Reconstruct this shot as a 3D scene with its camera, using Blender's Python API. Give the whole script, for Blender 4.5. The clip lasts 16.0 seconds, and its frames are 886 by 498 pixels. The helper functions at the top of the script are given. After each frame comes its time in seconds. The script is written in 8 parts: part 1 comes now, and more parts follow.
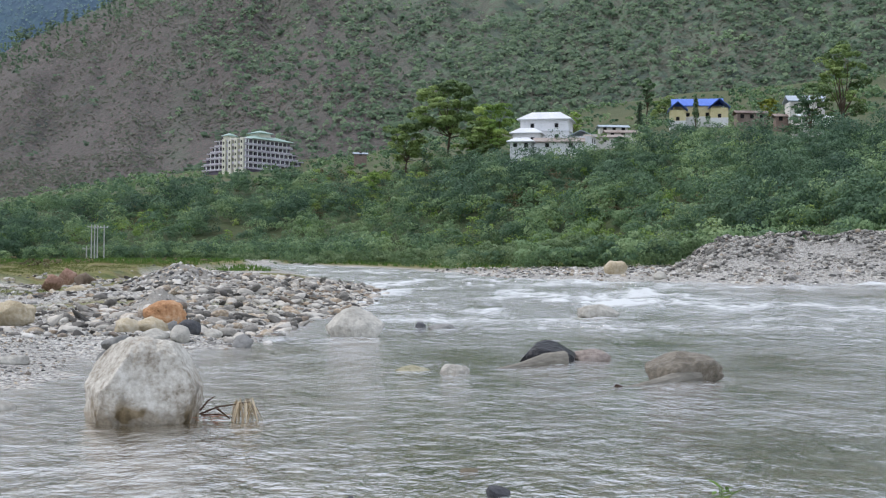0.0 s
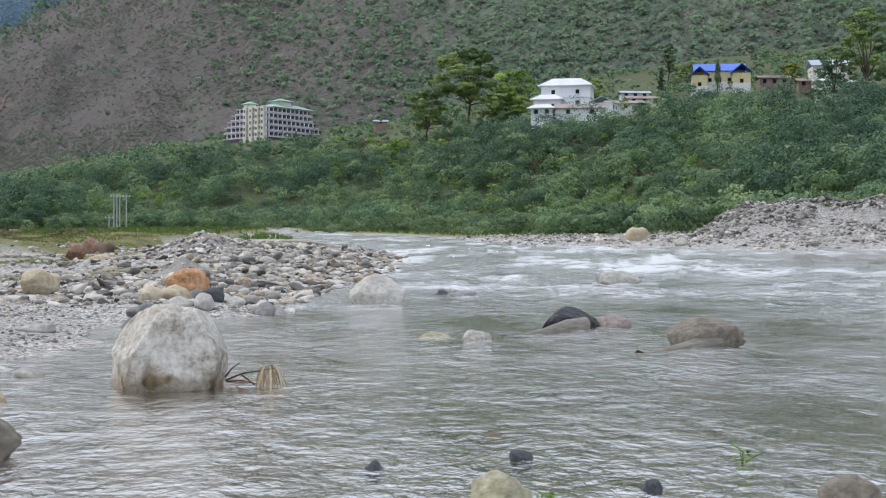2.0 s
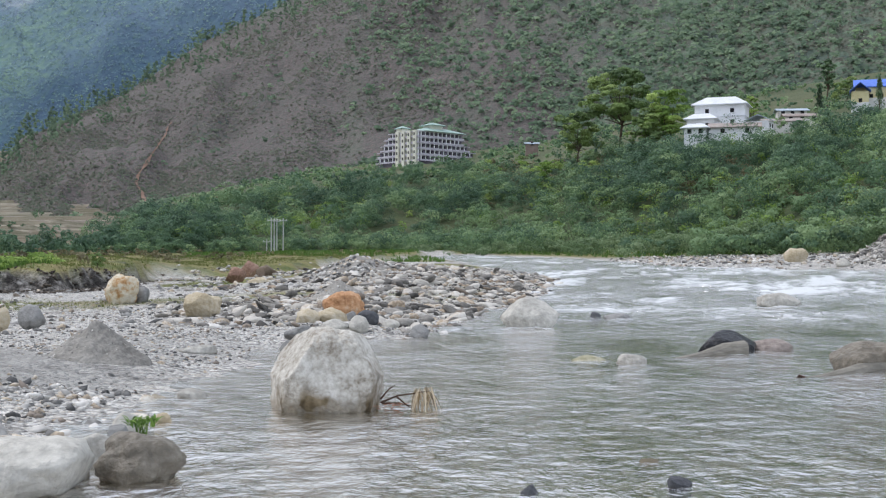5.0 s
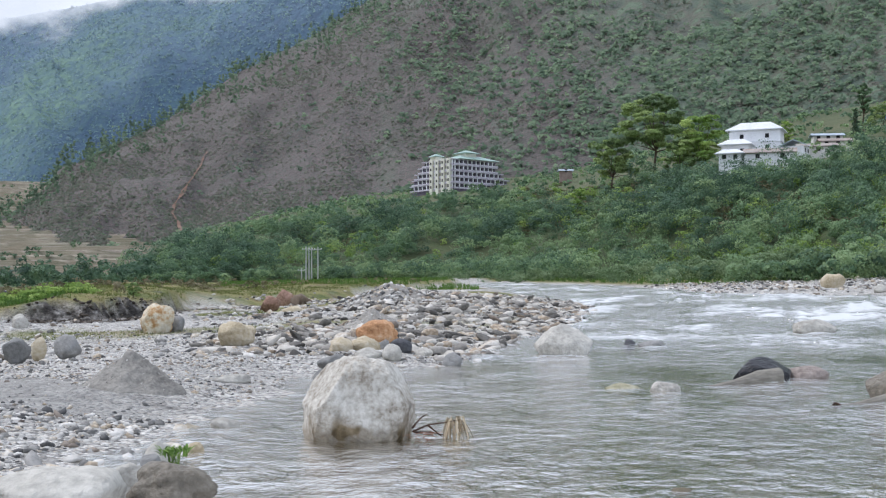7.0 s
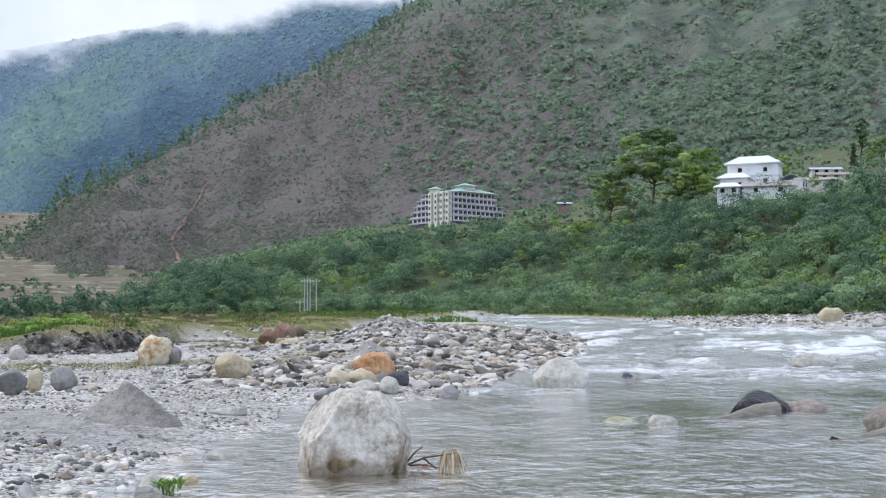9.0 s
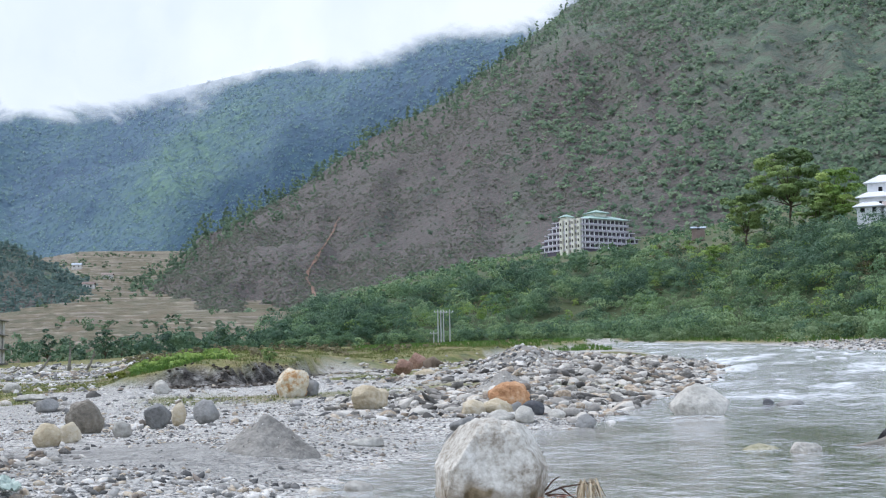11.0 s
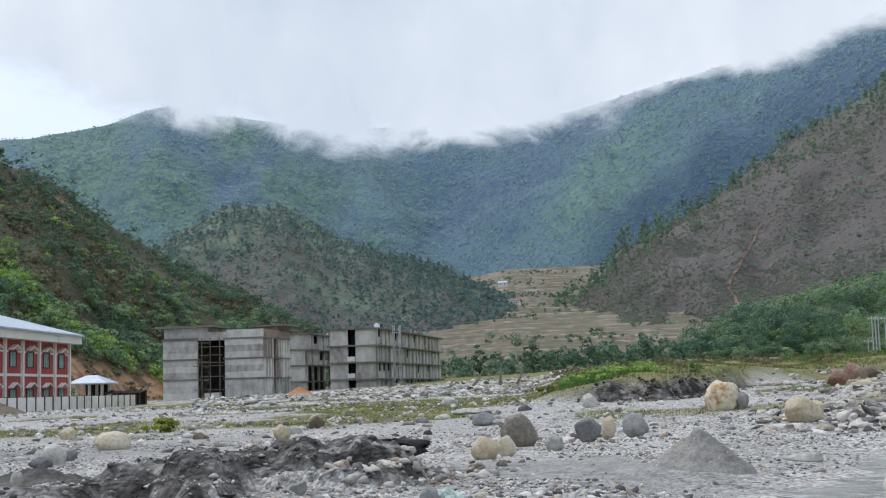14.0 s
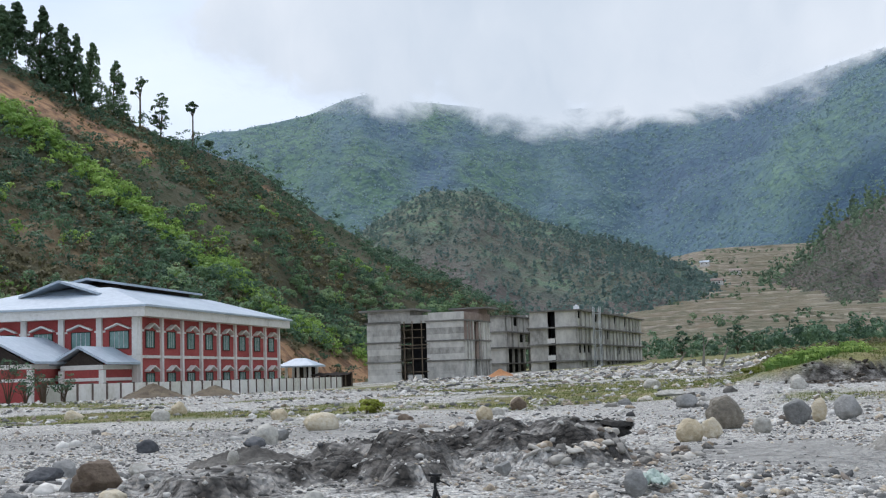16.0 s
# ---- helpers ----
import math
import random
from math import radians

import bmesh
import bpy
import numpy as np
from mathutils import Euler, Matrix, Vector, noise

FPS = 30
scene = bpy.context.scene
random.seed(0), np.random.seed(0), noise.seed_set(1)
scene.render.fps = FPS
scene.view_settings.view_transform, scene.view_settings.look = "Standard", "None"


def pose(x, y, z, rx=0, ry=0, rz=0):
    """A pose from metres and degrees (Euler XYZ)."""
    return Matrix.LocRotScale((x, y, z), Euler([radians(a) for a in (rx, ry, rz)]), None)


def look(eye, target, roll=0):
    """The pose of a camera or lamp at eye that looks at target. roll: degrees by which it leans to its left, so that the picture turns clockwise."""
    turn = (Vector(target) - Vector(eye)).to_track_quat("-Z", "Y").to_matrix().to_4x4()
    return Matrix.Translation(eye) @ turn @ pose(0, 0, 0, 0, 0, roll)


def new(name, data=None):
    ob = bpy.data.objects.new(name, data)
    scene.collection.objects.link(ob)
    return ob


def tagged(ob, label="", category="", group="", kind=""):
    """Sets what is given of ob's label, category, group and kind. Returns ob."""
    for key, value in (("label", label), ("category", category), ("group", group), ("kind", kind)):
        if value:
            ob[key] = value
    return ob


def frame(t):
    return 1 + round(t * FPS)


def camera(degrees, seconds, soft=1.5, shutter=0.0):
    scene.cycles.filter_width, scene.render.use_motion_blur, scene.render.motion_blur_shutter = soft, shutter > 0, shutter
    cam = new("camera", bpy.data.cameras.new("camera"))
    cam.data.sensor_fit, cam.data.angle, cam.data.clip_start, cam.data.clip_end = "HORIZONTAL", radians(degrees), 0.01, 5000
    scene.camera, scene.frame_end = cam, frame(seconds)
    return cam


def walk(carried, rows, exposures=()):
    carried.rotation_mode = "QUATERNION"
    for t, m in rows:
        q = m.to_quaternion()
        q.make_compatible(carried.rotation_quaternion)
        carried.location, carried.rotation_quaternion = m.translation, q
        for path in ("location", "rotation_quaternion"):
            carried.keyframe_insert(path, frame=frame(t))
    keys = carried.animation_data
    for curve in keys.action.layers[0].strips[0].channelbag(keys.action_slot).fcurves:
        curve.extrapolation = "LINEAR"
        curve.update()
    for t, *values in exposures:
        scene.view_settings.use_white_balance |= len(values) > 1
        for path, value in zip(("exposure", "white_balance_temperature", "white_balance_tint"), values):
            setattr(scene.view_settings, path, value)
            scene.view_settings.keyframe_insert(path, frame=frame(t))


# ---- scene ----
cam = camera(38.425, 16.0, soft=1.2)

# seconds, place, heading to the left, tilt up, lean (degrees)
PATH = [
    (0.0, 0.028, 0.041, 1.691, -9.313, 1.609, 0.480),
    (0.5, -0.020, -0.023, 1.663, -8.409, 0.654, 0.804),
    (1.0, -0.003, -0.024, 1.674, -8.125, 0.423, 0.089),
    (1.5, 0.003, -0.029, 1.688, -8.028, -0.223, 0.289),
    (2.0, 0.004, -0.034, 1.685, -8.376, 0.134, 0.242),
    (2.5, 0.004, -0.028, 1.689, -7.150, 0.006, -0.216),
    (3.0, 0.001, -0.035, 1.689, -6.809, 0.231, -0.169),
    (3.5, -0.004, -0.037, 1.694, -5.372, 0.700, -0.202),
    (4.0, -0.019, -0.016, 1.689, -3.705, 1.067, -0.186),
    (4.2, -0.024, -0.010, 1.690, -3.225, 0.757, -0.191),
    (6.3, 0.012, -0.025, 1.703, 0.141, 1.861, 0.255),
    (6.5, 0.018, -0.024, 1.706, 0.189, 1.831, 0.097),
    (7.0, 0.026, -0.038, 1.705, -0.000, 2.366, -0.242),
    (7.5, 0.029, -0.052, 1.709, -0.256, 2.710, -0.702),
    (8.0, 0.029, -0.041, 1.703, -0.297, 3.268, -0.618),
    (8.2, 0.033, -0.033, 1.703, -0.425, 3.067, -0.255),
    (10.3, 0.071, -0.081, 1.704, 2.076, 5.430, -0.689),
    (10.5, 0.062, -0.072, 1.700, 3.181, 5.350, -0.899),
    (11.0, 0.059, -0.065, 1.697, 5.875, 5.213, -0.996),
    (11.5, 0.060, -0.055, 1.706, 9.193, 5.721, -0.756),
    (12.0, 0.061, -0.052, 1.707, 10.506, 5.561, -0.675),
    (12.5, 0.011, 0.114, 1.713, 12.834, 5.757, -0.129),
    (13.0, -0.061, 0.183, 1.718, 17.650, 5.152, -0.272),
    (13.5, -0.048, 0.111, 1.708, 21.587, 5.696, -1.266),
    (14.0, -0.044, 0.073, 1.718, 24.667, 6.199, -1.659),
    (14.5, -0.059, 0.078, 1.711, 27.561, 5.904, -1.976),
    (15.0, -0.078, 0.079, 1.715, 30.696, 5.357, -1.899),
    (15.5, -0.095, 0.081, 1.711, 33.322, 5.624, -2.149),
    (16.0, -0.074, 0.080, 1.710, 33.643, 5.660, -1.796),
]


def held(x, y, z, turn, tilt, lean):
    return Matrix.Translation((x, y, z)) @ pose(0, 0, 0, 0, 0, turn) @ pose(0, 0, 0, 90 + tilt) @ pose(0, 0, 0, 0, 0, LEAN_SIGN * lean)


LEAN_SIGN = 1
walk(cam, [(t, held(*p)) for t, *p in PATH], [(0, 0.21, 6270, 14.5), (4, 0.25, 6270, 14.5), (7.5, 0.35, 6100, 15.5), (10.7, 0.44, 5950, 14), (12, 0.3, 6020, 13), (13, 0.21, 6130, 12.5), (16, 0.15, 6150, 12.5)])

# ---- sky and sun ----
world = bpy.data.worlds.new("overcast_sky")
scene.world = world
world.use_nodes = True
wn, wl = world.node_tree.nodes, world.node_tree.links
wn.clear()
w_out, w_bg = wn.new("ShaderNodeOutputWorld"), wn.new("ShaderNodeBackground")
w_sky, w_mix, w_noise = wn.new("ShaderNodeTexSky"), wn.new("ShaderNodeMix"), wn.new("ShaderNodeTexNoise")
w_ramp, w_map, w_co = wn.new("ShaderNodeValToRGB"), wn.new("ShaderNodeMapping"), wn.new("ShaderNodeTexCoord")
w_sky.sky_type, w_sky.sun_disc = "NISHITA", False
SUN_EL, SUN_AZ = 58.0, -70.0  # the sun stands behind thin cloud, high over the valley mouth
w_sky.sun_elevation, w_sky.sun_rotation = radians(SUN_EL), radians(SUN_AZ)
w_mix.data_type = "RGBA"
w_mix.inputs["Factor"].default_value = 0.8
w_map.inputs["Scale"].default_value = (1.0, 1.0, 2.6)
w_noise.inputs["Scale"].default_value, w_noise.inputs["Detail"].default_value = 2.2, 6.0
w_noise.inputs["Roughness"].default_value = 0.5
w_ramp.color_ramp.elements[0].position, w_ramp.color_ramp.elements[0].color = 0.3, (5.4, 6.2, 7.3, 1)
w_ramp.color_ramp.elements[1].position, w_ramp.color_ramp.elements[1].color = 0.68, (8.2, 8.6, 9.0, 1)
w_bg.inputs["Strength"].default_value = 0.12
wl.new(w_co.outputs["Generated"], w_map.inputs["Vector"])
wl.new(w_map.outputs["Vector"], w_noise.inputs["Vector"])
wl.new(w_noise.outputs["Fac"], w_ramp.inputs["Fac"])
wl.new(w_sky.outputs["Color"], w_mix.inputs["A"])
wl.new(w_ramp.outputs["Color"], w_mix.inputs["B"])
wl.new(w_mix.outputs["Result"], w_bg.inputs["Color"])
wl.new(w_bg.outputs["Background"], w_out.inputs["Surface"])

sun = new("sun", bpy.data.lights.new("sun", "SUN"))
sun.data.energy, sun.data.angle, sun.data.color = 1.5, radians(24), (1.0, 0.96, 0.9)
_s = Vector((math.sin(radians(SUN_AZ)) * math.cos(radians(SUN_EL)), math.cos(radians(SUN_AZ)) * math.cos(radians(SUN_EL)), math.sin(radians(SUN_EL))))
sun.matrix_world = look(_s * 50, (0, 0, 0))


# ---- materials ----
def rgb(h):
    """A linear colour from an sRGB hex text."""
    v = [int(h[i:i + 2], 16) / 255 for i in (0, 2, 4)]
    return tuple(c / 12.92 if c <= 0.04045 else ((c + 0.055) / 1.055) ** 2.4 for c in v) + (1.0,)


def surface(name, stops, big=0.3, small=8.0, rough=0.85, bump=0.3, bump_scale=None, vary=0.0, island=0.0, metal=0.0, coords="Object", mixfac=0.5, spec=0.3, stretch=(1, 1, 1), translucent=0.0):
    """A material whose colour runs through stops by noise at two scales, with relief; vary and island spread its value over objects and mesh islands."""
    m = bpy.data.materials.new(name)
    m.use_nodes = True
    n, l = m.node_tree.nodes, m.node_tree.links
    b = n["Principled BSDF"]
    co, mp = n.new("ShaderNodeTexCoord"), n.new("ShaderNodeMapping")
    mp.inputs["Scale"].default_value = stretch
    if coords == "World":
        geo = n.new("ShaderNodeNewGeometry")
        l.new(geo.outputs["Position"], mp.inputs["Vector"])
    else:
        l.new(co.outputs[coords], mp.inputs["Vector"])
    n1, n2 = n.new("ShaderNodeTexNoise"), n.new("ShaderNodeTexNoise")
    n1.inputs["Scale"].default_value, n2.inputs["Scale"].default_value = big, small
    n1.inputs["Detail"].default_value, n2.inputs["Detail"].default_value = 5, 6
    n2.inputs["Roughness"].default_value = 0.65
    for q in (n1, n2):
        l.new(mp.outputs["Vector"], q.inputs["Vector"])
    mix = n.new("ShaderNodeMix")
    mix.inputs["Factor"].default_value = mixfac
    l.new(n1.outputs["Fac"], mix.inputs["A"])
    l.new(n2.outputs["Fac"], mix.inputs["B"])
    fac = mix.outputs["Result"]
    if vary or island:
        info = n.new("ShaderNodeObjectInfo" if vary else "ShaderNodeNewGeometry")
        ma = n.new("ShaderNodeMath")
        ma.operation = "MULTIPLY_ADD"
        l.new(info.outputs["Random" if vary else "Random Per Island"], ma.inputs[0])
        ma.inputs[1].default_value = vary or island
        sub = n.new("ShaderNodeMath")
        sub.operation = "SUBTRACT"
        l.new(fac, sub.inputs[0])
        sub.inputs[1].default_value = (vary or island) / 2
        l.new(sub.outputs[0], ma.inputs[2])
        fac = ma.outputs[0]
    ramp = n.new("ShaderNodeValToRGB")
    while len(ramp.color_ramp.elements) < len(stops):
        ramp.color_ramp.elements.new(0.5)
    for e, (p, c) in zip(ramp.color_ramp.elements, stops):
        e.position, e.color = p, c if not isinstance(c, str) else rgb(c)
    l.new(fac, ramp.inputs["Fac"])
    l.new(ramp.outputs["Color"], b.inputs["Base Color"])
    b.inputs["Roughness"].default_value, b.inputs["Metallic"].default_value = rough, metal
    b.inputs["Specular IOR Level"].default_value = spec
    if bump:
        bp, n3 = n.new("ShaderNodeBump"), n.new("ShaderNodeTexNoise")
        n3.inputs["Scale"].default_value, n3.inputs["Detail"].default_value = bump_scale or small * 1.5, 6
        l.new(mp.outputs["Vector"], n3.inputs["Vector"])
        bp.inputs["Strength"].default_value = bump
        bp.inputs["Distance"].default_value = 0.6 / (bump_scale or small * 1.5)
        l.new(n3.outputs["Fac"], bp.inputs["Height"])
        l.new(bp.outputs["Normal"], b.inputs["Normal"])
    if translucent:
        tr, ms, out = n.new("ShaderNodeBsdfTranslucent"), n.new("ShaderNodeMixShader"), n["Material Output"]
        l.new(ramp.outputs["Color"], tr.inputs["Color"])
        ms.inputs[0].default_value = translucent
        l.new(b.outputs[0], ms.inputs[1])
        l.new(tr.outputs[0], ms.inputs[2])
        l.new(ms.outputs[0], out.inputs["Surface"])
    return m


# dry soil, with a mauve-grey cast of distance haze put into the colours
M_BROWN_HILL = surface("dry_hillside", [(0.37, "3c4841"), (0.43, "5b504e"), (0.47, "4c534a"), (0.51, "69595a"), (0.55, "4a554b"), (0.6, "736361"), (0.67, "57594e")], big=0.016, small=0.3, bump=1.0, bump_scale=0.4, coords="World", mixfac=0.66)
# the blue of distant haze is mixed straight into this forest's base colour
M_FOREST_HAZED = surface("far_forest", [(0.34, "43576c"), (0.43, "4d657a"), (0.5, "56707e"), (0.57, "5b7678"), (0.66, "6c8878")], big=0.0022, small=0.05, bump=0.6, bump_scale=0.06, coords="World", mixfac=0.5)
M_BLUFF = surface("bluff_soil", [(0.3, "2f3d26"), (0.5, "414f30"), (0.65, "525438"), (0.8, "6b5c46")], big=0.03, small=0.5, bump=0.6, coords="World")
M_LEFT_HILL = surface("left_hillside", [(0.3, "353b27"), (0.44, "434731"), (0.54, "4f4b36"), (0.64, "444932"), (0.78, "5b523b")], big=0.03, small=0.6, bump=1.0, coords="World")
M_TERRACE = surface("dry_terraces", [(0.28, "5e6a54"), (0.38, "787267"), (0.46, "98917f"), (0.53, "7d726a"), (0.6, "a69d8a"), (0.68, "80776c"), (0.78, "6c765a")], big=0.012, small=0.07, bump=0.5, coords="World", stretch=(1, 1, 9))
M_UPLAND = surface("upland_grass", [(0.3, "3e4630"), (0.5, "525a3c"), (0.7, "656048")], big=0.02, small=0.4, bump=0.5, coords="World")


def add_zone(m, name, stops, scale):
    """Lets a mesh attribute mix a second noise-coloured soil over a material."""
    n, l = m.node_tree.nodes, m.node_tree.links
    b = n["Principled BSDF"]
    old = b.inputs["Base Color"].links[0].from_socket
    geo, ns, r, a, x = n.new("ShaderNodeNewGeometry"), n.new("ShaderNodeTexNoise"), n.new("ShaderNodeValToRGB"), n.new("ShaderNodeAttribute"), n.new("ShaderNodeMix")
    ns.inputs["Scale"].default_value, ns.inputs["Detail"].default_value = scale, 8
    l.new(geo.outputs["Position"], ns.inputs["Vector"])
    l.new(ns.outputs["Fac"], r.inputs["Fac"])
    while len(r.color_ramp.elements) < len(stops):
        r.color_ramp.elements.new(0.5)
    for e, (p, c) in zip(r.color_ramp.elements, stops):
        e.position, e.color = p, rgb(c)
    a.attribute_name, x.data_type = name, "RGBA"
    l.new(a.outputs["Fac"], x.inputs["Factor"])
    l.new(old, x.inputs["A"])
    l.new(r.outputs["Color"], x.inputs["B"])
    l.new(x.outputs["Result"], b.inputs["Base Color"])


def point_attribute(ob, name, values):
    a = ob.data.attributes.new(name, "FLOAT", "POINT")
    a.data.foreach_set("value", np.asarray(values, np.float32).ravel())


add_zone(M_TERRACE, "riser", [(0.3, "545541"), (0.5, "68634f"), (0.7, "756a58")], 0.08)
# forest floor green, blued for the same haze
add_zone(M_BROWN_HILL, "bare", [(0.36, "42544a"), (0.46, "526653"), (0.53, "606456"), (0.62, "617a60")], 0.06)
# these paler greens carry the same haze tint
add_zone(M_FOREST_HAZED, "bare", [(0.36, "465f66"), (0.46, "536e6a"), (0.54, "62806c"), (0.64, "536e6a")], 0.035)
add_zone(M_LEFT_HILL, "bare", [(0.32, "5a4433"), (0.45, "86654a"), (0.56, "a8835f"), (0.7, "8d7056")], 0.3)


# ---- forms of the land ----
def lattice(ix, iy, seed):
    h = (ix.astype(np.int64) * 374761393 + iy.astype(np.int64) * 668265263 + seed * 974634541) & 0xFFFFFFFF
    h = ((h ^ (h >> 13)) * 1274126177) & 0xFFFFFFFF
    return ((h ^ (h >> 16)) & 0xFFFF) / 65535.0


def vnoise(x, y, seed=0):
    """Smooth value noise in -1 .. 1."""
    x, y = np.asarray(x, float), np.asarray(y, float)
    ix, iy = np.floor(x), np.floor(y)
    fx, fy = x - ix, y - iy
    fx, fy = fx * fx * (3 - 2 * fx), fy * fy * (3 - 2 * fy)
    a, b = lattice(ix, iy, seed), lattice(ix + 1, iy, seed)
    c, d = lattice(ix, iy + 1, seed), lattice(ix + 1, iy + 1, seed)
    return 2 * (a + (b - a) * fx + (c - a) * fy + (a - b - c + d) * fx * fy) - 1


def fbm(x, y, octaves=4, seed=0, gain=0.5):
    s, a = 0, 1.0
    for k in range(octaves):
        s, a, x, y = s + a * vnoise(x, y, seed + k), a * gain, x * 2.03 + 17.1, y * 2.03 - 9.7
    return s


def sm(a, b, x):
    t = np.clip((np.asarray(x, float) - a) / (b - a), 0, 1)
    return t * t * (3 - 2 * t)


def water_z(x, y):
    """The river falls towards the camera: level near it, two to three in a hundred upstream."""
    u = np.minimum(np.asarray(x, float) + np.asarray(y, float), 900) - 18
    return 0.022 * (0.5 * (u + np.sqrt(u * u + 144)) - 1.0) - 0.06


def mesh_object(name, verts, faces, material, parent=None, smooth=True):
    me = bpy.data.meshes.new(name)
    verts = np.asarray(verts, np.float32)
    faces = np.asarray(faces, np.int32)
    k = faces.shape[1]
    me.vertices.add(len(verts))
    me.vertices.foreach_set("co", verts.ravel())
    me.loops.add(faces.size)
    me.loops.foreach_set("vertex_index", faces.ravel())
    me.polygons.add(len(faces))
    me.polygons.foreach_set("loop_start", np.arange(0, faces.size, k, dtype=np.int32))
    me.polygons.foreach_set("use_smooth", np.full(len(faces), smooth))
    me.update(calc_edges=True)
    me.validate()
    me.materials.append(material)
    ob = new(name, me)
    if parent:
        ob.parent = parent
    return ob


def grid_faces(nu, nv):
    i, j = np.meshgrid(np.arange(nu - 1), np.arange(nv - 1), indexing="ij")
    a = (i * nv + j).ravel()
    return np.stack([a, a + nv, a + nv + 1, a + 1], 1)


def polar(az, d):
    return d * np.sin(np.radians(az)), d * np.cos(np.radians(az))


EYE_Z = 1.7


def hill_points(az, ridge, foot, v, seed, rough, bulge=1.0, gully=1.0):
    """Points of a hillside: az and v are arrays (v 0 at the foot, 1 on the ridge, to 1.6 behind it)."""
    ra, re, rd = np.array(ridge).T
    fa, fd = np.array(foot).T
    el, dr, df = np.interp(az, ra, re), np.interp(az, ra, rd), np.interp(az, fa, fd)
    zr = EYE_Z + dr * np.tan(np.radians(el))
    xf, yf = polar(az, df)
    zf = water_z(xf, yf) - 1.0
    d = df + (dr - df) * v
    x, y = polar(az, d)
    up = np.where(v <= 1, np.clip(v, 0, 1) ** bulge, 1 - (v - 1) * 1.2)
    z = zf + (zr - zf) * up
    size = rough * 14
    wave = fbm(x / size, y / size, 5, seed) + gully * (0.5 - np.abs(fbm(az / 3.1 + v * 1.7 + 0.5 * fbm(x / size / 2, y / size / 2, 2, seed + 60), v * 2.3 - az / 9, 4, seed + 40)))
    fade = np.clip(v * 2.2, 0, 1) * np.where(v > 1, 1, np.clip((1 - v) * 3, 0.25, 1))
    return x, y, z + rough * wave * fade


def hill(name, ridge, foot, material, seed, rough=6.0, bulge=1.0, na=200, nv=70, label="", gully=1.0, back=1.6, bare=None):
    a0, a1 = ridge[0][0], ridge[-1][0]
    az, v = np.meshgrid(np.linspace(a0, a1, na), np.r_[np.linspace(0, 1, nv), np.linspace(1.05, back, 12)], indexing="ij")
    x, y, z = hill_points(az, ridge, foot, v, seed, rough, bulge, gully)
    ob = mesh_object(name, np.stack([x.ravel(), y.ravel(), z.ravel()], 1), grid_faces(na, nv + 12)[:, ::-1], material)
    if bare:
        point_attribute(ob, "bare", bare(az, v))
    return tagged(ob, label, "hill", kind="structure")


def scars(az, v):
    """Bare slips of soil on the left hillside, 0 to 1, by heading and height."""
    band = lambda a0, a1, va, vb, w: sm(a0 - 0.3, a0 + 0.4, az) * sm(a1 + 0.3, a1 - 0.4, az) * np.exp(-((v - (va + (vb - va) * np.clip((az - a0) / (a1 - a0), 0, 1)) + 0.02 * vnoise(az * 2, v * 9, 3)) / w) ** 4)
    return np.clip(band(-60, -46.3, 0.87, 0.82, 0.085) + 0.9 * band(-45.3, -42.8, 0.77, 0.72, 0.025) + 0.9 * band(-41.8, -39.4, 0.9, 0.84, 0.03) + 1.2 * band(-41.5, -36.3, 0.07, 0.06, 0.1) + 0.25 * band(-60, -46, 0.42, 0.3, 0.09), 0, 1)


# ridges: heading, elevation and distance; feet: heading and distance
LEFT_RIDGE = [(-105, 16, 300), (-75, 16, 300), (-60, 15.4, 310), (-53, 13.9, 320), (-49, 11.8, 330), (-45, 10.3, 345), (-42, 9.2, 360), (-39, 7.0, 380), (-35.8, 5.4, 400), (-33, 4.0, 420), (-30, 2.2, 450), (-26, 0.6, 480)]
LEFT_FOOT = [(-105, 150), (-60, 165), (-48, 175), (-41, 205), (-37, 260), (-30, 330), (-26, 420)]
MID_RIDGE = [(-52, 3, 1000), (-40, 4.5, 1000), (-36.5, 7.1, 1000), (-34, 8.4, 1000), (-32, 8.2, 1000), (-29.7, 6.9, 980), (-27, 6.0, 950), (-24.6, 5.2, 930), (-22, 4.0, 900), (-20, 2.6, 860), (-18.5, 1.0, 840)]
MID_FOOT = [(-52, 600), (-18.5, 700)]
BACK_RIDGE = [(-80, 10, 3300), (-60, 10, 3300), (-48, 10.4, 3300), (-43, 11.0, 3300), (-40, 11.6, 3300), (-37, 12.7, 3300), (-33, 12.1, 3400), (-29, 11.7, 3500), (-22, 11.9, 3400), (-18, 12.2, 3200), (-14.5, 13.0, 3000), (-11, 13.6, 2900), (-7, 15.3, 2800), (-3, 15.6, 2700), (0.7, 16.6, 2600), (12, 19, 2500), (40, 19, 2500)]
BACK_FOOT = [(-80, 2000), (-36, 2150), (-24, 2350), (-15, 1950), (0, 1750), (40, 1650)]
BROWN_RIDGE = [(-21.5, 1.6, 800), (-20.4, 2.6, 850), (-18.5, 4.0, 900), (-16.5, 5.6, 950), (-12.6, 7.9, 1050), (-9.2, 10.1, 1120), (-5.6, 12.1, 1200), (-3.2, 13.6, 1250), (0, 15.9, 1320), (8, 19, 1400), (20, 22, 1400), (55, 22, 1300)]
BROWN_FOOT = [(-21.5, 640), (-16, 600), (-8, 600), (55, 560)]
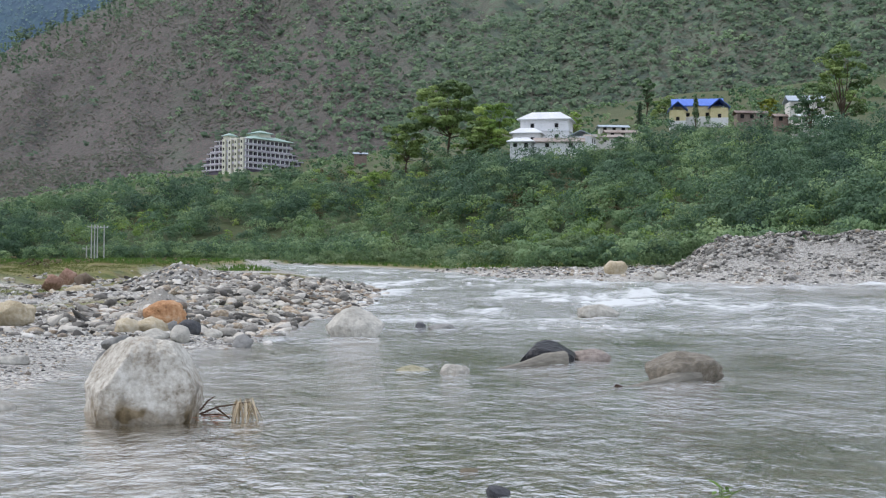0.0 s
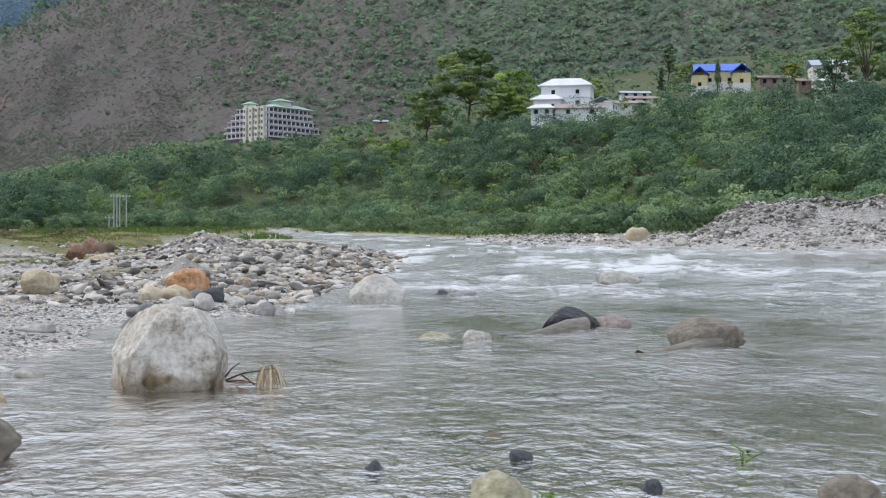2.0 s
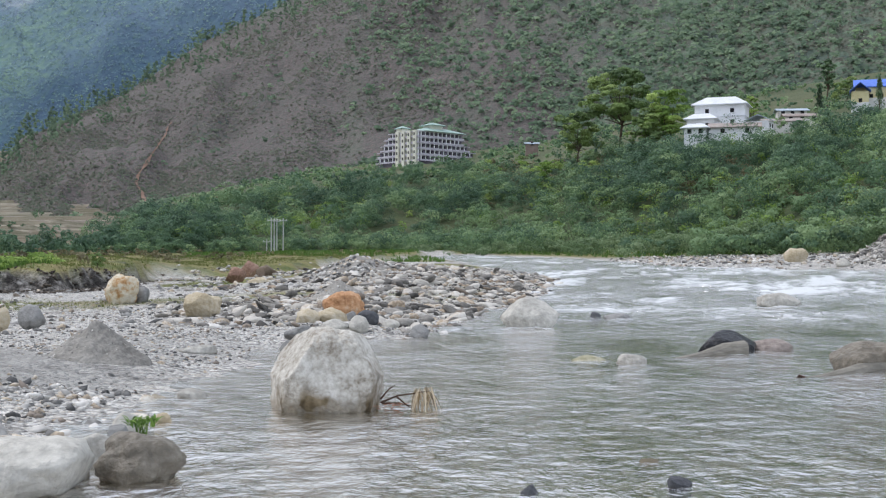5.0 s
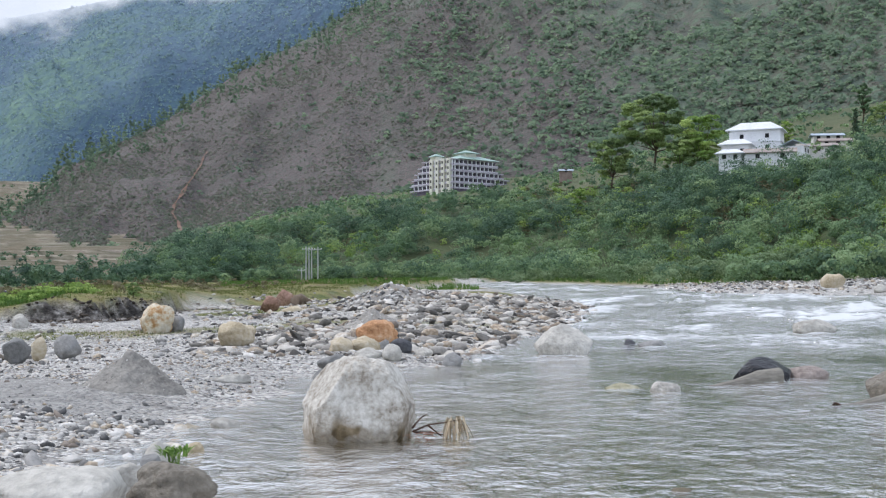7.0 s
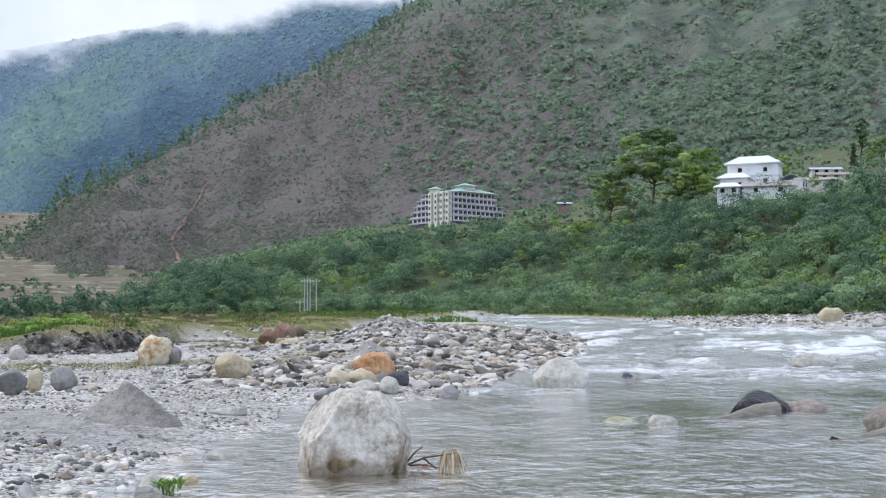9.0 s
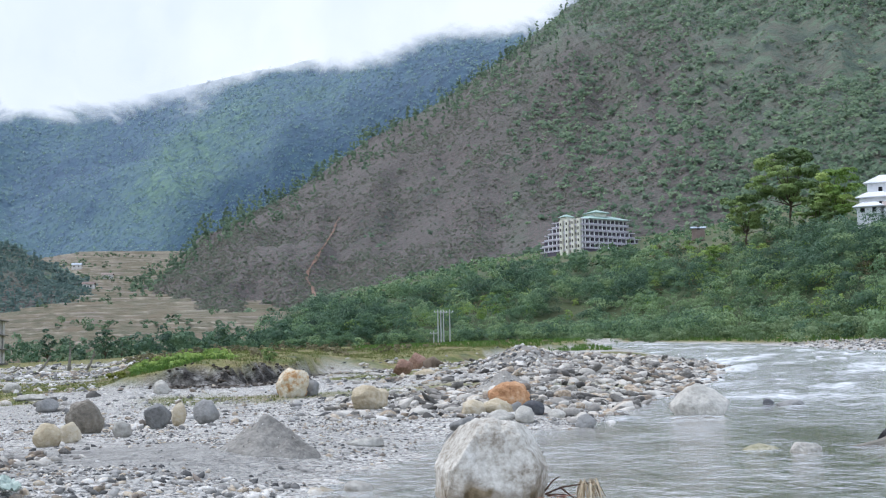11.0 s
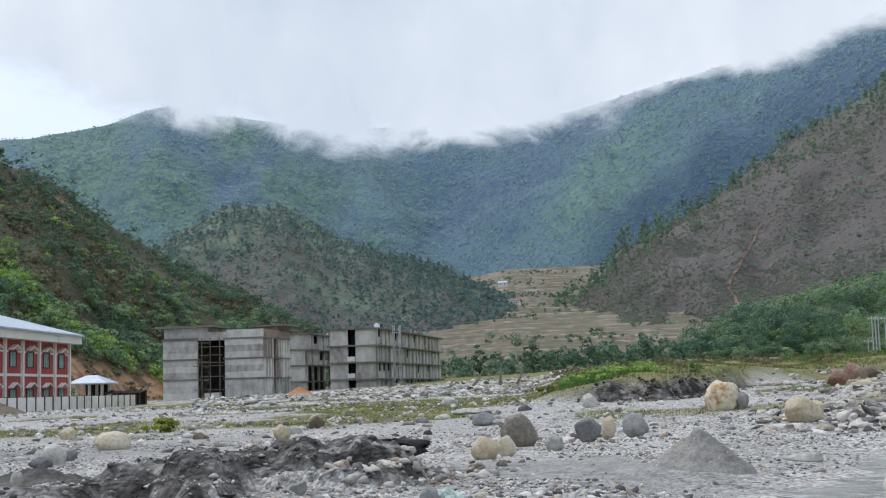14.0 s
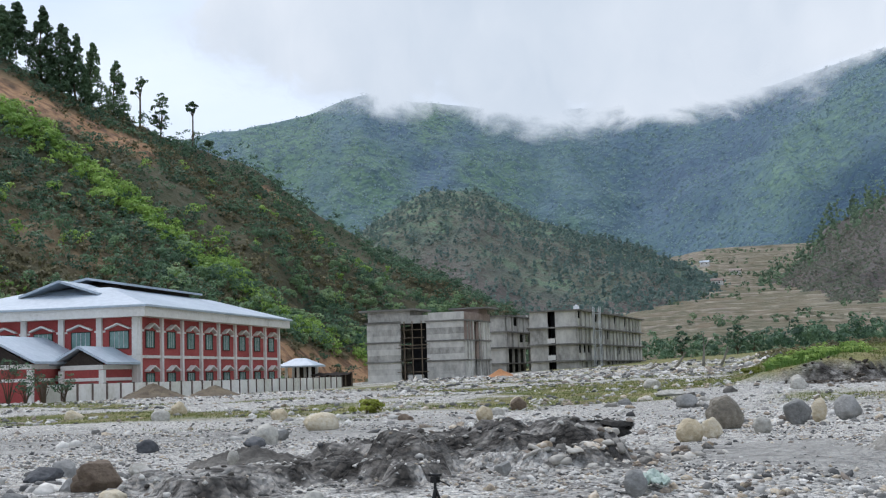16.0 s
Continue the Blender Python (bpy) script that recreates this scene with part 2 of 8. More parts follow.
BLUFF_RIDGE = [(-15, 0.7, 420), (-13, 1.2, 420), (-9.7, 2.7, 430), (-4.7, 3.6, 440), (-1, 4.0, 440), (2.7, 4.5, 430), (5.5, 4.9, 410), (9, 5.4, 370), (12.5, 5.3, 330), (16, 5.7, 320), (20, 6.3, 310), (25, 6.0, 290), (32, 6.0, 270), (60, 6.0, 260)]
BLUFF_FOOT = [(-15, 345), (-8, 335), (2, 320), (8, 290), (14, 240), (20, 200), (30, 170), (60, 150)]
hill("mountain_back", BACK_RIDGE, BACK_FOOT, M_FOREST_HAZED, 11, rough=30, na=240, nv=90, label="hazy blue-green forested mountain range in low cloud", gully=1.5, bare=lambda az, v: np.clip(1.3 * sm(-22, -34, az + 9 * (v - 0.6)) * sm(0.15, 0.5, v) * (0.4 + 0.8 * fbm(az / 2.0, v * 3.5, 4, 14)) + 0.8 * sm(0.3, 0.05, v), 0, 1))
hill("mountain_brown", BROWN_RIDGE, BROWN_FOOT, M_BROWN_HILL, 23, rough=13, na=290, nv=110, label="steep brown mountainside with sparse scrub and pines", gully=1.2, bare=lambda az, v: 0.8 * sm(-4, 12, az - 14 * (0.6 - v) + 6 * fbm(az / 2.5, v * 5, 3, 9)))
hill("hill_middle", MID_RIDGE, MID_FOOT, M_BROWN_HILL, 31, rough=10, na=160, nv=60, label="brown bare spur with scattered trees", bare=lambda az, v: sm(0.42, 0.85, v + 0.2 * vnoise(az / 2, v * 4, 8)))
hill("hill_left", LEFT_RIDGE, LEFT_FOOT, M_LEFT_HILL, 43, rough=5, na=240, nv=90, label="steep scrub-covered hillside with bare red soil", bare=scars)
hill("river_bluff", BLUFF_RIDGE, BLUFF_FOOT, M_BLUFF, 53, rough=3, na=240, nv=60, label="steep wooded river bluff", bulge=0.8, back=1.02)


def terraced_slope():
    """Dry fields that climb the side valley in steps, each step a level tread and a bank."""
    az, v = np.meshgrid(np.linspace(-34, -9, 90), np.linspace(0, 1, 260), indexing="ij")
    d = 380 + 1120 * v
    x, y = polar(az, d)
    zr = EYE_Z + 1500 * np.tan(np.radians(np.interp(az, [-34, -27, -22, -18, -9], [3.2, 4.4, 5.2, 5.2, 5.0])))
    xf, yf = polar(az, 380.0)
    z0 = water_z(xf, yf) - 0.6
    lift = v ** 1.15 * (zr - z0) + 2.5 * fbm(x / 90, y / 90, 3, 37)
    step = 3.2
    q = lift / step
    frac = q - np.floor(q)
    z = z0 + step * (np.floor(q) + sm(0.72, 0.95, frac)) - 0.5
    riser = sm(0.62, 0.75, frac) * (1 - sm(0.95, 1.0, frac))
    ob = mesh_object("terraced_slope", np.stack([x.ravel(), y.ravel(), z.ravel()], 1), grid_faces(90, 260)[:, ::-1], M_TERRACE)
    field = 0.5 + 0.5 * vnoise(np.floor(q) * 7.3, az * 1.4, 39)
    point_attribute(ob, "riser", np.clip(riser * 0.9 + 0.55 * (field > 0.72), 0, 1))
    return tagged(ob, "dry terraced fields climbing the side valley", "hill", kind="structure")


terraced_slope()

UPLAND = [(-15, 0.9), (-9.7, 3.5), (-4.7, 4.5), (-1, 5.0), (5.5, 5.8), (9, 6.6), (14, 7.7), (20, 8.5), (30, 9.2), (60, 9.2)]


def upland_z(az, d):
    """Height of the shelf between the bluff's edge and the mountain."""
    dr = np.interp(az, [q[0] for q in BLUFF_RIDGE], [q[2] for q in BLUFF_RIDGE])
    zr = EYE_Z + dr * np.tan(np.radians(np.interp(az, [q[0] for q in BLUFF_RIDGE], [q[1] for q in BLUFF_RIDGE])))
    zf = EYE_Z + 640 * np.tan(np.radians(np.interp(az, [q[0] for q in UPLAND], [q[1] for q in UPLAND])))
    t = (np.asarray(d, float) - dr) / (640 - dr)
    return zr + (zf - zr) * np.clip(t, 0, 1.1)


def upland():
    az, v = np.meshgrid(np.linspace(-15, 60, 200), np.linspace(0, 1, 50), indexing="ij")
    dr = np.interp(az, [q[0] for q in BLUFF_RIDGE], [q[2] for q in BLUFF_RIDGE])
    d = dr - 2 + (640 - dr) * v
    x, y = polar(az, d)
    z = upland_z(az, d) + 0.6 * fbm(x / 20, y / 20, 3, 77) * np.clip(v * 6, 0, 1)
    ob = mesh_object("bluff_shelf", np.stack([x.ravel(), y.ravel(), z.ravel()], 1), grid_faces(200, 50)[:, ::-1], M_UPLAND)
    return tagged(ob, "grassy shelf above the wooded bluff", "ground", kind="structure")


upland()


# ---- river, banks and plain ----
LEFT_SHORE = [(8, -12), (3, -2), (0.8, 1.5), (-1.8, 3.5), (-3.3, 9), (-4.9, 14), (-4.1, 16), (-4.0, 18), (-3.3, 20.2), (-2.9, 23), (-2.7, 26.6), (-1.1, 28.4), (0.3, 29.2), (1.1, 36.5), (2.1, 41.6), (4.1, 47.3), (8.1, 71.5), (7.6, 109), (6.5, 170), (1.9, 272), (-8, 335)]
RIGHT_SHORE = [(-4, 340), (12, 262), (20, 190), (23.5, 136), (22.5, 104), (25, 90), (30.5, 83), (33.5, 75), (42, 74), (70, 60), (140, 40), (160, -60), (60, -60)]
RIVER = np.array(LEFT_SHORE + RIGHT_SHORE, float)


def shore_distance(x, y):
    """Metres to the river's edge: positive on land, negative in the water."""
    x, y = np.asarray(x, float), np.asarray(y, float)
    best, inside = np.full(x.shape, 1e9), np.zeros(x.shape, bool)
    for (ax, ay), (bx, by) in zip(RIVER, np.roll(RIVER, -1, 0)):
        dx, dy = bx - ax, by - ay
        t = np.clip(((x - ax) * dx + (y - ay) * dy) / (dx * dx + dy * dy), 0, 1)
        best = np.minimum(best, np.hypot(x - ax - t * dx, y - ay - t * dy))
        inside ^= ((ay > y) != (by > y)) & (x < dx * (y - ay) / (dy if dy else 1e-9) + ax)
    return np.where(inside, -best, best)


TURF_EDGE = [(-60, 420), (-30, 260), (-26.5, 110), (-25, 74), (-23, 65), (-19, 60), (-15.5, 60), (-12.8, 63), (-11, 76), (-9.3, 80), (-7, 88), (-4.5, 104), (-2, 138), (0, 190), (3, 320)]
TURF_RISE = [(-30, 0.1), (-21.5, 0.2), (-19, 0.8), (-17, 1.15), (-14, 1.2), (-12, 0.95), (-9, 0.75), (0, 0.8)]


def heading(x, y):
    return np.degrees(np.arctan2(x, y))


def turf_mask(x, y):
    az, d = heading(x, y), np.hypot(x, y)
    e = np.interp(az, *np.array(TURF_EDGE).T)
    wob = 2.2 * fbm(x / 7, y / 7, 4, 71) + 0.7 * fbm(x / 1.7, y / 1.7, 2, 75)
    return np.where((az > -60) & (az < 4), sm(e - 0.3, e + 0.7 + 7 * sm(-12.6, -11, az), d + wob) * np.maximum(sm(-21.5, -19.5, az), sm(150, 260, d)), 0.0)


def bank_crest(x, y):
    """The lumpy dug mud bank between the track and the wet sand."""
    az, d = heading(x, y), np.hypot(x, y)
    c = np.interp(az, [-50, -44, -38, -33, -28, -25], [17, 18, 21, 21.5, 22.5, 22])
    w = 1.7 + 0.8 * vnoise(az / 3, d * 0, 5)
    hgt = np.interp(az, [-56, -48, -43, -39, -36, -31, -27.5, -25.0], [0.02, 0.12, 0.2, 0.38, 0.54, 0.58, 0.42, 0.0])
    front, rear = np.exp(-(np.minimum(d - c, 0) / (w * 1.9)) ** 2), np.exp(-(np.maximum(d - c, 0) / (w * 0.7)) ** 2)
    return hgt * front * rear


def ground_z(x, y):
    x, y = np.asarray(x, float), np.asarray(y, float)
    sd, az, d = shore_distance(x, y), heading(x, y), np.hypot(x, y)
    far_left = sm(-24, -32, az) * sm(90, 190, d)
    land = 0.28 * sm(-0.2, 2.6, sd) + 0.22 * sm(5, 30, sd) * (1 - far_left)
    bed = -0.22 * sm(0, 2.5, -sd) - 0.4 * sm(3, 14, -sd) + 0.3 * np.exp(-((d - 9.0) / 5) ** 2) * sm(3, 8, -sd)
    h = np.where(sd > -0.2, land, bed)
    h = h + turf_mask(x, y) * np.interp(az, *np.array(TURF_RISE).T) * (1 + 0.3 * fbm(x / 5, y / 5, 3, 79))
    crest = bank_crest(x, y)
    torn = crest * (1 + 0.5 * fbm(x * 0.8, y * 0.8, 4, 81, 0.6)) + 0.1 * fbm(x * 2.3, y * 2.3, 3, 83, 0.6) * sm(0.05, 0.3, crest)
    h = h + 0.35 * torn + 0.2 * sm(0.14, 0.2, torn) + 0.14 * sm(0.36, 0.42, torn) + 0.1 * sm(0.56, 0.61, torn)
    h = h + 0.045 * sm(0.03, 0.3, crest) * (fbm(x * 3.2, y * 3.2, 3, 87, 0.7) - 1.2 * np.abs(fbm(x * 2.1, y * 2.1, 3, 88, 0.6)) + 0.5)
    lump = fbm(x / 3.1, y / 3.1, 4, 91) * 0.05 + fbm(x / 14, y / 14, 3, 95) * 0.10 * sm(0, 8, sd)
    h = h + lump * np.clip(d / 12, 0.2, 1)
    # gravel heap on the far bank
    ha = sm(18.6, 22.0, az + 0.7 * vnoise(x / 3, y / 3, 98)) * sm(62, 46, az) * np.exp(-((d - 99) / 7.5) ** 2)
    h = h + 2.4 * ha * (1 + 0.25 * fbm(x / 4, y / 4, 4, 97)) * (sd > -1)
    # low stony rise along the left shore
    pa = np.exp(-((x + 1.5) / 6.0) ** 2) * np.exp(-((y - 66) / 20) ** 2)
    h = h + 0.9 * pa * sm(0.3, 4, sd)
    return water_z(x, y) + h


def gz(x, y):
    return float(ground_z(np.array([x]), np.array([y]))[0])


def ground_material():
    m = bpy.data.materials.new("bank_ground")
    m.use_nodes = True
    n, l = m.node_tree.nodes, m.node_tree.links
    b = n["Principled BSDF"]
    geo = n.new("ShaderNodeNewGeometry")

    def voro(scale, feature="F1"):
        v = n.new("ShaderNodeTexVoronoi")
        v.feature = feature
        v.inputs["Scale"].default_value = scale
        l.new(geo.outputs["Position"], v.inputs["Vector"])
        return v

    def noise_(scale, detail=6):
        v = n.new("ShaderNodeTexNoise")
        v.inputs["Scale"].default_value, v.inputs["Detail"].default_value = scale, detail
        l.new(geo.outputs["Position"], v.inputs["Vector"])
        return v

    def ramp(src, stops):
        r = n.new("ShaderNodeValToRGB")
        while len(r.color_ramp.elements) < len(stops):
            r.color_ramp.elements.new(0.5)
        for e, (p, c) in zip(r.color_ramp.elements, stops):
            e.position, e.color = p, rgb(c)
        l.new(src, r.inputs["Fac"])
        return r.outputs["Color"]

    def mix(fac, a, b2):
        x = n.new("ShaderNodeMix")
        x.data_type = "RGBA"
        l.new(fac, x.inputs["Factor"])
        l.new(a, x.inputs["A"])
        l.new(b2, x.inputs["B"])
        return x.outputs["Result"]

    def attr(name):
        a = n.new("ShaderNodeAttribute")
        a.attribute_name = name
        return a.outputs["Fac"]

    v1, v2 = voro(9.5), voro(24.0)
    sep1, sep2 = n.new("ShaderNodeSeparateColor"), n.new("ShaderNodeSeparateColor")
    l.new(v1.outputs["Color"], sep1.inputs["Color"])
    l.new(v2.outputs["Color"], sep2.inputs["Color"])
    stops = [(0.0, "3f3e3c"), (0.2, "807e78"), (0.45, "c4c2bc"), (0.8, "f0eee8"), (1.0, "bcae9a")]
    peb = n.new("ShaderNodeMix")
    peb.data_type = "RGBA"
    peb.inputs["Factor"].default_value = 0.5
    l.new(ramp(sep1.outputs[0], stops), peb.inputs["A"])
    l.new(ramp(sep2.outputs[1], stops), peb.inputs["B"])
    sand = ramp(noise_(3.0).outputs["Fac"], [(0.3, "8c8a85"), (0.55, "a8a6a0"), (0.8, "bbb9b3")])
    mud = ramp(noise_(2.2, 9).outputs["Fac"], [(0.36, "272522"), (0.46, "45423e"), (0.55, "6c6964"), (0.66, "a09d97")])
    turf = ramp(noise_(0.45, 9).outputs["Fac"], [(0.32, "5c6838"), (0.44, "767a46"), (0.54, "908a5a"), (0.63, "7d7150"), (0.74, "667a3a")])
    c = mix(attr("sand"), peb.outputs["Result"], sand)
    c = mix(attr("turf"), c, turf)
    c = mix(attr("mud"), c, mud)
    l.new(c, b.inputs["Base Color"])
    b.inputs["Roughness"].default_value = 0.8
    b.inputs["Specular IOR Level"].default_value = 0.25
    e1 = voro(9.5)
    add = n.new("ShaderNodeMath")
    add.operation = "MULTIPLY_ADD"
    l.new(e1.outputs["Distance"], add.inputs[0])
    add.inputs[1].default_value = -1.5
    l.new(noise_(16.0, 8).outputs["Fac"], add.inputs[2])
    bp = n.new("ShaderNodeBump")
    bp.inputs["Strength"].default_value, bp.inputs["Distance"].default_value = 0.9, 0.1
    l.new(add.outputs[0], bp.inputs["Height"])
    l.new(bp.outputs["Normal"], b.inputs["Normal"])
    return m


_az = np.r_[np.linspace(-180, -63, 40), np.linspace(-62, 38, 290), np.linspace(40, 180, 40)]
_d = np.unique(np.r_[0.0, np.exp(np.linspace(math.log(0.6), math.log(4800), 240)), np.arange(14, 25, 0.18), np.arange(57, 80, 0.5)])
AZ, DD = np.meshgrid(_az, _d, indexing="ij")
GX, GY = polar(AZ, DD)
GZ = ground_z(GX, GY)
ground = mesh_object("ground", np.stack([GX.ravel(), GY.ravel(), GZ.ravel()], 1), grid_faces(len(_az), len(_d))[:, ::-1], ground_material())
tagged(ground, "grey river gravel, sand and turf of the valley floor", "ground", kind="structure")
_sd = shore_distance(GX, GY)
_crest = bank_crest(GX, GY)


def _scarp(x, y):
    """The raw earth face and its foot along the turf bank."""
    az, d = heading(x, y), np.hypot(x, y)
    e = np.interp(az, *np.array(TURF_EDGE).T)
    dd = d + 2.2 * fbm(x / 7, y / 7, 4, 71) + 0.7 * fbm(x / 1.7, y / 1.7, 2, 75) - e
    return sm(-5.0, -2.2, dd + 1.2 * vnoise(x, y, 73)) * (1 - sm(0.5, 0.9, dd)) * sm(-19.5, -18, az) * sm(-10.6, -12.2, az)


point_attribute(ground, "turf", np.clip(turf_mask(GX, GY) + sm(-0.12, 0.25, fbm(GX / 9, GY / 9, 4, 15)) * sm(36, 50, DD) * (AZ < 4) + sm(120, 170, DD) * (AZ > 4), 0, 1) * sm(0.5, 2, _sd))
point_attribute(ground, "mud", np.clip(sm(0.07, 0.24, _crest + 0.14 * fbm(GX / 1.1, GY / 1.1, 4, 19)) + _scarp(GX, GY) + 0.55 * sm(-21, -26, AZ) * sm(22, 17, DD) * sm(-0.5, 0.3, fbm(GX / 2.2, GY / 2.2, 4, 23)) + 0.3 * sm(18.6, 21, AZ) * sm(62, 46, AZ) * np.exp(-((DD - 99) / 8.5) ** 2), 0, 1))
_track = np.exp(-((DD - np.interp(AZ, [-62, -48, -40, -34], [30, 33, 34, 36])) / 4.5) ** 2) * sm(-31, -38, AZ)
_flat = np.exp(-(((AZ + 19) / 7.5) ** 4)) * np.exp(-(((DD - 21.0) / 4.0) ** 4))
point_attribute(ground, "sand", np.clip(_track + _flat + 0.35 * sm(0, 0.5, fbm(GX / 5, GY / 5, 3, 29)), 0, 1) * (_sd > 0))


def water_material():
    m = bpy.data.materials.new("river_water")
    m.use_nodes = True
    n, l = m.node_tree.nodes, m.node_tree.links
    n.clear()
    out = n.new("ShaderNodeOutputMaterial")
    geo, mp = n.new("ShaderNodeNewGeometry"), n.new("ShaderNodeMapping")
    mp.inputs["Rotation"].default_value = (0, 0, radians(3))
    l.new(geo.outputs["Position"], mp.inputs["Vector"])

    def noise_(scale, stretch, detail, rough=0.5):
        s, t = n.new("ShaderNodeMapping"), n.new("ShaderNodeTexNoise")
        s.inputs["Scale"].default_value = stretch
        l.new(mp.outputs["Vector"], s.inputs["Vector"])
        l.new(s.outputs["Vector"], t.inputs["Vector"])
        t.inputs["Scale"].default_value, t.inputs["Detail"].default_value, t.inputs["Roughness"].default_value = scale, detail, rough
        return t.outputs["Fac"]

    def attr(name):
        a = n.new("ShaderNodeAttribute")
        a.attribute_name = name
        return a.outputs["Fac"]

    def math_(op, a, b, c=None):
        q = n.new("ShaderNodeMath")
        q.operation = op
        for k, v in enumerate((a, b, c)):
            if v is None:
                continue
            if isinstance(v, (int, float)):
                q.inputs[k].default_value = v
            else:
                l.new(v, q.inputs[k])
        return q.outputs[0]

    def span(src, a0, a1, b0, b1):
        q = n.new("ShaderNodeMapRange")
        for key, v in (("From Min", a0), ("From Max", a1), ("To Min", b0), ("To Max", b1)):
            q.inputs[key].default_value = v
        l.new(src, q.inputs["Value"])
        return q.outputs["Result"]

    # ripples at three lengths, patchy, stronger in the rapids
    tall = math_("MULTIPLY_ADD", noise_(2.3, (1.0, 0.62, 1), 5, 0.6), 1.0, math_("MULTIPLY", noise_(9.0, (1.0, 0.7, 1), 3), 0.16))
    bp = n.new("ShaderNodeBump")
    bp.inputs["Distance"].default_value = 0.4
    l.new(tall, bp.inputs["Height"])
    gust = span(noise_(0.5, (1.0, 0.6, 1), 4), 0.35, 0.65, 0.4, 1.0)
    l.new(math_("MULTIPLY", gust, math_("MULTIPLY_ADD", attr("chop"), 0.55, 0.45)), bp.inputs["Strength"])
    fres, tr, gl = n.new("ShaderNodeFresnel"), n.new("ShaderNodeBsdfTransparent"), n.new("ShaderNodeBsdfGlossy")
    silt, body = n.new("ShaderNodeBsdfDiffuse"), n.new("ShaderNodeMixShader")
    fres.inputs["IOR"].default_value = 1.33
    tr.inputs["Color"].default_value = (0.95, 0.91, 0.83, 1)
    swirl = n.new("ShaderNodeValToRGB")
    l.new(noise_(1.4, (1.0, 0.6, 1), 6), swirl.inputs["Fac"])
    swirl.color_ramp.elements[0].position, swirl.color_ramp.elements[0].color = 0.36, rgb("756d60")
    swirl.color_ramp.elements[1].position, swirl.color_ramp.elements[1].color = 0.62, rgb("c9c3b8")
    l.new(swirl.outputs["Color"], silt.inputs["Color"])
    l.new(math_("MULTIPLY", attr("silt"), span(noise_(0.8, (1.0, 0.6, 1), 5), 0.36, 0.62, 0.6, 1.0)), body.inputs[0])
    gl.inputs["Roughness"].default_value = 0.15
    gl.inputs["Color"].default_value = (0.98, 0.97, 0.95, 1)
    for q in (fres, gl):
        l.new(bp.outputs["Normal"], q.inputs["Normal"])
    l.new(tr.outputs[0], body.inputs[1])
    l.new(silt.outputs[0], body.inputs[2])
    wet = n.new("ShaderNodeMixShader")
    # steep facets hide one another, which lowers the mean gloss of rough water
    l.new(math_("MULTIPLY", fres.outputs[0], 0.86), wet.inputs[0])
    l.new(body.outputs[0], wet.inputs[1])
    l.new(gl.outputs[0], wet.inputs[2])
    foam, fm = n.new("ShaderNodeBsdfDiffuse"), n.new("ShaderNodeMixShader")
    foam.inputs["Color"].default_value = rgb("dde1e2")
    l.new(span(math_("ADD", attr("foam"), noise_(4.2, (1.0, 0.8, 1), 9, 0.68)), 0.84, 1.2, 0.0, 0.75), fm.inputs[0])
    l.new(wet.outputs[0], fm.inputs[1])
    l.new(foam.outputs[0], fm.inputs[2])
    l.new(fm.outputs[0], out.inputs["Surface"])
    return m


# stones that break the current: place and reach of their white water
WAKES = [(3.01, 31.67, 1.0), (1.2, 32.0, 0.7), (5.89, 23.2, 0.8), (7.13, 19.3, 0.9), (11.69, 39.7, 1.1), (3.13, 22.0, 0.5), (3.76, 21.3, 0.5), (5.72, 34.6, 0.7), (16.0, 52.0, 1.4), (9.0, 46.0, 1.2), (20.0, 60.0, 1.6)]


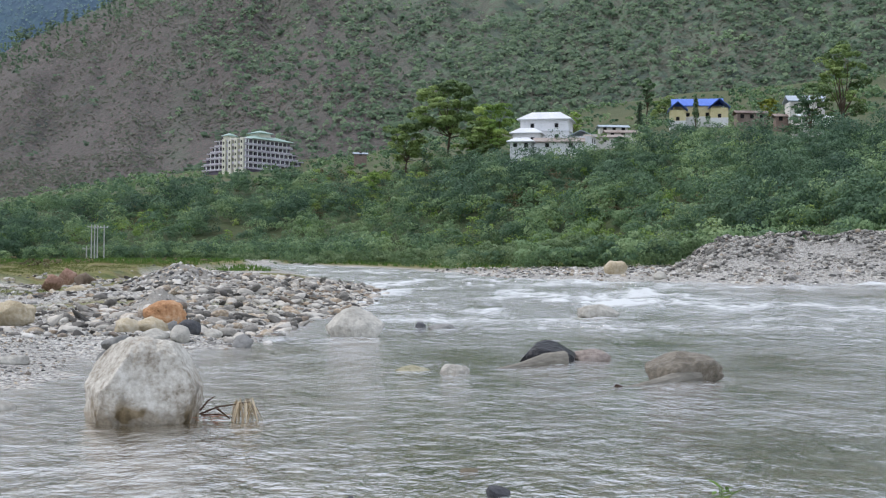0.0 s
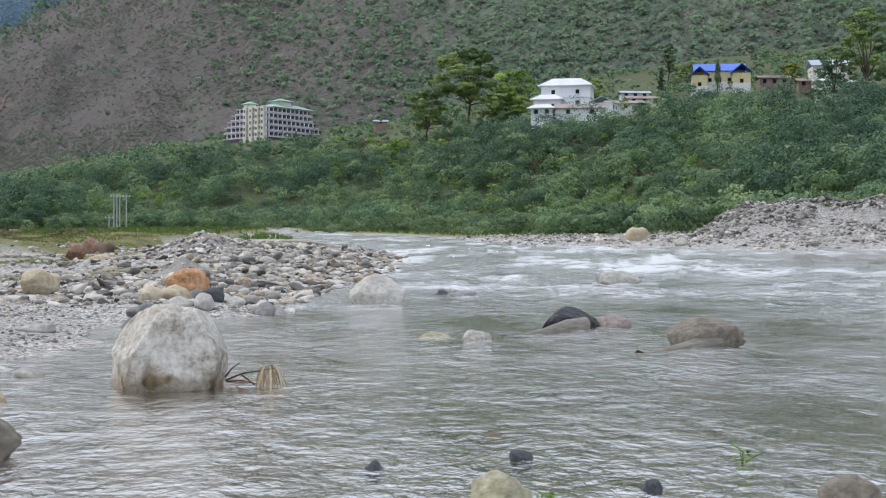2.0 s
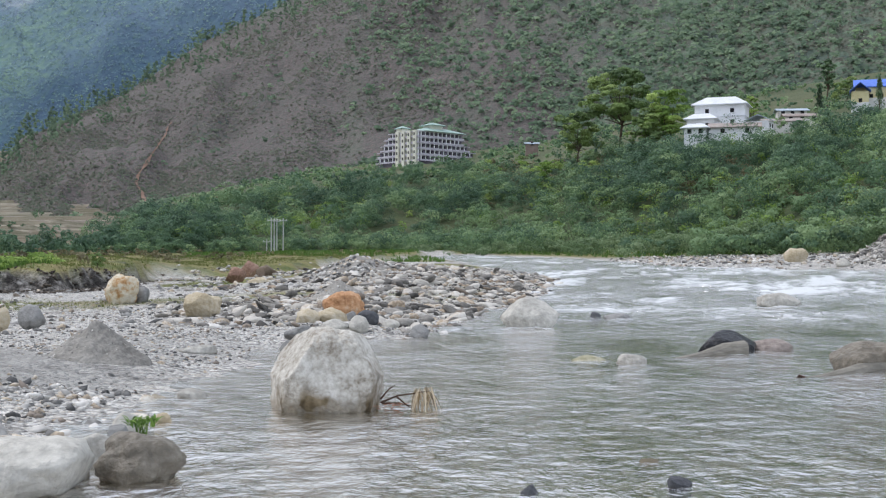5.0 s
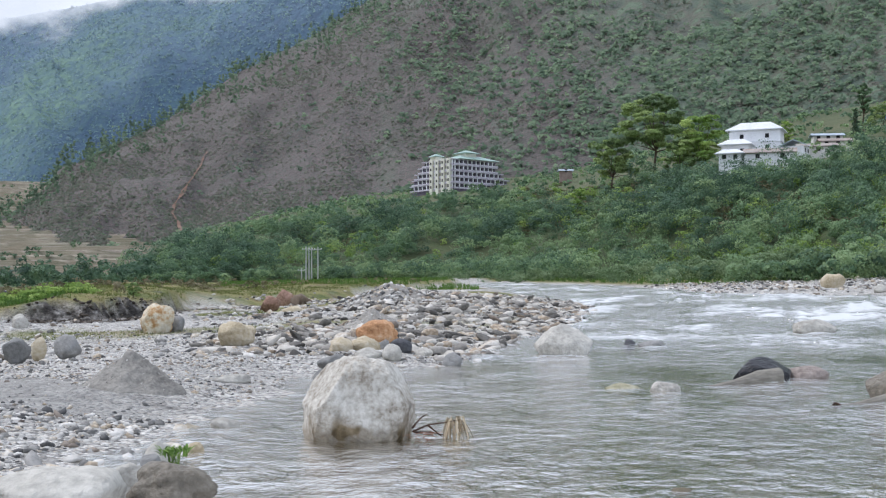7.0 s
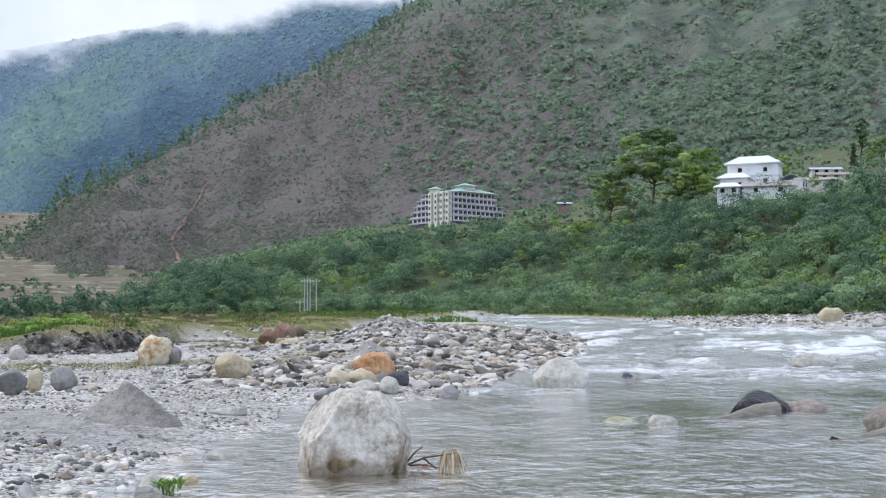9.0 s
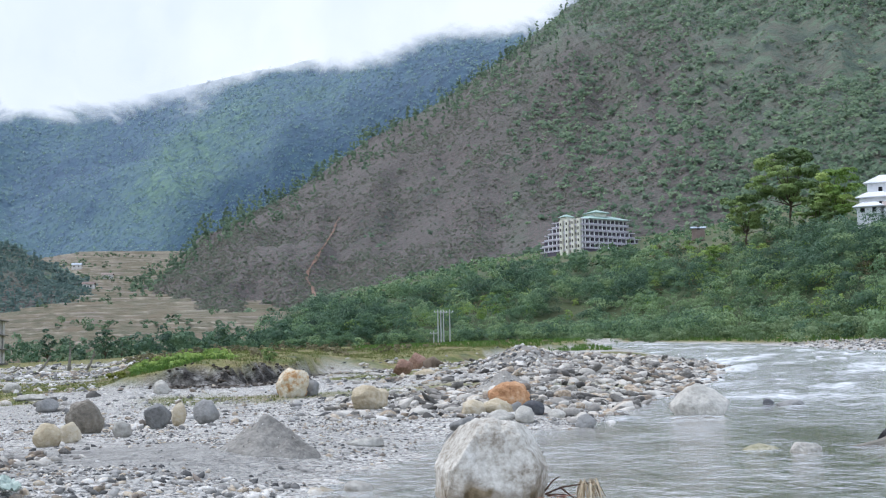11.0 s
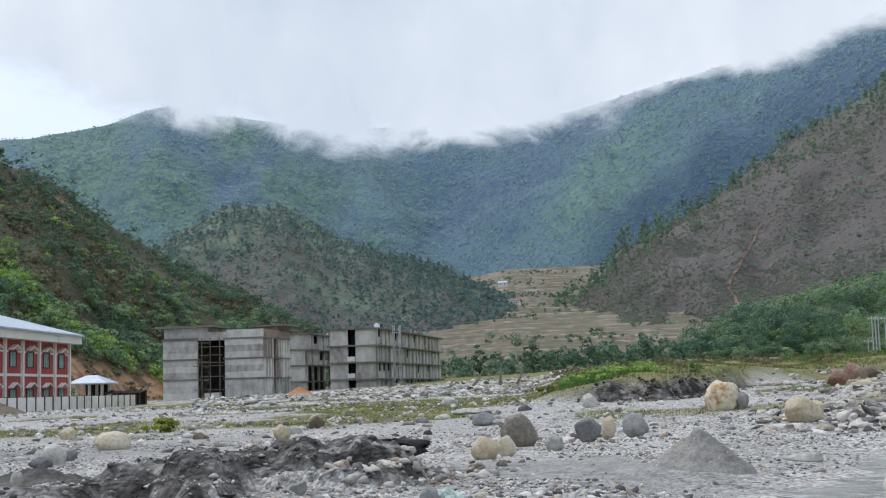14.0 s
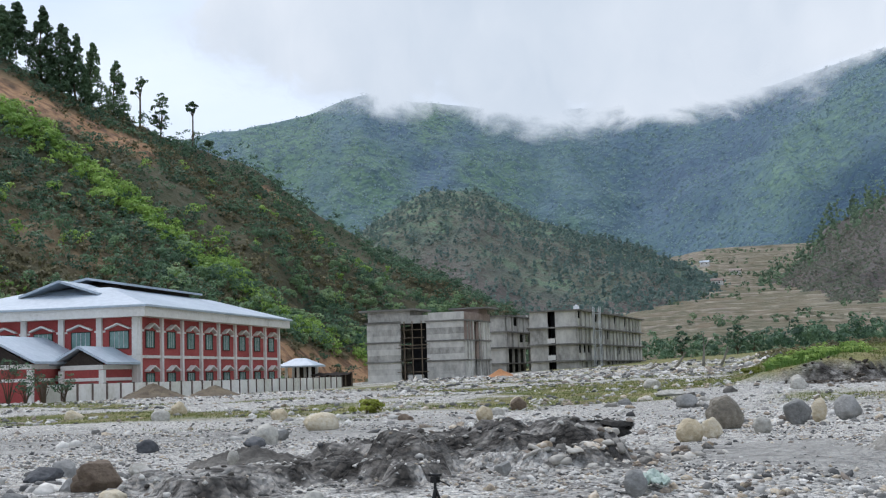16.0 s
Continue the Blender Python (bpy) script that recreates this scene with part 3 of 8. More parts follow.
def river():
    az = np.r_[np.linspace(-40, -17, 26), np.linspace(-16.8, 33, 280), np.linspace(33.5, 60, 26)]
    d = np.r_[np.exp(np.linspace(math.log(2.2), math.log(5.9), 20)), np.exp(np.linspace(math.log(6), math.log(60), 250)), np.exp(np.linspace(math.log(61), math.log(345), 60))]
    A, D = np.meshgrid(az, d, indexing="ij")
    x, y = polar(A, D)
    # u runs down the stream, w across it
    u, w = (x * 0.25 + y * 0.97), (x * 0.97 - y * 0.25)
    rapid = sm(20, 50, D) * (0.62 + 0.6 * vnoise(u / 11, w / 17, 61)) + 0.3 * sm(-0.2, 0.6, vnoise(u / 6, w / 8, 63)) * sm(13, 20, D)
    rapid = np.clip(rapid + 0.4 * sm(50, 75, D), 0, 1.1)
    pool = np.exp(-((x - 1.6) / 2.6) ** 2 - ((y - 21) / 6) ** 2)
    wake = np.zeros_like(x)
    for px, py, r in WAKES:
        wake = np.maximum(wake, np.exp(-((x - px) / r) ** 2 - ((y - py + 0.5 * r) / (1.5 * r)) ** 2))
    swell = fbm(u / 2.6, w / 1.5, 2, 65)
    chop = 0.5 - np.abs(fbm(u / 1.5, w / 0.9, 2, 67))
    fine = fbm(u / 0.6, w / 0.42, 3, 68)
    still = 1 - 0.75 * pool
    z = water_z(x, y) + still * (0.022 * swell * (0.5 + 3.4 * rapid) + 0.016 * chop * (0.6 + 4.6 * rapid) + 0.006 * fine * (0.8 + 2.0 * rapid) * (1 - sm(40, 60, D))) + 0.05 * wake
    ob = mesh_object("river_water", np.stack([x.ravel(), y.ravel(), z.ravel()], 1), grid_faces(len(az), len(d))[:, ::-1], water_material())
    streak = fbm(u / 5.0, w / 2.2, 5, 69)
    point_attribute(ob, "foam", 0.14 + 0.27 * rapid * (0.75 + 1.1 * streak) + 0.34 * rapid * chop + 0.26 * wake)
    point_attribute(ob, "chop", rapid * still)
    # turbid by its depth; the shallow edges and the still pool run clear
    depth = np.clip(water_z(x, y) - ground_z(x, y), 0, 1.2)
    point_attribute(ob, "silt", np.clip((1 - np.exp(-depth / (0.6 + 0.4 * sm(18, 12, D)))) * (1 - 0.75 * pool) + 0.3 * rapid, 0, 0.75))
    return tagged(ob, "clear grey shallow river with rapids and foam", "water", kind="structure")


river()


# ---- stones ----
def rock_material(name, stops, rough=0.75, big=1.3, small=9.0, **kw):
    return surface(name, stops, big=big, small=small, rough=rough, bump=0.95, bump_scale=13, mixfac=0.55, **kw)


ROCKS = {
    "pale": rock_material("pale_granite", [(0.28, "7b7870"), (0.45, "a5a299"), (0.6, "c3c0b6"), (0.75, "d4d1c8")], vary=0.12),
    "grey": rock_material("grey_stone", [(0.3, "62625f"), (0.5, "868683"), (0.7, "a3a29e")], vary=0.15),
    "dark": rock_material("dark_stone", [(0.3, "35363a"), (0.5, "55575a"), (0.72, "777777")], vary=0.1),
    "tan": rock_material("tan_stone", [(0.3, "8e836c"), (0.42, "b0a285"), (0.52, "c1b59c"), (0.64, "cfc7b4"), (0.8, "dbd6c9")], vary=0.12),
    "streaked": rock_material("rust_streaked_stone", [(0.34, "8a6238"), (0.43, "b58f62"), (0.5, "cfc2a6"), (0.6, "ddd7c8")], vary=0.02, big=1.0, small=5.0),
    "orange": rock_material("orange_stone", [(0.3, "6f523e"), (0.43, "ad7f58"), (0.54, "c69c74"), (0.7, "cfc1ae")], vary=0.08),
    "red": rock_material("rust_stone", [(0.3, "664f40"), (0.44, "8f7060"), (0.56, "ab8c7a"), (0.72, "c2b1a4")], vary=0.08),
    "pink": rock_material("pinkish_stone", [(0.3, "6e645c"), (0.5, "938880"), (0.7, "b0a69e")], vary=0.08),
    "brown": rock_material("brown_stone", [(0.3, "4a3d32"), (0.5, "6e6051"), (0.72, "948776")], vary=0.08),
    "black": rock_material("wet_black_stone", [(0.3, "17181b"), (0.55, "2c2d30"), (0.75, "4a4b4c")], rough=0.35),
    "wet": rock_material("wet_brown_stone", [(0.3, "4a453c"), (0.5, "777063"), (0.72, "a09a8c")], rough=0.45),
    "moss": rock_material("mossy_stone", [(0.3, "4d4f2e"), (0.45, "8d8a6c"), (0.65, "c0bca8")], rough=0.7),
}


def rock_mesh(name, w, dep, h, seed, material, sub=3, cut=3, sharp=0.0):
    """A weathered stone w by dep by h with its base at 0, worn flats and uneven faces."""
    rnd = random.Random(seed)
    bm = bmesh.new()
    bmesh.ops.create_icosphere(bm, subdivisions=sub, radius=1.0)
    planes = [(Vector((rnd.gauss(0, 1), rnd.gauss(0, 1), rnd.gauss(0.25, 0.8))).normalized(), rnd.uniform(0.6, 0.88) if sharp else rnd.uniform(0.7, 0.95)) for _ in range(cut)]
    off = Vector((rnd.uniform(-50, 50), rnd.uniform(-50, 50), rnd.uniform(-50, 50)))
    for v in bm.verts:
        p = v.co.copy()
        r = 1 + 0.26 * noise.fractal(p * 1.1 + off, 1.0, 2.0, 3) + 0.08 * noise.fractal(p * 4 + off, 0.9, 2.0, 4)
        p *= r
        for nn, dd in planes:
            over = p.dot(nn) - dd
            if over > 0:
                p -= nn * over * (0.9 + 0.08 * sharp)
        v.co = p
    lo = [min(v.co[k] for v in bm.verts) for k in range(3)]
    hi = [max(v.co[k] for v in bm.verts) for k in range(3)]
    for v in bm.verts:
        v.co = Vector(((v.co.x - (lo[0] + hi[0]) / 2) / (hi[0] - lo[0]) * w, (v.co.y - (lo[1] + hi[1]) / 2) / (hi[1] - lo[1]) * dep, (v.co.z - lo[2]) / (hi[2] - lo[2]) * h))
    for f in bm.faces:
        f.smooth = True
    me = bpy.data.meshes.new(name)
    bm.to_mesh(me)
    bm.free()
    me.materials.append(material)
    return me


NAMED = []  # place and width of each single boulder


def rock(kind, label, x, y, z, w, h, style, seed, sub=3, sink=0.14):
    """One boulder whose shown part is w wide and h high, set into the ground or the river bed."""
    NAMED.append((x, y, w))
    full = h * (1 + sink) + (0.12 if shore_distance(np.array([x]), np.array([y]))[0] < 0 else 0.02)
    me = rock_mesh(kind, w * 1.04, w * random.Random(seed).uniform(0.75, 1.0), full, seed, ROCKS[style], 4 if y < 17 or w > 1.0 and y < 50 else sub, *((8 + seed % 4, 0.8) if style in ("brown", "red", "dark", "grey") or seed in (29, 32, 34, 52, 64) else (4 + seed % 3, 0.0)))
    ob = new(kind, me)
    ob.matrix_world = pose(x, y, z + h - full, 0, 0, math.degrees(-math.atan2(x, y)))
    group = "boulders in the river" if "river" in label or "shallow" in label else "boulders on the gravel"
    return tagged(ob, label, kind, group)


def great_boulder():
    rnd_off = Vector((3.1, 7.7, 1.3))
    bm = bmesh.new()
    bmesh.ops.create_icosphere(bm, subdivisions=6, radius=1.0)
    cuts = [(Vector((-0.78, -0.3, 0.58)).normalized(), 0.80), (Vector((0.85, -0.2, 0.5)).normalized(), 0.84), (Vector((0.1, -0.95, 0.25)).normalized(), 0.80), (Vector((0.95, -0.3, -0.15)).normalized(), 0.88), (Vector((-0.95, -0.3, -0.05)).normalized(), 0.9), (Vector((0.2, 0.1, 1)).normalized(), 0.93)]
    for v in bm.verts:
        p = v.co * (1 + 0.10 * noise.fractal(v.co * 1.2 + rnd_off, 1.0, 2.0, 4) + 0.022 * noise.fractal(v.co * 6 + rnd_off, 0.7, 2.0, 5) - 0.02 * max(0.0, 0.12 - abs(noise.fractal(v.co * 2.3 + rnd_off * 2, 1.0, 2.0, 3))) / 0.12)
        for nn, dd in cuts:
            over = p.dot(nn) - dd
            if over > 0:
                p -= nn * over * 0.92
        # a shallow crease down the face
        p *= 1 - (0.045 * math.exp(-((p.x + 0.35 - 0.2 * p.z) / 0.05) ** 2) + 0.03 * math.exp(-((p.x - 0.45 + 0.3 * p.z) / 0.06) ** 2) + 0.03 * math.exp(-((p.z - 0.3 - 0.3 * p.x) / 0.05) ** 2) * (p.x > 0)) * (p.y < 0)
        v.co = p
    lo = [min(v.co[k] for v in bm.verts) for k in range(3)]
    hi = [max(v.co[k] for v in bm.verts) for k in range(3)]
    for v in bm.verts:
        v.co = Vector(((v.co.x - (lo[0] + hi[0]) / 2) / (hi[0] - lo[0]) * 1.43, (v.co.y - (lo[1] + hi[1]) / 2) / (hi[1] - lo[1]) * 1.3, (v.co.z - lo[2]) / (hi[2] - lo[2]) * 1.42))
    for f in bm.faces:
        f.smooth = True
    me = bpy.data.meshes.new("boulder")
    bm.to_mesh(me)
    stone = surface("stained_pale_granite", [(0.32, "655d50"), (0.39, "8d8577"), (0.46, "aea89c"), (0.54, "c4c0b5"), (0.62, "d8d5cc"), (0.72, "b3aa9a")], big=2.2, small=14, rough=0.75, bump=1.0, bump_scale=18, mixfac=0.55)
    add_zone(stone, "algae", [(0.3, "453c2c"), (0.5, "6c5f47"), (0.7, "8d7e66")], 6.0)
    me.materials.append(stone)
    ob = new("boulder", me)
    zz = np.array([v.co.z + 0.10 * noise.fractal(v.co * 5, 1, 2, 4) + 0.08 * noise.fractal(v.co * 2, 1, 2, 2) for v in me.vertices])
    point_attribute(ob, "algae", 0.65 * sm(0.66, 0.47, zz) + 0.6 * sm(0.1, 0.4, np.array([noise.fractal(v.co * 2.3 + Vector((5, 1, 3)), 1, 2, 4) for v in me.vertices])) * sm(1.25, 0.85, zz))
    ob.matrix_world = pose(-1.03, 15.95, -0.38, 0, 0, 4)
    return tagged(ob, "great pale stained boulder standing in the shallows", "boulder", "boulders in the river")


great_boulder()
rock("boulder", "grey-brown rounded boulder in the shallows", -2.27, 10.78, -0.02, 0.74, 0.39, "wet", 1)
rock("boulder", "large pale rock at the water's edge", -3.06, 10.08, 0.08, 1.11, 0.33, "pale", 2)
rock("rock", "pale grey rock on the wet bank", -2.80, 11.40, 0.03, 0.35, 0.25, "pale", 3)
rock("rock", "light flat rock at the waterline", -3.02, 13.68, 0.04, 0.33, 0.19, "pale", 4)
rock("rock", "small grey rock at the waterline", -2.86, 12.60, 0.04, 0.23, 0.17, "grey", 5)
rock("rock", "yellowish low rock in the shallows", -2.84, 14.68, -0.00, 0.23, 0.10, "tan", 6)
rock("rock", "whitish rounded stone on the wet bank", -2.82, 10.76, 0.03, 0.25, 0.15, "pale", 7)
rock("rock", "flat white stone in the shallows", -2.96, 17.41, 0.02, 0.40, 0.12, "pale", 8)
rock("rock", "flat white stone on wet sand", -4.03, 24.38, 0.18, 0.73, 0.16, "pale", 9)
rock("boulder", "tall tan and white boulder on the gravel bar", -10.02, 44.68, 0.62, 1.14, 1.08, "streaked", 10)
rock("boulder", "grey boulder leaning on a tan one", -9.53, 45.19, 0.64, 0.70, 0.60, "grey", 11)
rock("boulder", "pale tan oblong boulder on the gravel", -5.71, 35.38, 0.53, 1.01, 0.66, "tan", 12)
rock("boulder", "rust-red angular boulder by the turf bank", -8.54, 62.98, 1.24, 1.0, 0.8, "red", 13)
rock("boulder", "pointed red-brown boulder by the turf bank", -9.49, 76.37, 1.50, 1.05, 1.0, "red", 14)
rock("boulder", "dark brown boulder by the turf bank", -8.20, 73.72, 1.47, 1.2, 0.75, "brown", 15)
rock("boulder", "mossy low yellow-grey boulder", -6.66, 57.02, 1.05, 1.08, 0.48, "tan", 16)
rock("boulder", "white boulder on the far gravel", -18.19, 54.70, 0.76, 0.63, 0.51, "pale", 17)
rock("boulder", "orange-tan boulder on top of a rock cluster", -1.75, 34.2, 0.57, 1.12, 0.66, "orange", 18)
rock("boulder", "smooth cream-tan river boulder", -2.49, 31.5, 0.37, 0.6, 0.48, "tan", 19)
rock("boulder", "smooth yellowish river boulder", -1.92, 31.7, 0.41, 0.84, 0.46, "tan", 20)
rock("boulder", "small grey river boulder", -1.48, 32.21, 0.40, 0.37, 0.36, "grey", 21)
rock("boulder", "dark grey round river boulder", -1.03, 31.60, 0.39, 0.55, 0.41, "dark", 22)
rock("boulder", "white upright oval river stone", -1.17, 29.65, 0.31, 0.44, 0.42, "pale", 23)
rock("boulder", "white flat oval river stone", -1.76, 30.2, 0.33, 0.66, 0.3, "pale", 24)
rock("boulder", "smooth grey oval river stone", -2.34, 27.56, 0.27, 0.72, 0.32, "grey", 25)
rock("boulder", "grey stone behind the great boulder", -2.19, 24.03, 0.18, 0.49, 0.27, "grey", 26)
rock("rock", "pale stone at the waterline", -0.46, 31.43, 0.30, 0.46, 0.28, "pale", 27)
rock("rock", "grey rock standing in shallow water", 0.23, 29.13, 0.22, 0.46, 0.34, "grey", 28)
rock("boulder", "pale wedge-shaped boulder in the river", 3.01, 31.67, 0.32, 1.43, 0.83, "pale", 29)
rock("rock", "low mossy rock awash in the river", 3.13, 22.15, 0.15, 0.6, 0.13, "moss", 30)
rock("rock", "pale rounded rock awash in the river", 3.76, 21.46, 0.15, 0.5, 0.2, "pale", 31)
rock("boulder", "blackened wet boulder in the river", 5.89, 23.47, 0.24, 1.02, 0.42, "black", 32)
rock("boulder", "smooth pinkish boulder in the river", 6.77, 23.69, 0.24, 0.80, 0.25, "pink", 33)
rock("boulder", "brown layered rock in mid-river", 7.13, 19.46, 0.17, 1.2, 0.5, "wet", 34)
rock("boulder", "pale boulder amid white water", 11.69, 39.93, 0.67, 1.32, 0.44, "pale", 35)
rock("rock", "small dark rock in the current", 5.23, 35.63, 0.45, 0.36, 0.19, "dark", 36)
rock("rock", "low grey rock in the current", 5.72, 34.74, 0.44, 0.80, 0.18, "grey", 37)
rock("rock", "pale mossy rock in the near shallows", 1.61, 8.24, -0.01, 0.42, 0.25, "moss", 38)
rock("rock", "grey-brown smooth rock in the near shallows", 3.90, 7.92, -0.00, 0.40, 0.23, "wet", 39)
rock("rock", "small dark wet rock in the shallows", 2.15, 10.13, 0.00, 0.19, 0.08, "dark", 40)
rock("rock", "half-sunken dark river stone", 2.80, 8.72, -0.00, 0.16, 0.08, "dark", 41)
rock("rock", "small dark stone awash", 0.93, 9.91, -0.01, 0.15, 0.07, "dark", 42)
rock("boulder", "cream boulder on the far gravel bank", 30.23, 98.51, 2.50, 1.83, 1.25, "tan", 43)
rock("boulder", "pale stone on the far gravel bank", 29.46, 85.51, 2.15, 0.93, 0.62, "pale", 44)
rock("boulder", "smooth grey rounded boulder by the dug bank", -6.59, 13.76, 0.28, 0.27, 0.27, "grey", 45)
rock("boulder", "dark grey-brown leaning boulder on the bar", -11.07, 28.03, 0.29, 0.84, 0.78, "wet", 146)
rock("boulder", "tan rounded boulder on the bar", -10.14, 23.77, 0.26, 0.52, 0.46, "tan", 47)
rock("boulder", "grey-tan boulder on the bar", -10.02, 24.59, 0.27, 0.46, 0.43, "tan", 48)
rock("boulder", "white cube-like boulder on the sand", -9.42, 25.89, 0.28, 0.39, 0.38, "pale", 49)
rock("boulder", "round grey boulder on the gravel", -9.97, 29.82, 0.32, 0.64, 0.58, "grey", 50)
rock("boulder", "upright tan sliver of rock", -9.84, 31.04, 0.34, 0.37, 0.54, "tan", 51)
rock("boulder", "sloping grey slab of rock", -9.38, 31.87, 0.36, 0.66, 0.58, "grey", 52)
rock("boulder", "red-brown boulder among cobbles", -13.36, 11.65, 0.26, 0.68, 0.47, "brown", 53)
rock("boulder", "dark oblong boulder among cobbles", -15.61, 12.59, 0.25, 0.57, 0.30, "dark", 54)
rock("boulder", "grey boulder among cobbles", -16.32, 13.54, 0.25, 0.40, 0.32, "grey", 55)
rock("boulder", "rounded grey cobble beside others", -13.83, 11.60, 0.25, 0.30, 0.25, "grey", 56)
rock("boulder", "tan boulder at the near bank", -11.87, 10.59, 0.26, 0.34, 0.22, "tan", 57)
rock("boulder", "flat grey stone at the near bank", -13.23, 10.21, 0.25, 0.35, 0.20, "grey", 58)
rock("boulder", "large cream boulder beside the sand track", -22.29, 27.21, 0.27, 0.93, 0.54, "tan", 59)
rock("boulder", "white angular boulder on the track's edge", -19.99, 22.39, 0.26, 0.56, 0.46, "pale", 60)
rock("boulder", "grey stone on the track's edge", -20.41, 23.41, 0.26, 0.38, 0.30, "grey", 61)
rock("boulder", "flat dark stone on the track's edge", -19.63, 21.60, 0.26, 0.51, 0.22, "dark", 62)
rock("boulder", "dark grey boulder beside the track", -19.97, 18.73, 0.26, 0.45, 0.32, "dark", 63)
rock("boulder", "white slab of rock on the bank", -14.23, 13.21, 0.31, 0.34, 0.27, "pale", 64)
rock("boulder", "white block of rock on the bank", -14.46, 15.40, 0.41, 0.20, 0.20, "pale", 65)
rock("boulder", "tall tan boulder on the plain", -38.11, 37.43, 0.26, 0.67, 0.72, "tan", 66)
rock("boulder", "pale boulder on the plain", -33.48, 32.00, 0.26, 0.66, 0.54, "pale", 67)
rock("boulder", "yellow-tan boulder on the plain", -40.49, 34.09, 0.25, 0.76, 0.54, "tan", 68)
rock("boulder", "cream boulder on the plain", -29.93, 34.24, 0.27, 0.60, 0.44, "tan", 69)
rock("boulder", "brown boulder on the plain", -22.79, 38.66, 0.33, 0.56, 0.54, "brown", 70)
rock("boulder", "cream rounded boulder on the plain", -20.47, 32.70, 0.30, 0.50, 0.46, "tan", 71)
rock("boulder", "white boulder on the plain", -21.33, 34.87, 0.31, 0.43, 0.34, "pale", 72)
rock("boulder", "red-brown flat stone on the plain", -23.33, 32.63, 0.29, 0.48, 0.27, "brown", 73)
rock("boulder", "white stone in the dug bank", -9.39, 11.27, 0.26, 0.28, 0.21, "pale", 74)
rock("boulder", "grey stone on the dug bank", -8.74, 14.34, 0.42, 0.22, 0.16, "grey", 75)
rock("boulder", "grey stone under the mud slab", -9.93, 19.37, 0.34, 0.51, 0.27, "grey", 76)
rock("boulder", "white boulder on the far gravel", -16.26, 49.02, 0.69, 0.68, 0.53, "pale", 77)
rock("boulder", "white boulder on the grassy gravel", -26.63, 58.20, 0.66, 0.84, 0.56, "pale", 78)
rock("boulder", "flat white boulder on the grassy gravel", -21.06, 47.76, 0.52, 1.18, 0.34, "pale", 79)
rock("boulder", "grey-white boulder on the gravel", -16.84, 39.41, 0.41, 0.69, 0.45, "grey", 80)
rock("boulder", "grey stone on the grassy gravel", -19.75, 40.85, 0.39, 0.49, 0.31, "grey", 81)
rock("boulder", "tan stone on the grassy gravel", -24.02, 40.60, 0.33, 0.50, 0.52, "tan", 82)


def unit_stones(count, sub, seed):
    """Arrays of verts and faces of small stone shapes."""
    made = []
    for k in range(count):
        bm = bmesh.new()
        if sub:
            bmesh.ops.create_icosphere(bm, subdivisions=sub, radius=0.5)
        else:
            tip = [bm.verts.new(q) for q in ((0.5, 0, 0), (0, 0.5, 0), (-0.5, 0, 0), (0, -0.5, 0), (0, 0, 0.5), (0, 0, -0.5))]
            for q in range(4):
                bm.faces.new((tip[q], tip[(q + 1) % 4], tip[4]))
                bm.faces.new((tip[(q + 1) % 4], tip[q], tip[5]))
            bm.verts.index_update()
        rnd = random.Random(seed + k)
        o = Vector((rnd.uniform(-40, 40), rnd.uniform(-40, 40), rnd.uniform(-40, 40)))
        sx, sy, sz = rnd.uniform(0.8, 1.2), rnd.uniform(0.65, 1.0), rnd.uniform(0.36, 0.68)
        flats = [(Vector((rnd.gauss(0, 1), rnd.gauss(0, 1), rnd.gauss(0, 1))).normalized(), rnd.uniform(0.28, 0.42)) for _ in range(5)]
        for p in bm.verts:
            for nn, dd in flats:
                p.co -= nn * max(0.0, p.co.dot(nn) - dd) * 0.9
        v = np.array([tuple(p.co * (1 + 0.35 * noise.fractal(p.co * 2.2 + o, 1.0, 2.0, 2))) for p in bm.verts]) * (sx, sy, sz)
        made.append((v, np.array([[q.index for q in f.verts] for f in bm.faces])))
        bm.free()
    return made


def stone_field(name, x, y, size, material, label, sub=1, seed=5, sunk=0.25):
    """Loose stones strewn over the ground as one mesh."""
    rng = np.random.default_rng(seed)
    shapes = unit_stones(9, sub, seed)
    # no loose stone lies inside or against the face of a single boulder
    clear = np.ones(len(x), bool)
    for bx_, by_, bw in NAMED:
        clear &= np.hypot(x - bx_, y - by_ + 0.25 * bw) > 0.5 * bw + 0.35 * size
    x, y, size = x[clear], y[clear], size[clear]
    z = ground_z(x, y)
    vs, fs, base = [], [], 0
    which = rng.integers(0, len(shapes), len(x))
    turn = rng.uniform(0, 2 * np.pi, len(x))
    tilt = rng.normal(0, 0.25, len(x))
    for k, (v, f) in enumerate(shapes):
        i = np.where(which == k)[0]
        if not len(i):
            continue
        c, s = np.cos(turn[i])[:, None], np.sin(turn[i])[:, None]
        vz = v[None, :, 2] + np.tan(tilt[i])[:, None] * v[None, :, 0]
        px, py = v[None, :, 0] * c - v[None, :, 1] * s, v[None, :, 0] * s + v[None, :, 1] * c
        S = size[i][:, None]
        P = np.stack([x[i][:, None] + px * S, y[i][:, None] + py * S, z[i][:, None] + (vz + 0.28 - sunk) * S], 2)
        vs.append(P.reshape(-1, 3))
        fs.append((f[None] + (base + np.arange(len(i)) * len(v))[:, None, None]).reshape(-1, 3))
        base += len(i) * len(v)
    ob = mesh_object(name, np.concatenate(vs), np.concatenate(fs), material)
    return tagged(ob, label, "stones", kind="stuff")


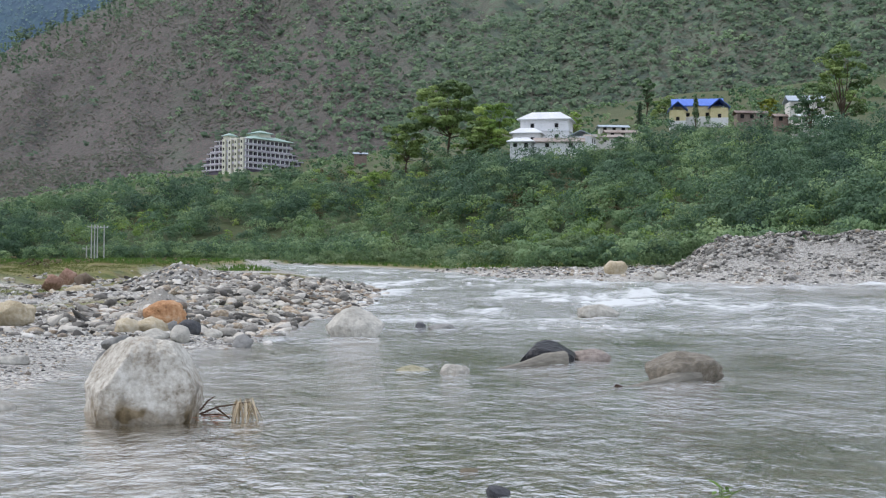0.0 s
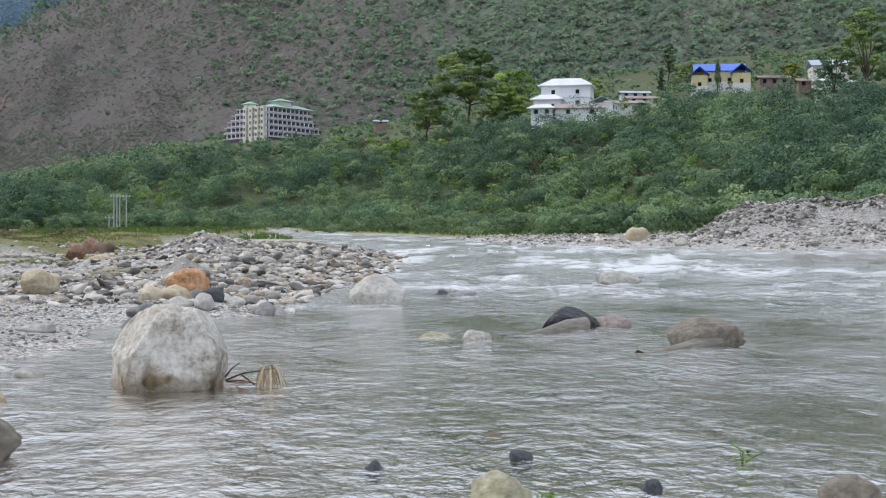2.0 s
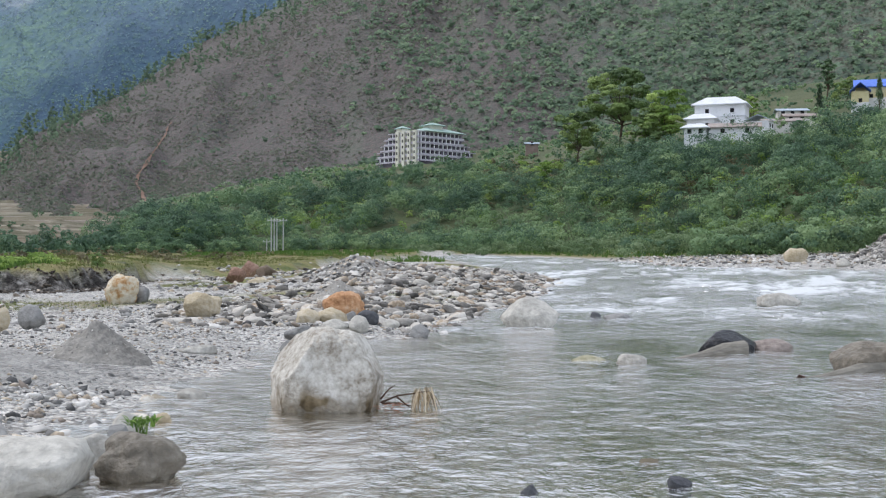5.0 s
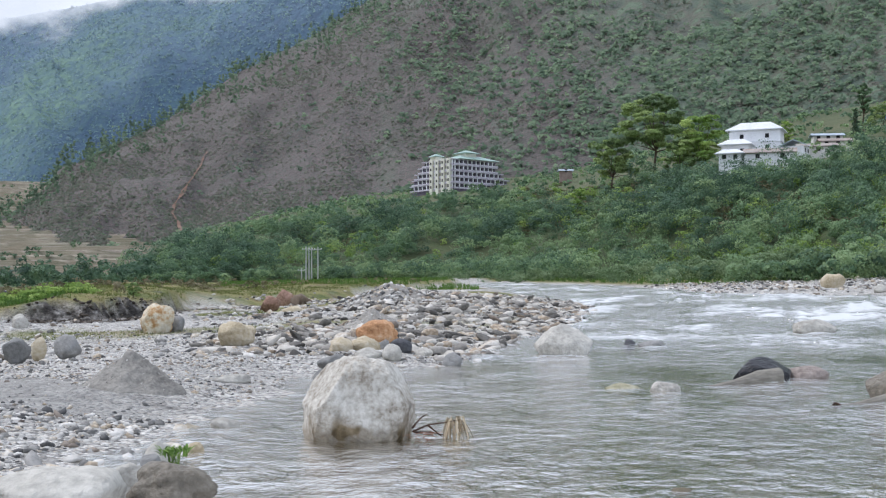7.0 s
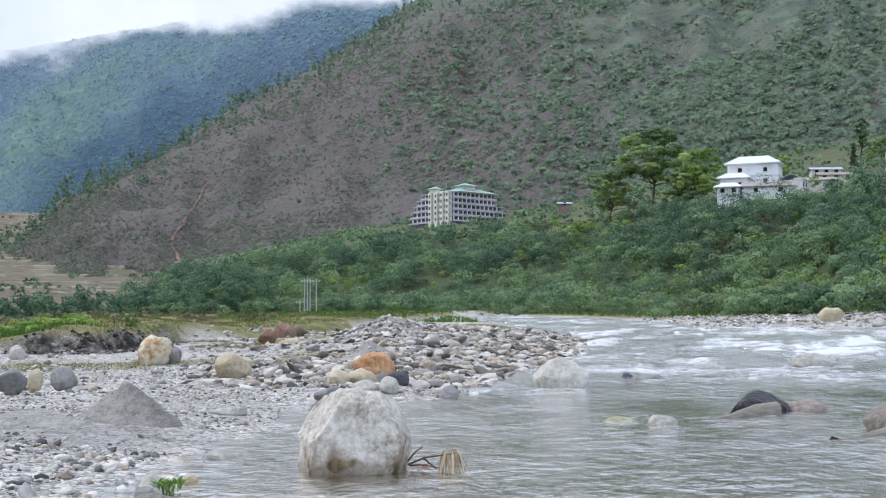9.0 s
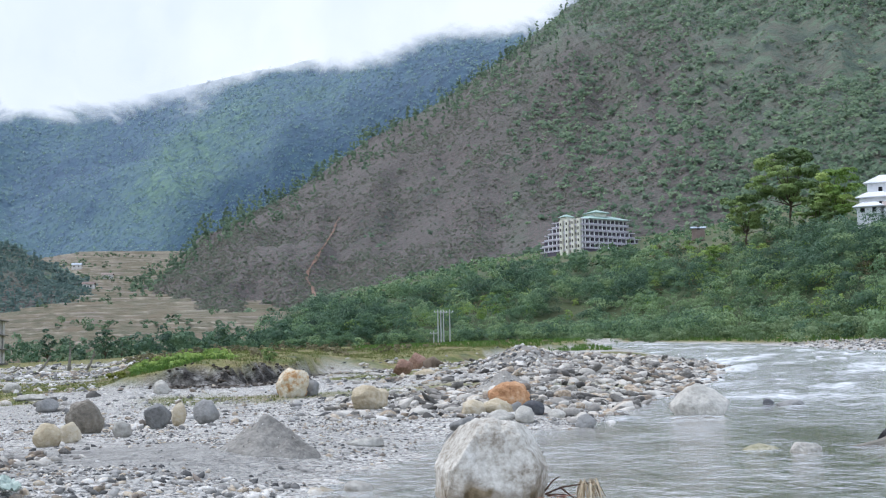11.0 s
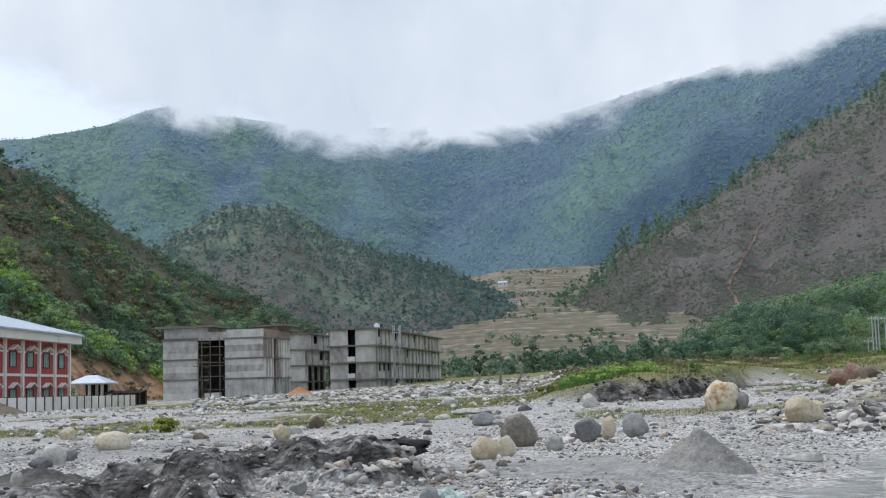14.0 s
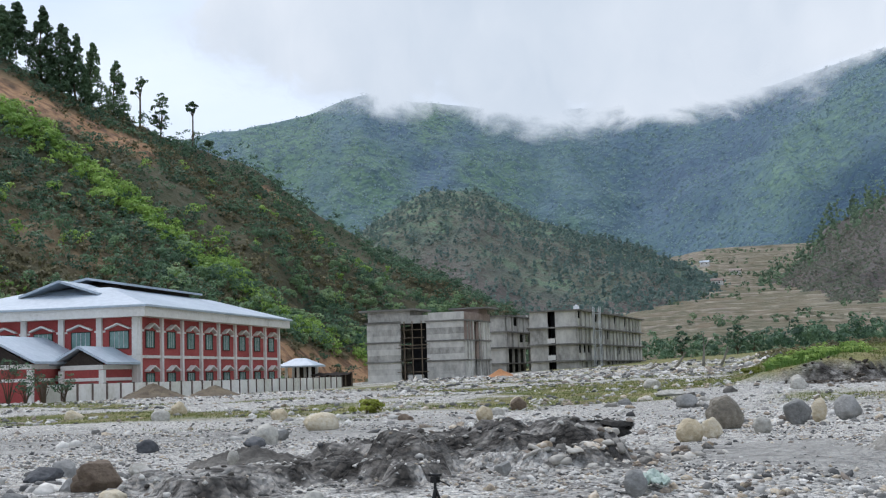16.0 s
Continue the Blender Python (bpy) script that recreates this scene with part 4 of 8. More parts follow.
M_COBBLE = surface("mixed_cobbles", [(0.05, "4c4c4b"), (0.2, "74736f"), (0.36, "a3a19c"), (0.55, "c4c1ba"), (0.74, "dedbd4"), (0.86, "b9aa92"), (0.96, "857b70")], big=0.7, small=9, rough=0.75, bump=0.5, bump_scale=20, coords="World", island=1.0, mixfac=0.5)


M_HEAP = surface("heap_gravel", [(0.05, "4b4a47"), (0.28, "7a7873"), (0.5, "9b9992"), (0.78, "c2bfb7"), (0.95, "90867a")], big=0.7, small=9, rough=0.8, bump=0.5, bump_scale=20, coords="World", island=0.9, mixfac=0.5)


def scatter(n, seed, az0, az1, d0, d1, keep):
    """Points strewn evenly over a sector of the plan where keep(x, y) passes a draw."""
    rng = np.random.default_rng(seed)
    az, d = rng.uniform(az0, az1, n), np.sqrt(rng.uniform(d0 * d0, d1 * d1, n))
    x, y = polar(az, d)
    ok = rng.uniform(0, 1, n) < keep(x, y)
    return x[ok], y[ok], rng


def stony(x, y):
    """How stony the ground is: most along the shore and in drifts."""
    sd, d = shore_distance(x, y), np.hypot(x, y)
    belt = np.exp(-((sd - 2.5) / 4.5) ** 2) * sm(29, 37, d) + 0.25 * sm(0.0, 0.5, fbm(x / 6, y / 6, 3, 33))
    return np.clip(np.where(sd > -0.6, belt + 0.12, 0) * (1 - 0.9 * turf_mask(x, y)) * (1 - 0.85 * _sandy(x, y)), 0, 1)


def _sandy(x, y):
    az, d = heading(x, y), np.hypot(x, y)
    track = np.exp(-((d - np.interp(az, [-62, -48, -40, -34], [30, 33, 34, 36])) / 4.0) ** 2) * sm(-31, -38, az)
    return np.clip(track + np.exp(-(((az + 19) / 7) ** 4)) * np.exp(-(((d - 21.3) / 3.4) ** 4)), 0, 1)


M_PILE = surface("shore_cobble", [(0.05, "45433f"), (0.2, "6c6963"), (0.38, "96928a"), (0.56, "b6b1a7"), (0.75, "d3cec4"), (0.87, "a8977f"), (0.96, "766b5f")], big=0.7, small=9, rough=0.75, bump=0.5, bump_scale=20, coords="World", island=1.0, mixfac=0.5)
x, y, r = scatter(13000, 1, -11, 10, 30, 95, lambda x, y: np.clip(stony(x, y) * 1.5 - 0.12, 0, 1))
size = r.uniform(0.16, 0.42, len(x)) * r.choice([0.7, 1, 1.2, 1.9], len(x), p=[0.3, 0.35, 0.2, 0.15])
near = (np.hypot(x, y) < 52) & (size > 0.3)
stone_field("cobbles", x[near], y[near], size[near], M_PILE, "large grey river cobbles heaped along the near shore", 2, 7)
stone_field("cobbles", x[~near], y[~near], size[~near], M_PILE, "pale grey river cobbles heaped along the shore", 1, 8)
x, y, r = scatter(20000, 2, -56, 4, 9, 46, lambda x, y: np.clip(stony(x, y) + 0.25, 0, 1) * (shore_distance(x, y) > 0.1) * (1 - 0.6 * _sandy(x, y)) * np.where(heading(x, y) < -20, 0.6, 1.0))
stone_field("pebbles", x, y, 0.05 + 0.13 * r.uniform(0, 1, len(x)) ** 2.8, M_COBBLE, "small grey river pebbles on the bar", 1, 17)
x, y, r = scatter(27000, 3, -58, 0, 28, 130, lambda x, y: np.clip(0.5 + 0.5 * fbm(x / 8, y / 8, 3, 35), 0, 1) * (shore_distance(x, y) > 0.5) * (1 - turf_mask(x, y)) * (1 - 0.9 * _sandy(x, y)))
size = 0.07 + 0.4 * r.uniform(0, 1, len(x)) ** 3.2
big = size > 0.16
stone_field("plain_stones", x[big], y[big], size[big], M_COBBLE, "grey stones strewn over the plain", 1, 27)
stone_field("plain_gravel", x[~big], y[~big], size[~big], M_COBBLE, "small grey stones strewn over the plain", 0, 28)
x, y, r = scatter(8000, 4, 9, 38, 70, 150, lambda x, y: (shore_distance(x, y) > -0.5) * np.clip(1.2 - shore_distance(x, y) / 28, 0, 1))
stone_field("bank_stones", x, y, 0.12 + 0.55 * r.uniform(0, 1, len(x)) ** 2, M_COBBLE, "grey stones of the far bank and its gravel heap", 1, 37)
M_BED = surface("pale_bed_stones", [(0.05, "6a6250"), (0.25, "8f8774"), (0.45, "b5ae9d"), (0.65, "cbc5b7"), (0.85, "ddd8cc"), (0.97, "a3937a")], big=0.7, small=9, rough=0.6, bump=0.4, bump_scale=20, coords="World", island=1.0, mixfac=0.5)
x, y, r = scatter(1900, 5, -12, 30, 6.5, 18, lambda x, y: (shore_distance(x, y) < 0) * 0.85)
stone_field("river_bed_stones", x, y, 0.12 + 0.34 * r.uniform(0, 1, len(x)) ** 1.6, M_BED, "pale stones under the shallow water", 2, 47, 0.44)
x, y, r = scatter(700, 6, -47, -24, 13, 26, lambda x, y: np.clip(bank_crest(x, y) * 3, 0, 1))
stone_field("bank_clods", x, y, r.uniform(0.04, 0.15, len(x)), surface("mud_clods", [(0.2, "33302c"), (0.5, "5d5952"), (0.8, "8b867d")], big=1.5, small=12, island=0.8, coords="World", bump=0.5), "dark mud clods and stones of the dug bank", 1, 57)


x, y, r = scatter(5200, 10, -32, -9, 9.5, 18.5, lambda x, y: np.clip(1.1 - shore_distance(x, y) / 2.6, 0.07, 1) * (shore_distance(x, y) > -0.25))
stone_field("shore_cobbles", x, y, 0.04 + 0.2 * r.uniform(0, 1, len(x)) ** 2.8, M_COBBLE, "wet grey cobbles along the near shore", 1, 107)


x, y, r = scatter(5000, 11, -36, -19, 88, 210, lambda x, y: np.clip(0.55 + 0.8 * fbm(x / 14, y / 14, 3, 53), 0, 1))
stone_field("rubble", x, y, 0.2 + 0.8 * r.uniform(0, 1, len(x)) ** 2, M_COBBLE, "grey rubble and stones before the concrete shells", 1, 117)


x, y, r = scatter(13000, 12, 18, 32, 80, 108, lambda x, y: np.exp(-((np.hypot(x, y) - 96) / 9) ** 2) * sm(18.6, 20.5, heading(x, y)) * (shore_distance(x, y) > 0))
stone_field("heap_stones", x, y, 0.12 + 0.45 * r.uniform(0, 1, len(x)) ** 2.2, M_HEAP, "loose grey stones of the great gravel heap", 1, 127)


def cluster(n, x, y, rx, ry, s0, s1, label, seed, material=None):
    """A drift of cobbles round one spot."""
    r = np.random.default_rng(seed)
    px, py = x + r.normal(0, rx, n), y + r.normal(0, ry, n)
    return stone_field("cobble_drift", px, py, r.uniform(s0, s1, n), material or M_COBBLE, label, 2, seed)


cluster(120, -9.1, 18.7, 0.4, 1.2, 0.13, 0.29, "drift of rounded cobbles below the dug bank", 201, M_PILE)
cluster(10, -18.2, 41.0, 1.2, 3.0, 0.45, 0.75, "pale rounded stones lying in the turf", 206, M_PILE)
cluster(90, -14.6, 12.3, 1.0, 0.9, 0.12, 0.36, "dark rounded cobbles at the near bank", 202)
cluster(110, -11.0, 30.5, 2.2, 1.5, 0.1, 0.3, "drift of cobbles round the grey boulders", 203)
cluster(90, -3.6, 12.6, 0.5, 1.4, 0.08, 0.26, "wet cobbles along the waterline", 204)
cluster(110, -1.4, 31.4, 1.5, 1.4, 0.1, 0.28, "cobbles packed round the river boulders", 205)
x, y, r = scatter(5200, 8, -52, -22, 10, 27, lambda x, y: np.clip(0.25 + bank_crest(x, y) * 1.5, 0, 1))
stone_field("bank_rubble", x, y, 0.03 + 0.17 * r.uniform(0, 1, len(x)) ** 3, M_HEAP, "grey rubble over the dug bank", 0, 77)
x, y, r = scatter(72000, 9, -54, 0, 10, 38, lambda x, y: np.clip(0.3 + 0.5 * fbm(x / 2.5, y / 2.5, 3, 43), 0, 0.8) * (shore_distance(x, y) > 0.3) * (1 - sm(0.1, 0.4, bank_crest(x, y))))
stone_field("fine_gravel", x, y, 0.035 + 0.1 * r.uniform(0, 1, len(x)) ** 2, M_COBBLE, "fine grey gravel scattered over the bar", 0, 87)


# ---- clouds ----
def cloud_material():
    m = bpy.data.materials.new("glowing_cloud")
    m.use_nodes = True
    n, l = m.node_tree.nodes, m.node_tree.links
    n.clear()
    out, mixs, tr, em = n.new("ShaderNodeOutputMaterial"), n.new("ShaderNodeMixShader"), n.new("ShaderNodeBsdfTransparent"), n.new("ShaderNodeEmission")
    geo, ns, att = n.new("ShaderNodeNewGeometry"), n.new("ShaderNodeTexNoise"), n.new("ShaderNodeAttribute")
    att.attribute_name = "thick"
    ns.inputs["Scale"].default_value, ns.inputs["Detail"].default_value, ns.inputs["Roughness"].default_value = 0.0034, 10, 0.62
    flat = n.new("ShaderNodeMapping")
    flat.inputs["Scale"].default_value = (0.55, 0.55, 1.3)
    l.new(geo.outputs["Position"], flat.inputs["Vector"])
    l.new(flat.outputs["Vector"], ns.inputs["Vector"])
    add, cut = n.new("ShaderNodeMath"), n.new("ShaderNodeMapRange")
    add.operation = "MULTIPLY_ADD"
    l.new(ns.outputs["Fac"], add.inputs[0])
    add.inputs[1].default_value = 2.3
    wisp = n.new("ShaderNodeMath")
    wisp.operation = "SUBTRACT"
    l.new(att.outputs["Fac"], wisp.inputs[0])
    wisp.inputs[1].default_value = 0.62
    l.new(wisp.outputs[0], add.inputs[2])
    cut.interpolation_type = "SMOOTHSTEP"
    cut.inputs["From Min"].default_value, cut.inputs["From Max"].default_value = 0.74, 1.22
    l.new(add.outputs[0], cut.inputs["Value"])
    # the cloud's light and grey tones are its own glow, coloured by noise
    grey, body = n.new("ShaderNodeValToRGB"), n.new("ShaderNodeTexNoise")
    body.inputs["Scale"].default_value, body.inputs["Detail"].default_value = 0.0016, 7
    l.new(geo.outputs["Position"], body.inputs["Vector"])
    l.new(body.outputs["Fac"], grey.inputs["Fac"])
    grey.color_ramp.elements[0].position, grey.color_ramp.elements[0].color = 0.36, (0.62, 0.695, 0.765, 1)
    grey.color_ramp.elements[1].position, grey.color_ramp.elements[1].color = 0.64, (0.80, 0.85, 0.89, 1)
    l.new(grey.outputs["Color"], em.inputs["Color"])
    em.inputs["Strength"].default_value = 0.9
    l.new(cut.outputs["Result"], mixs.inputs[0])
    l.new(tr.outputs[0], mixs.inputs[1])
    l.new(em.outputs[0], mixs.inputs[2])
    l.new(mixs.outputs[0], out.inputs["Surface"])
    return m


def cloud_bank(label, az0, az1, edge, top, dist, material, fade=3.0):
    """A low cloud hanging before the ridge: edge gives heading and elevation of its ragged lower rim."""
    ea, ee = np.array(edge).T
    az, v = np.meshgrid(np.linspace(az0, az1, 90), np.linspace(0, 1, 40), indexing="ij")
    lo = np.interp(az, ea, ee)
    el = lo - 1.6 + (top - lo + 1.6) * v ** 1.5
    d = dist + 120 * fbm(az / 3, v * 3, 3, 7)
    x, y = polar(az, d)
    z = EYE_Z + d * np.tan(np.radians(el))
    ob = mesh_object("cloud", np.stack([x.ravel(), y.ravel(), z.ravel()], 1), grid_faces(90, 40), material)
    side = np.clip((az - az0) / fade, 0, 1) * np.clip((az1 - az) / fade, 0, 1)
    point_attribute(ob, "thick", np.clip((el - lo + 1.3) / 3.4, 0, 1) * np.clip((top - el) / 4.5, 0, 1) * 1.12 * side - 0.5 * (1 - side))
    return tagged(ob, label, "cloud", kind="structure")


M_CLOUD = cloud_material()
cloud_bank("white low cloud over the far mountain", -50, -6, [(-50, 13.8), (-43, 13.3), (-37, 12.3), (-34, 11.9), (-31, 11.5), (-26, 11.3), (-22, 11.3), (-18, 11.7), (-14, 12.9), (-6, 15.2)], 32, 2500, M_CLOUD, 11.0)
cloud_bank("wisp of cloud along the dark ridge", -24, 8, [(-24, 11.6), (-20, 11.3), (-17, 11.7), (-14, 12.6), (-10, 13.3), (-6.5, 14.9), (-3, 15.3), (3, 17.5)], 32, 2350, M_CLOUD, 7.0)


# ---- plants ----
def leaf_cloud(name, trees, leaves, leaf, material, parent=None, seed=1, clumps=7, flat=0.75, shape="round", lift=0.35, spread=1.0, toward_camera=0.0):
    """Crowns of many small leaf sprays: trees is an array of x, y, z of the crown's base, width and height."""
    rng = np.random.default_rng(seed)
    t = np.asarray(trees, float)
    n = len(t)
    u = rng.normal(0, 1, (n, clumps, 3)) + np.array([0, 0, 0.35])
    u /= np.linalg.norm(u, axis=2, keepdims=True)
    u *= rng.uniform(0.3, 0.8, (n, clumps, 1))
    if shape == "cone":
        # whorls of branches, wide below, with gaps of air between them
        hgt = np.sort(rng.uniform(0.0, 1.0, (n, clumps)), axis=1)
        rad = (1 - hgt) ** 0.75 * rng.uniform(0.3, 1.15, (n, clumps)) + 0.03
        ang = rng.uniform(0, 2 * np.pi, (n, clumps))
        u = np.stack([np.cos(ang) * rad * 0.75, np.sin(ang) * rad * 0.75, hgt * 2 - 1], 2)
    which = rng.integers(0, clumps, (n, leaves))
    c = np.take_along_axis(u, which[:, :, None], 1)
    v = rng.normal(0, 1, (n, leaves, 3))
    v /= np.linalg.norm(v, axis=2, keepdims=True)
    if shape == "round":
        # the sprays of a clump face up and out of the crown
        v += 0.55 * c / np.maximum(np.linalg.norm(c, axis=2, keepdims=True), 1e-6) + np.array([0, 0, 0.35])
        v /= np.linalg.norm(v, axis=2, keepdims=True)
    size = 0.40 if shape == "round" else 0.2
    if shape == "cone":
        size = size * (1.25 - 0.8 * (c[:, :, 2:3] + 1) / 2)
    else:
        size = size * np.take_along_axis(rng.uniform(0.7, 1.25, (n, clumps, 1)), which[:, :, None], 1)
    p = c + v * size * rng.uniform(0.72, 1.05, (n, leaves, 1)) * np.array([1, 1, flat if shape == "round" else 0.6])
    half = np.stack([t[:, 3] / 2, t[:, 3] / 2, t[:, 4] / 2], 1)[:, None, :]
    pos = t[:, None, :3] + np.array([0, 0, 1.0]) * half[:, :, 2:3] + p * half
    # leaves turn up and towards the origin, to show the camera their lit side
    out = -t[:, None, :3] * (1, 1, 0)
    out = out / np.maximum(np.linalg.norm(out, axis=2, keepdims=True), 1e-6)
    nrm = v * spread + rng.normal(0, 0.32 * spread, v.shape) + np.array([0, 0, lift]) + out * toward_camera
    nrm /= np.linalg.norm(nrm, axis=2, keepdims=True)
    a = np.cross(nrm, rng.normal(0, 1, v.shape))
    a /= np.linalg.norm(a, axis=2, keepdims=True)
    b = np.cross(nrm, a)
    s = leaf * rng.uniform(0.55, 1.35, (n, leaves, 1)) * (t[:, 3:4, None] / np.mean(t[:, 3])) ** 0.5
    q = np.stack([pos - a * s * 0.55 - b * s * 0.2, pos + a * s * 0.55 - b * s * 0.2 - nrm * s * 0.1, pos + b * s * 0.5 + nrm * s * 0.1], 2)
    verts = q.reshape(-1, 3)
    faces = np.arange(len(verts)).reshape(-1, 3)
    ob = mesh_object(name, verts, faces, material, parent, smooth=False)
    tone = np.clip(rng.beta(1.6, 1.6, n)[:, None] + 0.12 * np.take_along_axis(rng.normal(0, 1, (n, clumps)), which, 1), 0, 1)
    point_attribute(ob, "tone", np.repeat(tone.ravel(), 3))
    return ob


def leaves_material(name, cols, big=0.05, small=0.5, island=0.3):
    """Leaves whose colour follows the tree's own tone, then the single leaf."""
    m = surface(name, list(zip((0.15, 0.42, 0.62, 0.88), cols)), big=big, small=small, rough=0.6, bump=0, coords="World", island=island, mixfac=0.45, translucent=0.3)
    n, l = m.node_tree.nodes, m.node_tree.links
    ramp = next(q for q in n if q.bl_idname == "ShaderNodeValToRGB")
    src = ramp.inputs["Fac"].links[0].from_socket
    a, x = n.new("ShaderNodeAttribute"), n.new("ShaderNodeMix")
    a.attribute_name = "tone"
    x.inputs["Factor"].default_value = 0.62
    l.new(src, x.inputs["A"])
    l.new(a.outputs["Fac"], x.inputs["B"])
    l.new(x.outputs["Result"], ramp.inputs["Fac"])
    return m


# these first two greens are shifted to blue to include a little haze
L_BLUFF = leaves_material("bluff_leaves", ("4b6752", "627f5e", "7b976a", "9aaf7e"), big=0.055)
L_DARK = leaves_material("dark_leaves", ("3b5345", "4c6852", "5e7b5e", "728d6d"))
L_BRIGHT = leaves_material("bright_leaves", ("64823f", "7f9d4c", "98b25b", "b0c272"))
L_LIME = leaves_material("lime_green_leaves", ("64863c", "7ea04a", "97b65a", "aec670"))
L_OLIVE = leaves_material("olive_scrub", ("545238", "69664a", "7d775b", "918669"))
L_HILL = leaves_material("mountain_scrub", ("55624f", "626b58", "6e6e60", "746a62"), big=0.012, small=0.08, island=0.15)
# spur plants: lighter, bluer leaf colours with the haze before them painted in
L_SPUR_PINE_HAZED = leaves_material("spur_pine_needles_hazed", ("4f6662", "58706a", "627a70", "6b8074"), big=0.012, small=0.08, island=0.12)
L_SPUR_HAZED = leaves_material("spur_scrub", ("64736c", "6d7a70", "767b72", "7a7670"), big=0.012, small=0.08, island=0.15)
L_PINE = leaves_material("pine_needles", ("40553f", "51684c", "637b59", "788f68"), big=0.02, small=0.3)
# tree colours paled and blued to stand for haze over the far range
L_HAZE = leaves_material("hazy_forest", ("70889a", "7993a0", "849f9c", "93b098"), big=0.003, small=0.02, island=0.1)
L_MOUNT = leaves_material("mountain_trees", ("4f6550", "5e755a", "6e8566", "829672"), big=0.01, small=0.06, island=0.2)
L_MOUNT_PALE = leaves_material("pale_mountain_trees", ("5f7a56", "6e8a62", "7e9a6e", "90a87e"), big=0.01, small=0.06, island=0.2)
L_WILLOW = leaves_material("willow_leaves", ("4c6240", "60784f", "768c64", "8da07a"))
M_BARK = surface("bark", [(0.3, "3c342b"), (0.5, "574b3e"), (0.7, "746857")], big=1.5, small=9, bump=0.5, bump_scale=14)


def on_hill(n, seed, ridge, foot, hseed, rough, v0, v1, bulge=1.0, gully=1.0, az=None, keep=None):
    rng = np.random.default_rng(seed)
    a = rng.uniform(az[0] if az else ridge[0][0], az[1] if az else ridge[-1][0], n)
    v = rng.uniform(v0, v1, n)
    x, y, z = hill_points(a, ridge, foot, v, hseed, rough, bulge, gully)
    ok = np.ones(n, bool) if keep is None else rng.uniform(0, 1, n) < keep(a, v, x, y)
    return x[ok], y[ok], z[ok], a[ok], v[ok], rng


def wood(name, label, pts, w, h, leaves, leaf, material, seed, clumps=6, shape="round", flat=0.75, far=False):
    x, y, z = pts[:3]
    rng = np.random.default_rng(seed)
    ww = rng.uniform(w[0], w[1], len(x))
    hh = ww * rng.uniform(h[0], h[1], len(x))
    # far leaves flatten and face the camera most, to avoid dark undersides in view
    ob = leaf_cloud(name, np.stack([x, y, z - hh * 0.08, ww, hh], 1), leaves, leaf, material, seed=seed, clumps=clumps, shape=shape, flat=flat, lift=0.7 if far else 0.2, spread=0.35 if far else 1.0, toward_camera=0.8 if far else 0.15)
    return tagged(ob, label, "trees", kind="stuff")


B = (BLUFF_RIDGE, BLUFF_FOOT, 53, 3)
patch = lambda s, k: (lambda a, v, x, y: np.clip(0.5 + 1.4 * vnoise(x / s, y / s, k), 0, 1))
wood("bluff_woods", "dense mixed green woods on the river bluff", on_hill(640, 101, *B, 0.02, 0.9, 0.8, az=(-14, 32)), (4.5, 10), (0.75, 1.1), 620, 0.37, L_BLUFF, 1, 12)
wood("bluff_woods_dark", "dark green trees among the bluff woods", on_hill(620, 102, *B, 0.05, 0.9, 0.8, az=(-14, 32), keep=lambda a, v, x, y: np.clip(0.25 + 0.35 * sm(5, 12, a) + 1.4 * vnoise(x / 30, y / 30, 3), 0, 1)), (6, 12), (0.8, 1.2), 680, 0.38, L_DARK, 2, 14)
wood("bluff_bright_shrubs", "yellow-green shrubs among the bluff woods", on_hill(760, 103, *B, 0.0, 0.96, 0.8, az=(-13, 32), keep=lambda a, v, x, y: np.clip(0.42 + 0.3 * sm(8, 2, a) + 1.3 * vnoise(x / 26, y / 26, 9), 0, 1)), (2.8, 6.5), (0.65, 1.0), 260, 0.33, L_BRIGHT, 3, 9)
wood("bluff_olive_scrub", "dull olive scrub on the bluff", on_hill(1100, 104, *B, 0.3, 1.02, 0.8, az=(-13, 32), keep=lambda a, v, x, y: np.clip(0.3 + 1.2 * vnoise(x / 34, y / 34, 15) + 0.8 * (v > 0.9), 0, 1)), (2.0, 4.4), (0.5, 0.8), 90, 0.42, L_OLIVE, 4, 7)


def along(points, n, seed, spread):
    rng = np.random.default_rng(seed)
    p = np.array(points, float)
    k = rng.uniform(0, len(p) - 1, n)
    i = np.minimum(k.astype(int), len(p) - 2)
    q = p[i] + (p[i + 1] - p[i]) * (k - i)[:, None] + rng.normal(0, spread, (n, 2))
    return q[:, 0], q[:, 1], ground_z(q[:, 0], q[:, 1])


wood("bank_willows", "grey-green willow shrubs along the far bank", along([(-2, 300), (14, 260), (26, 210), (34, 165), (40, 140), (50, 125), (64, 112)], 170, 5, 5), (3, 6.5), (0.5, 0.8), 300, 0.3, L_WILLOW, 5, 10)
wood("bluff_foot_shrubs", "green shrubs and small trees closing the bluff's foot", along([(-95, 345), (-60, 338), (-35, 333), (-10, 322), (8, 312), (22, 290), (34, 262)], 210, 8, 7), (4, 8.5), (0.6, 0.95), 380, 0.36, L_BLUFF, 8, 11)
wood("bank_shrubs", "green shrubs at the foot of the bluff", along([(33, 150), (44, 132), (58, 118), (72, 105), (95, 95)], 120, 6, 6), (4, 8), (0.6, 0.9), 520, 0.34, L_BLUFF, 6, 12)

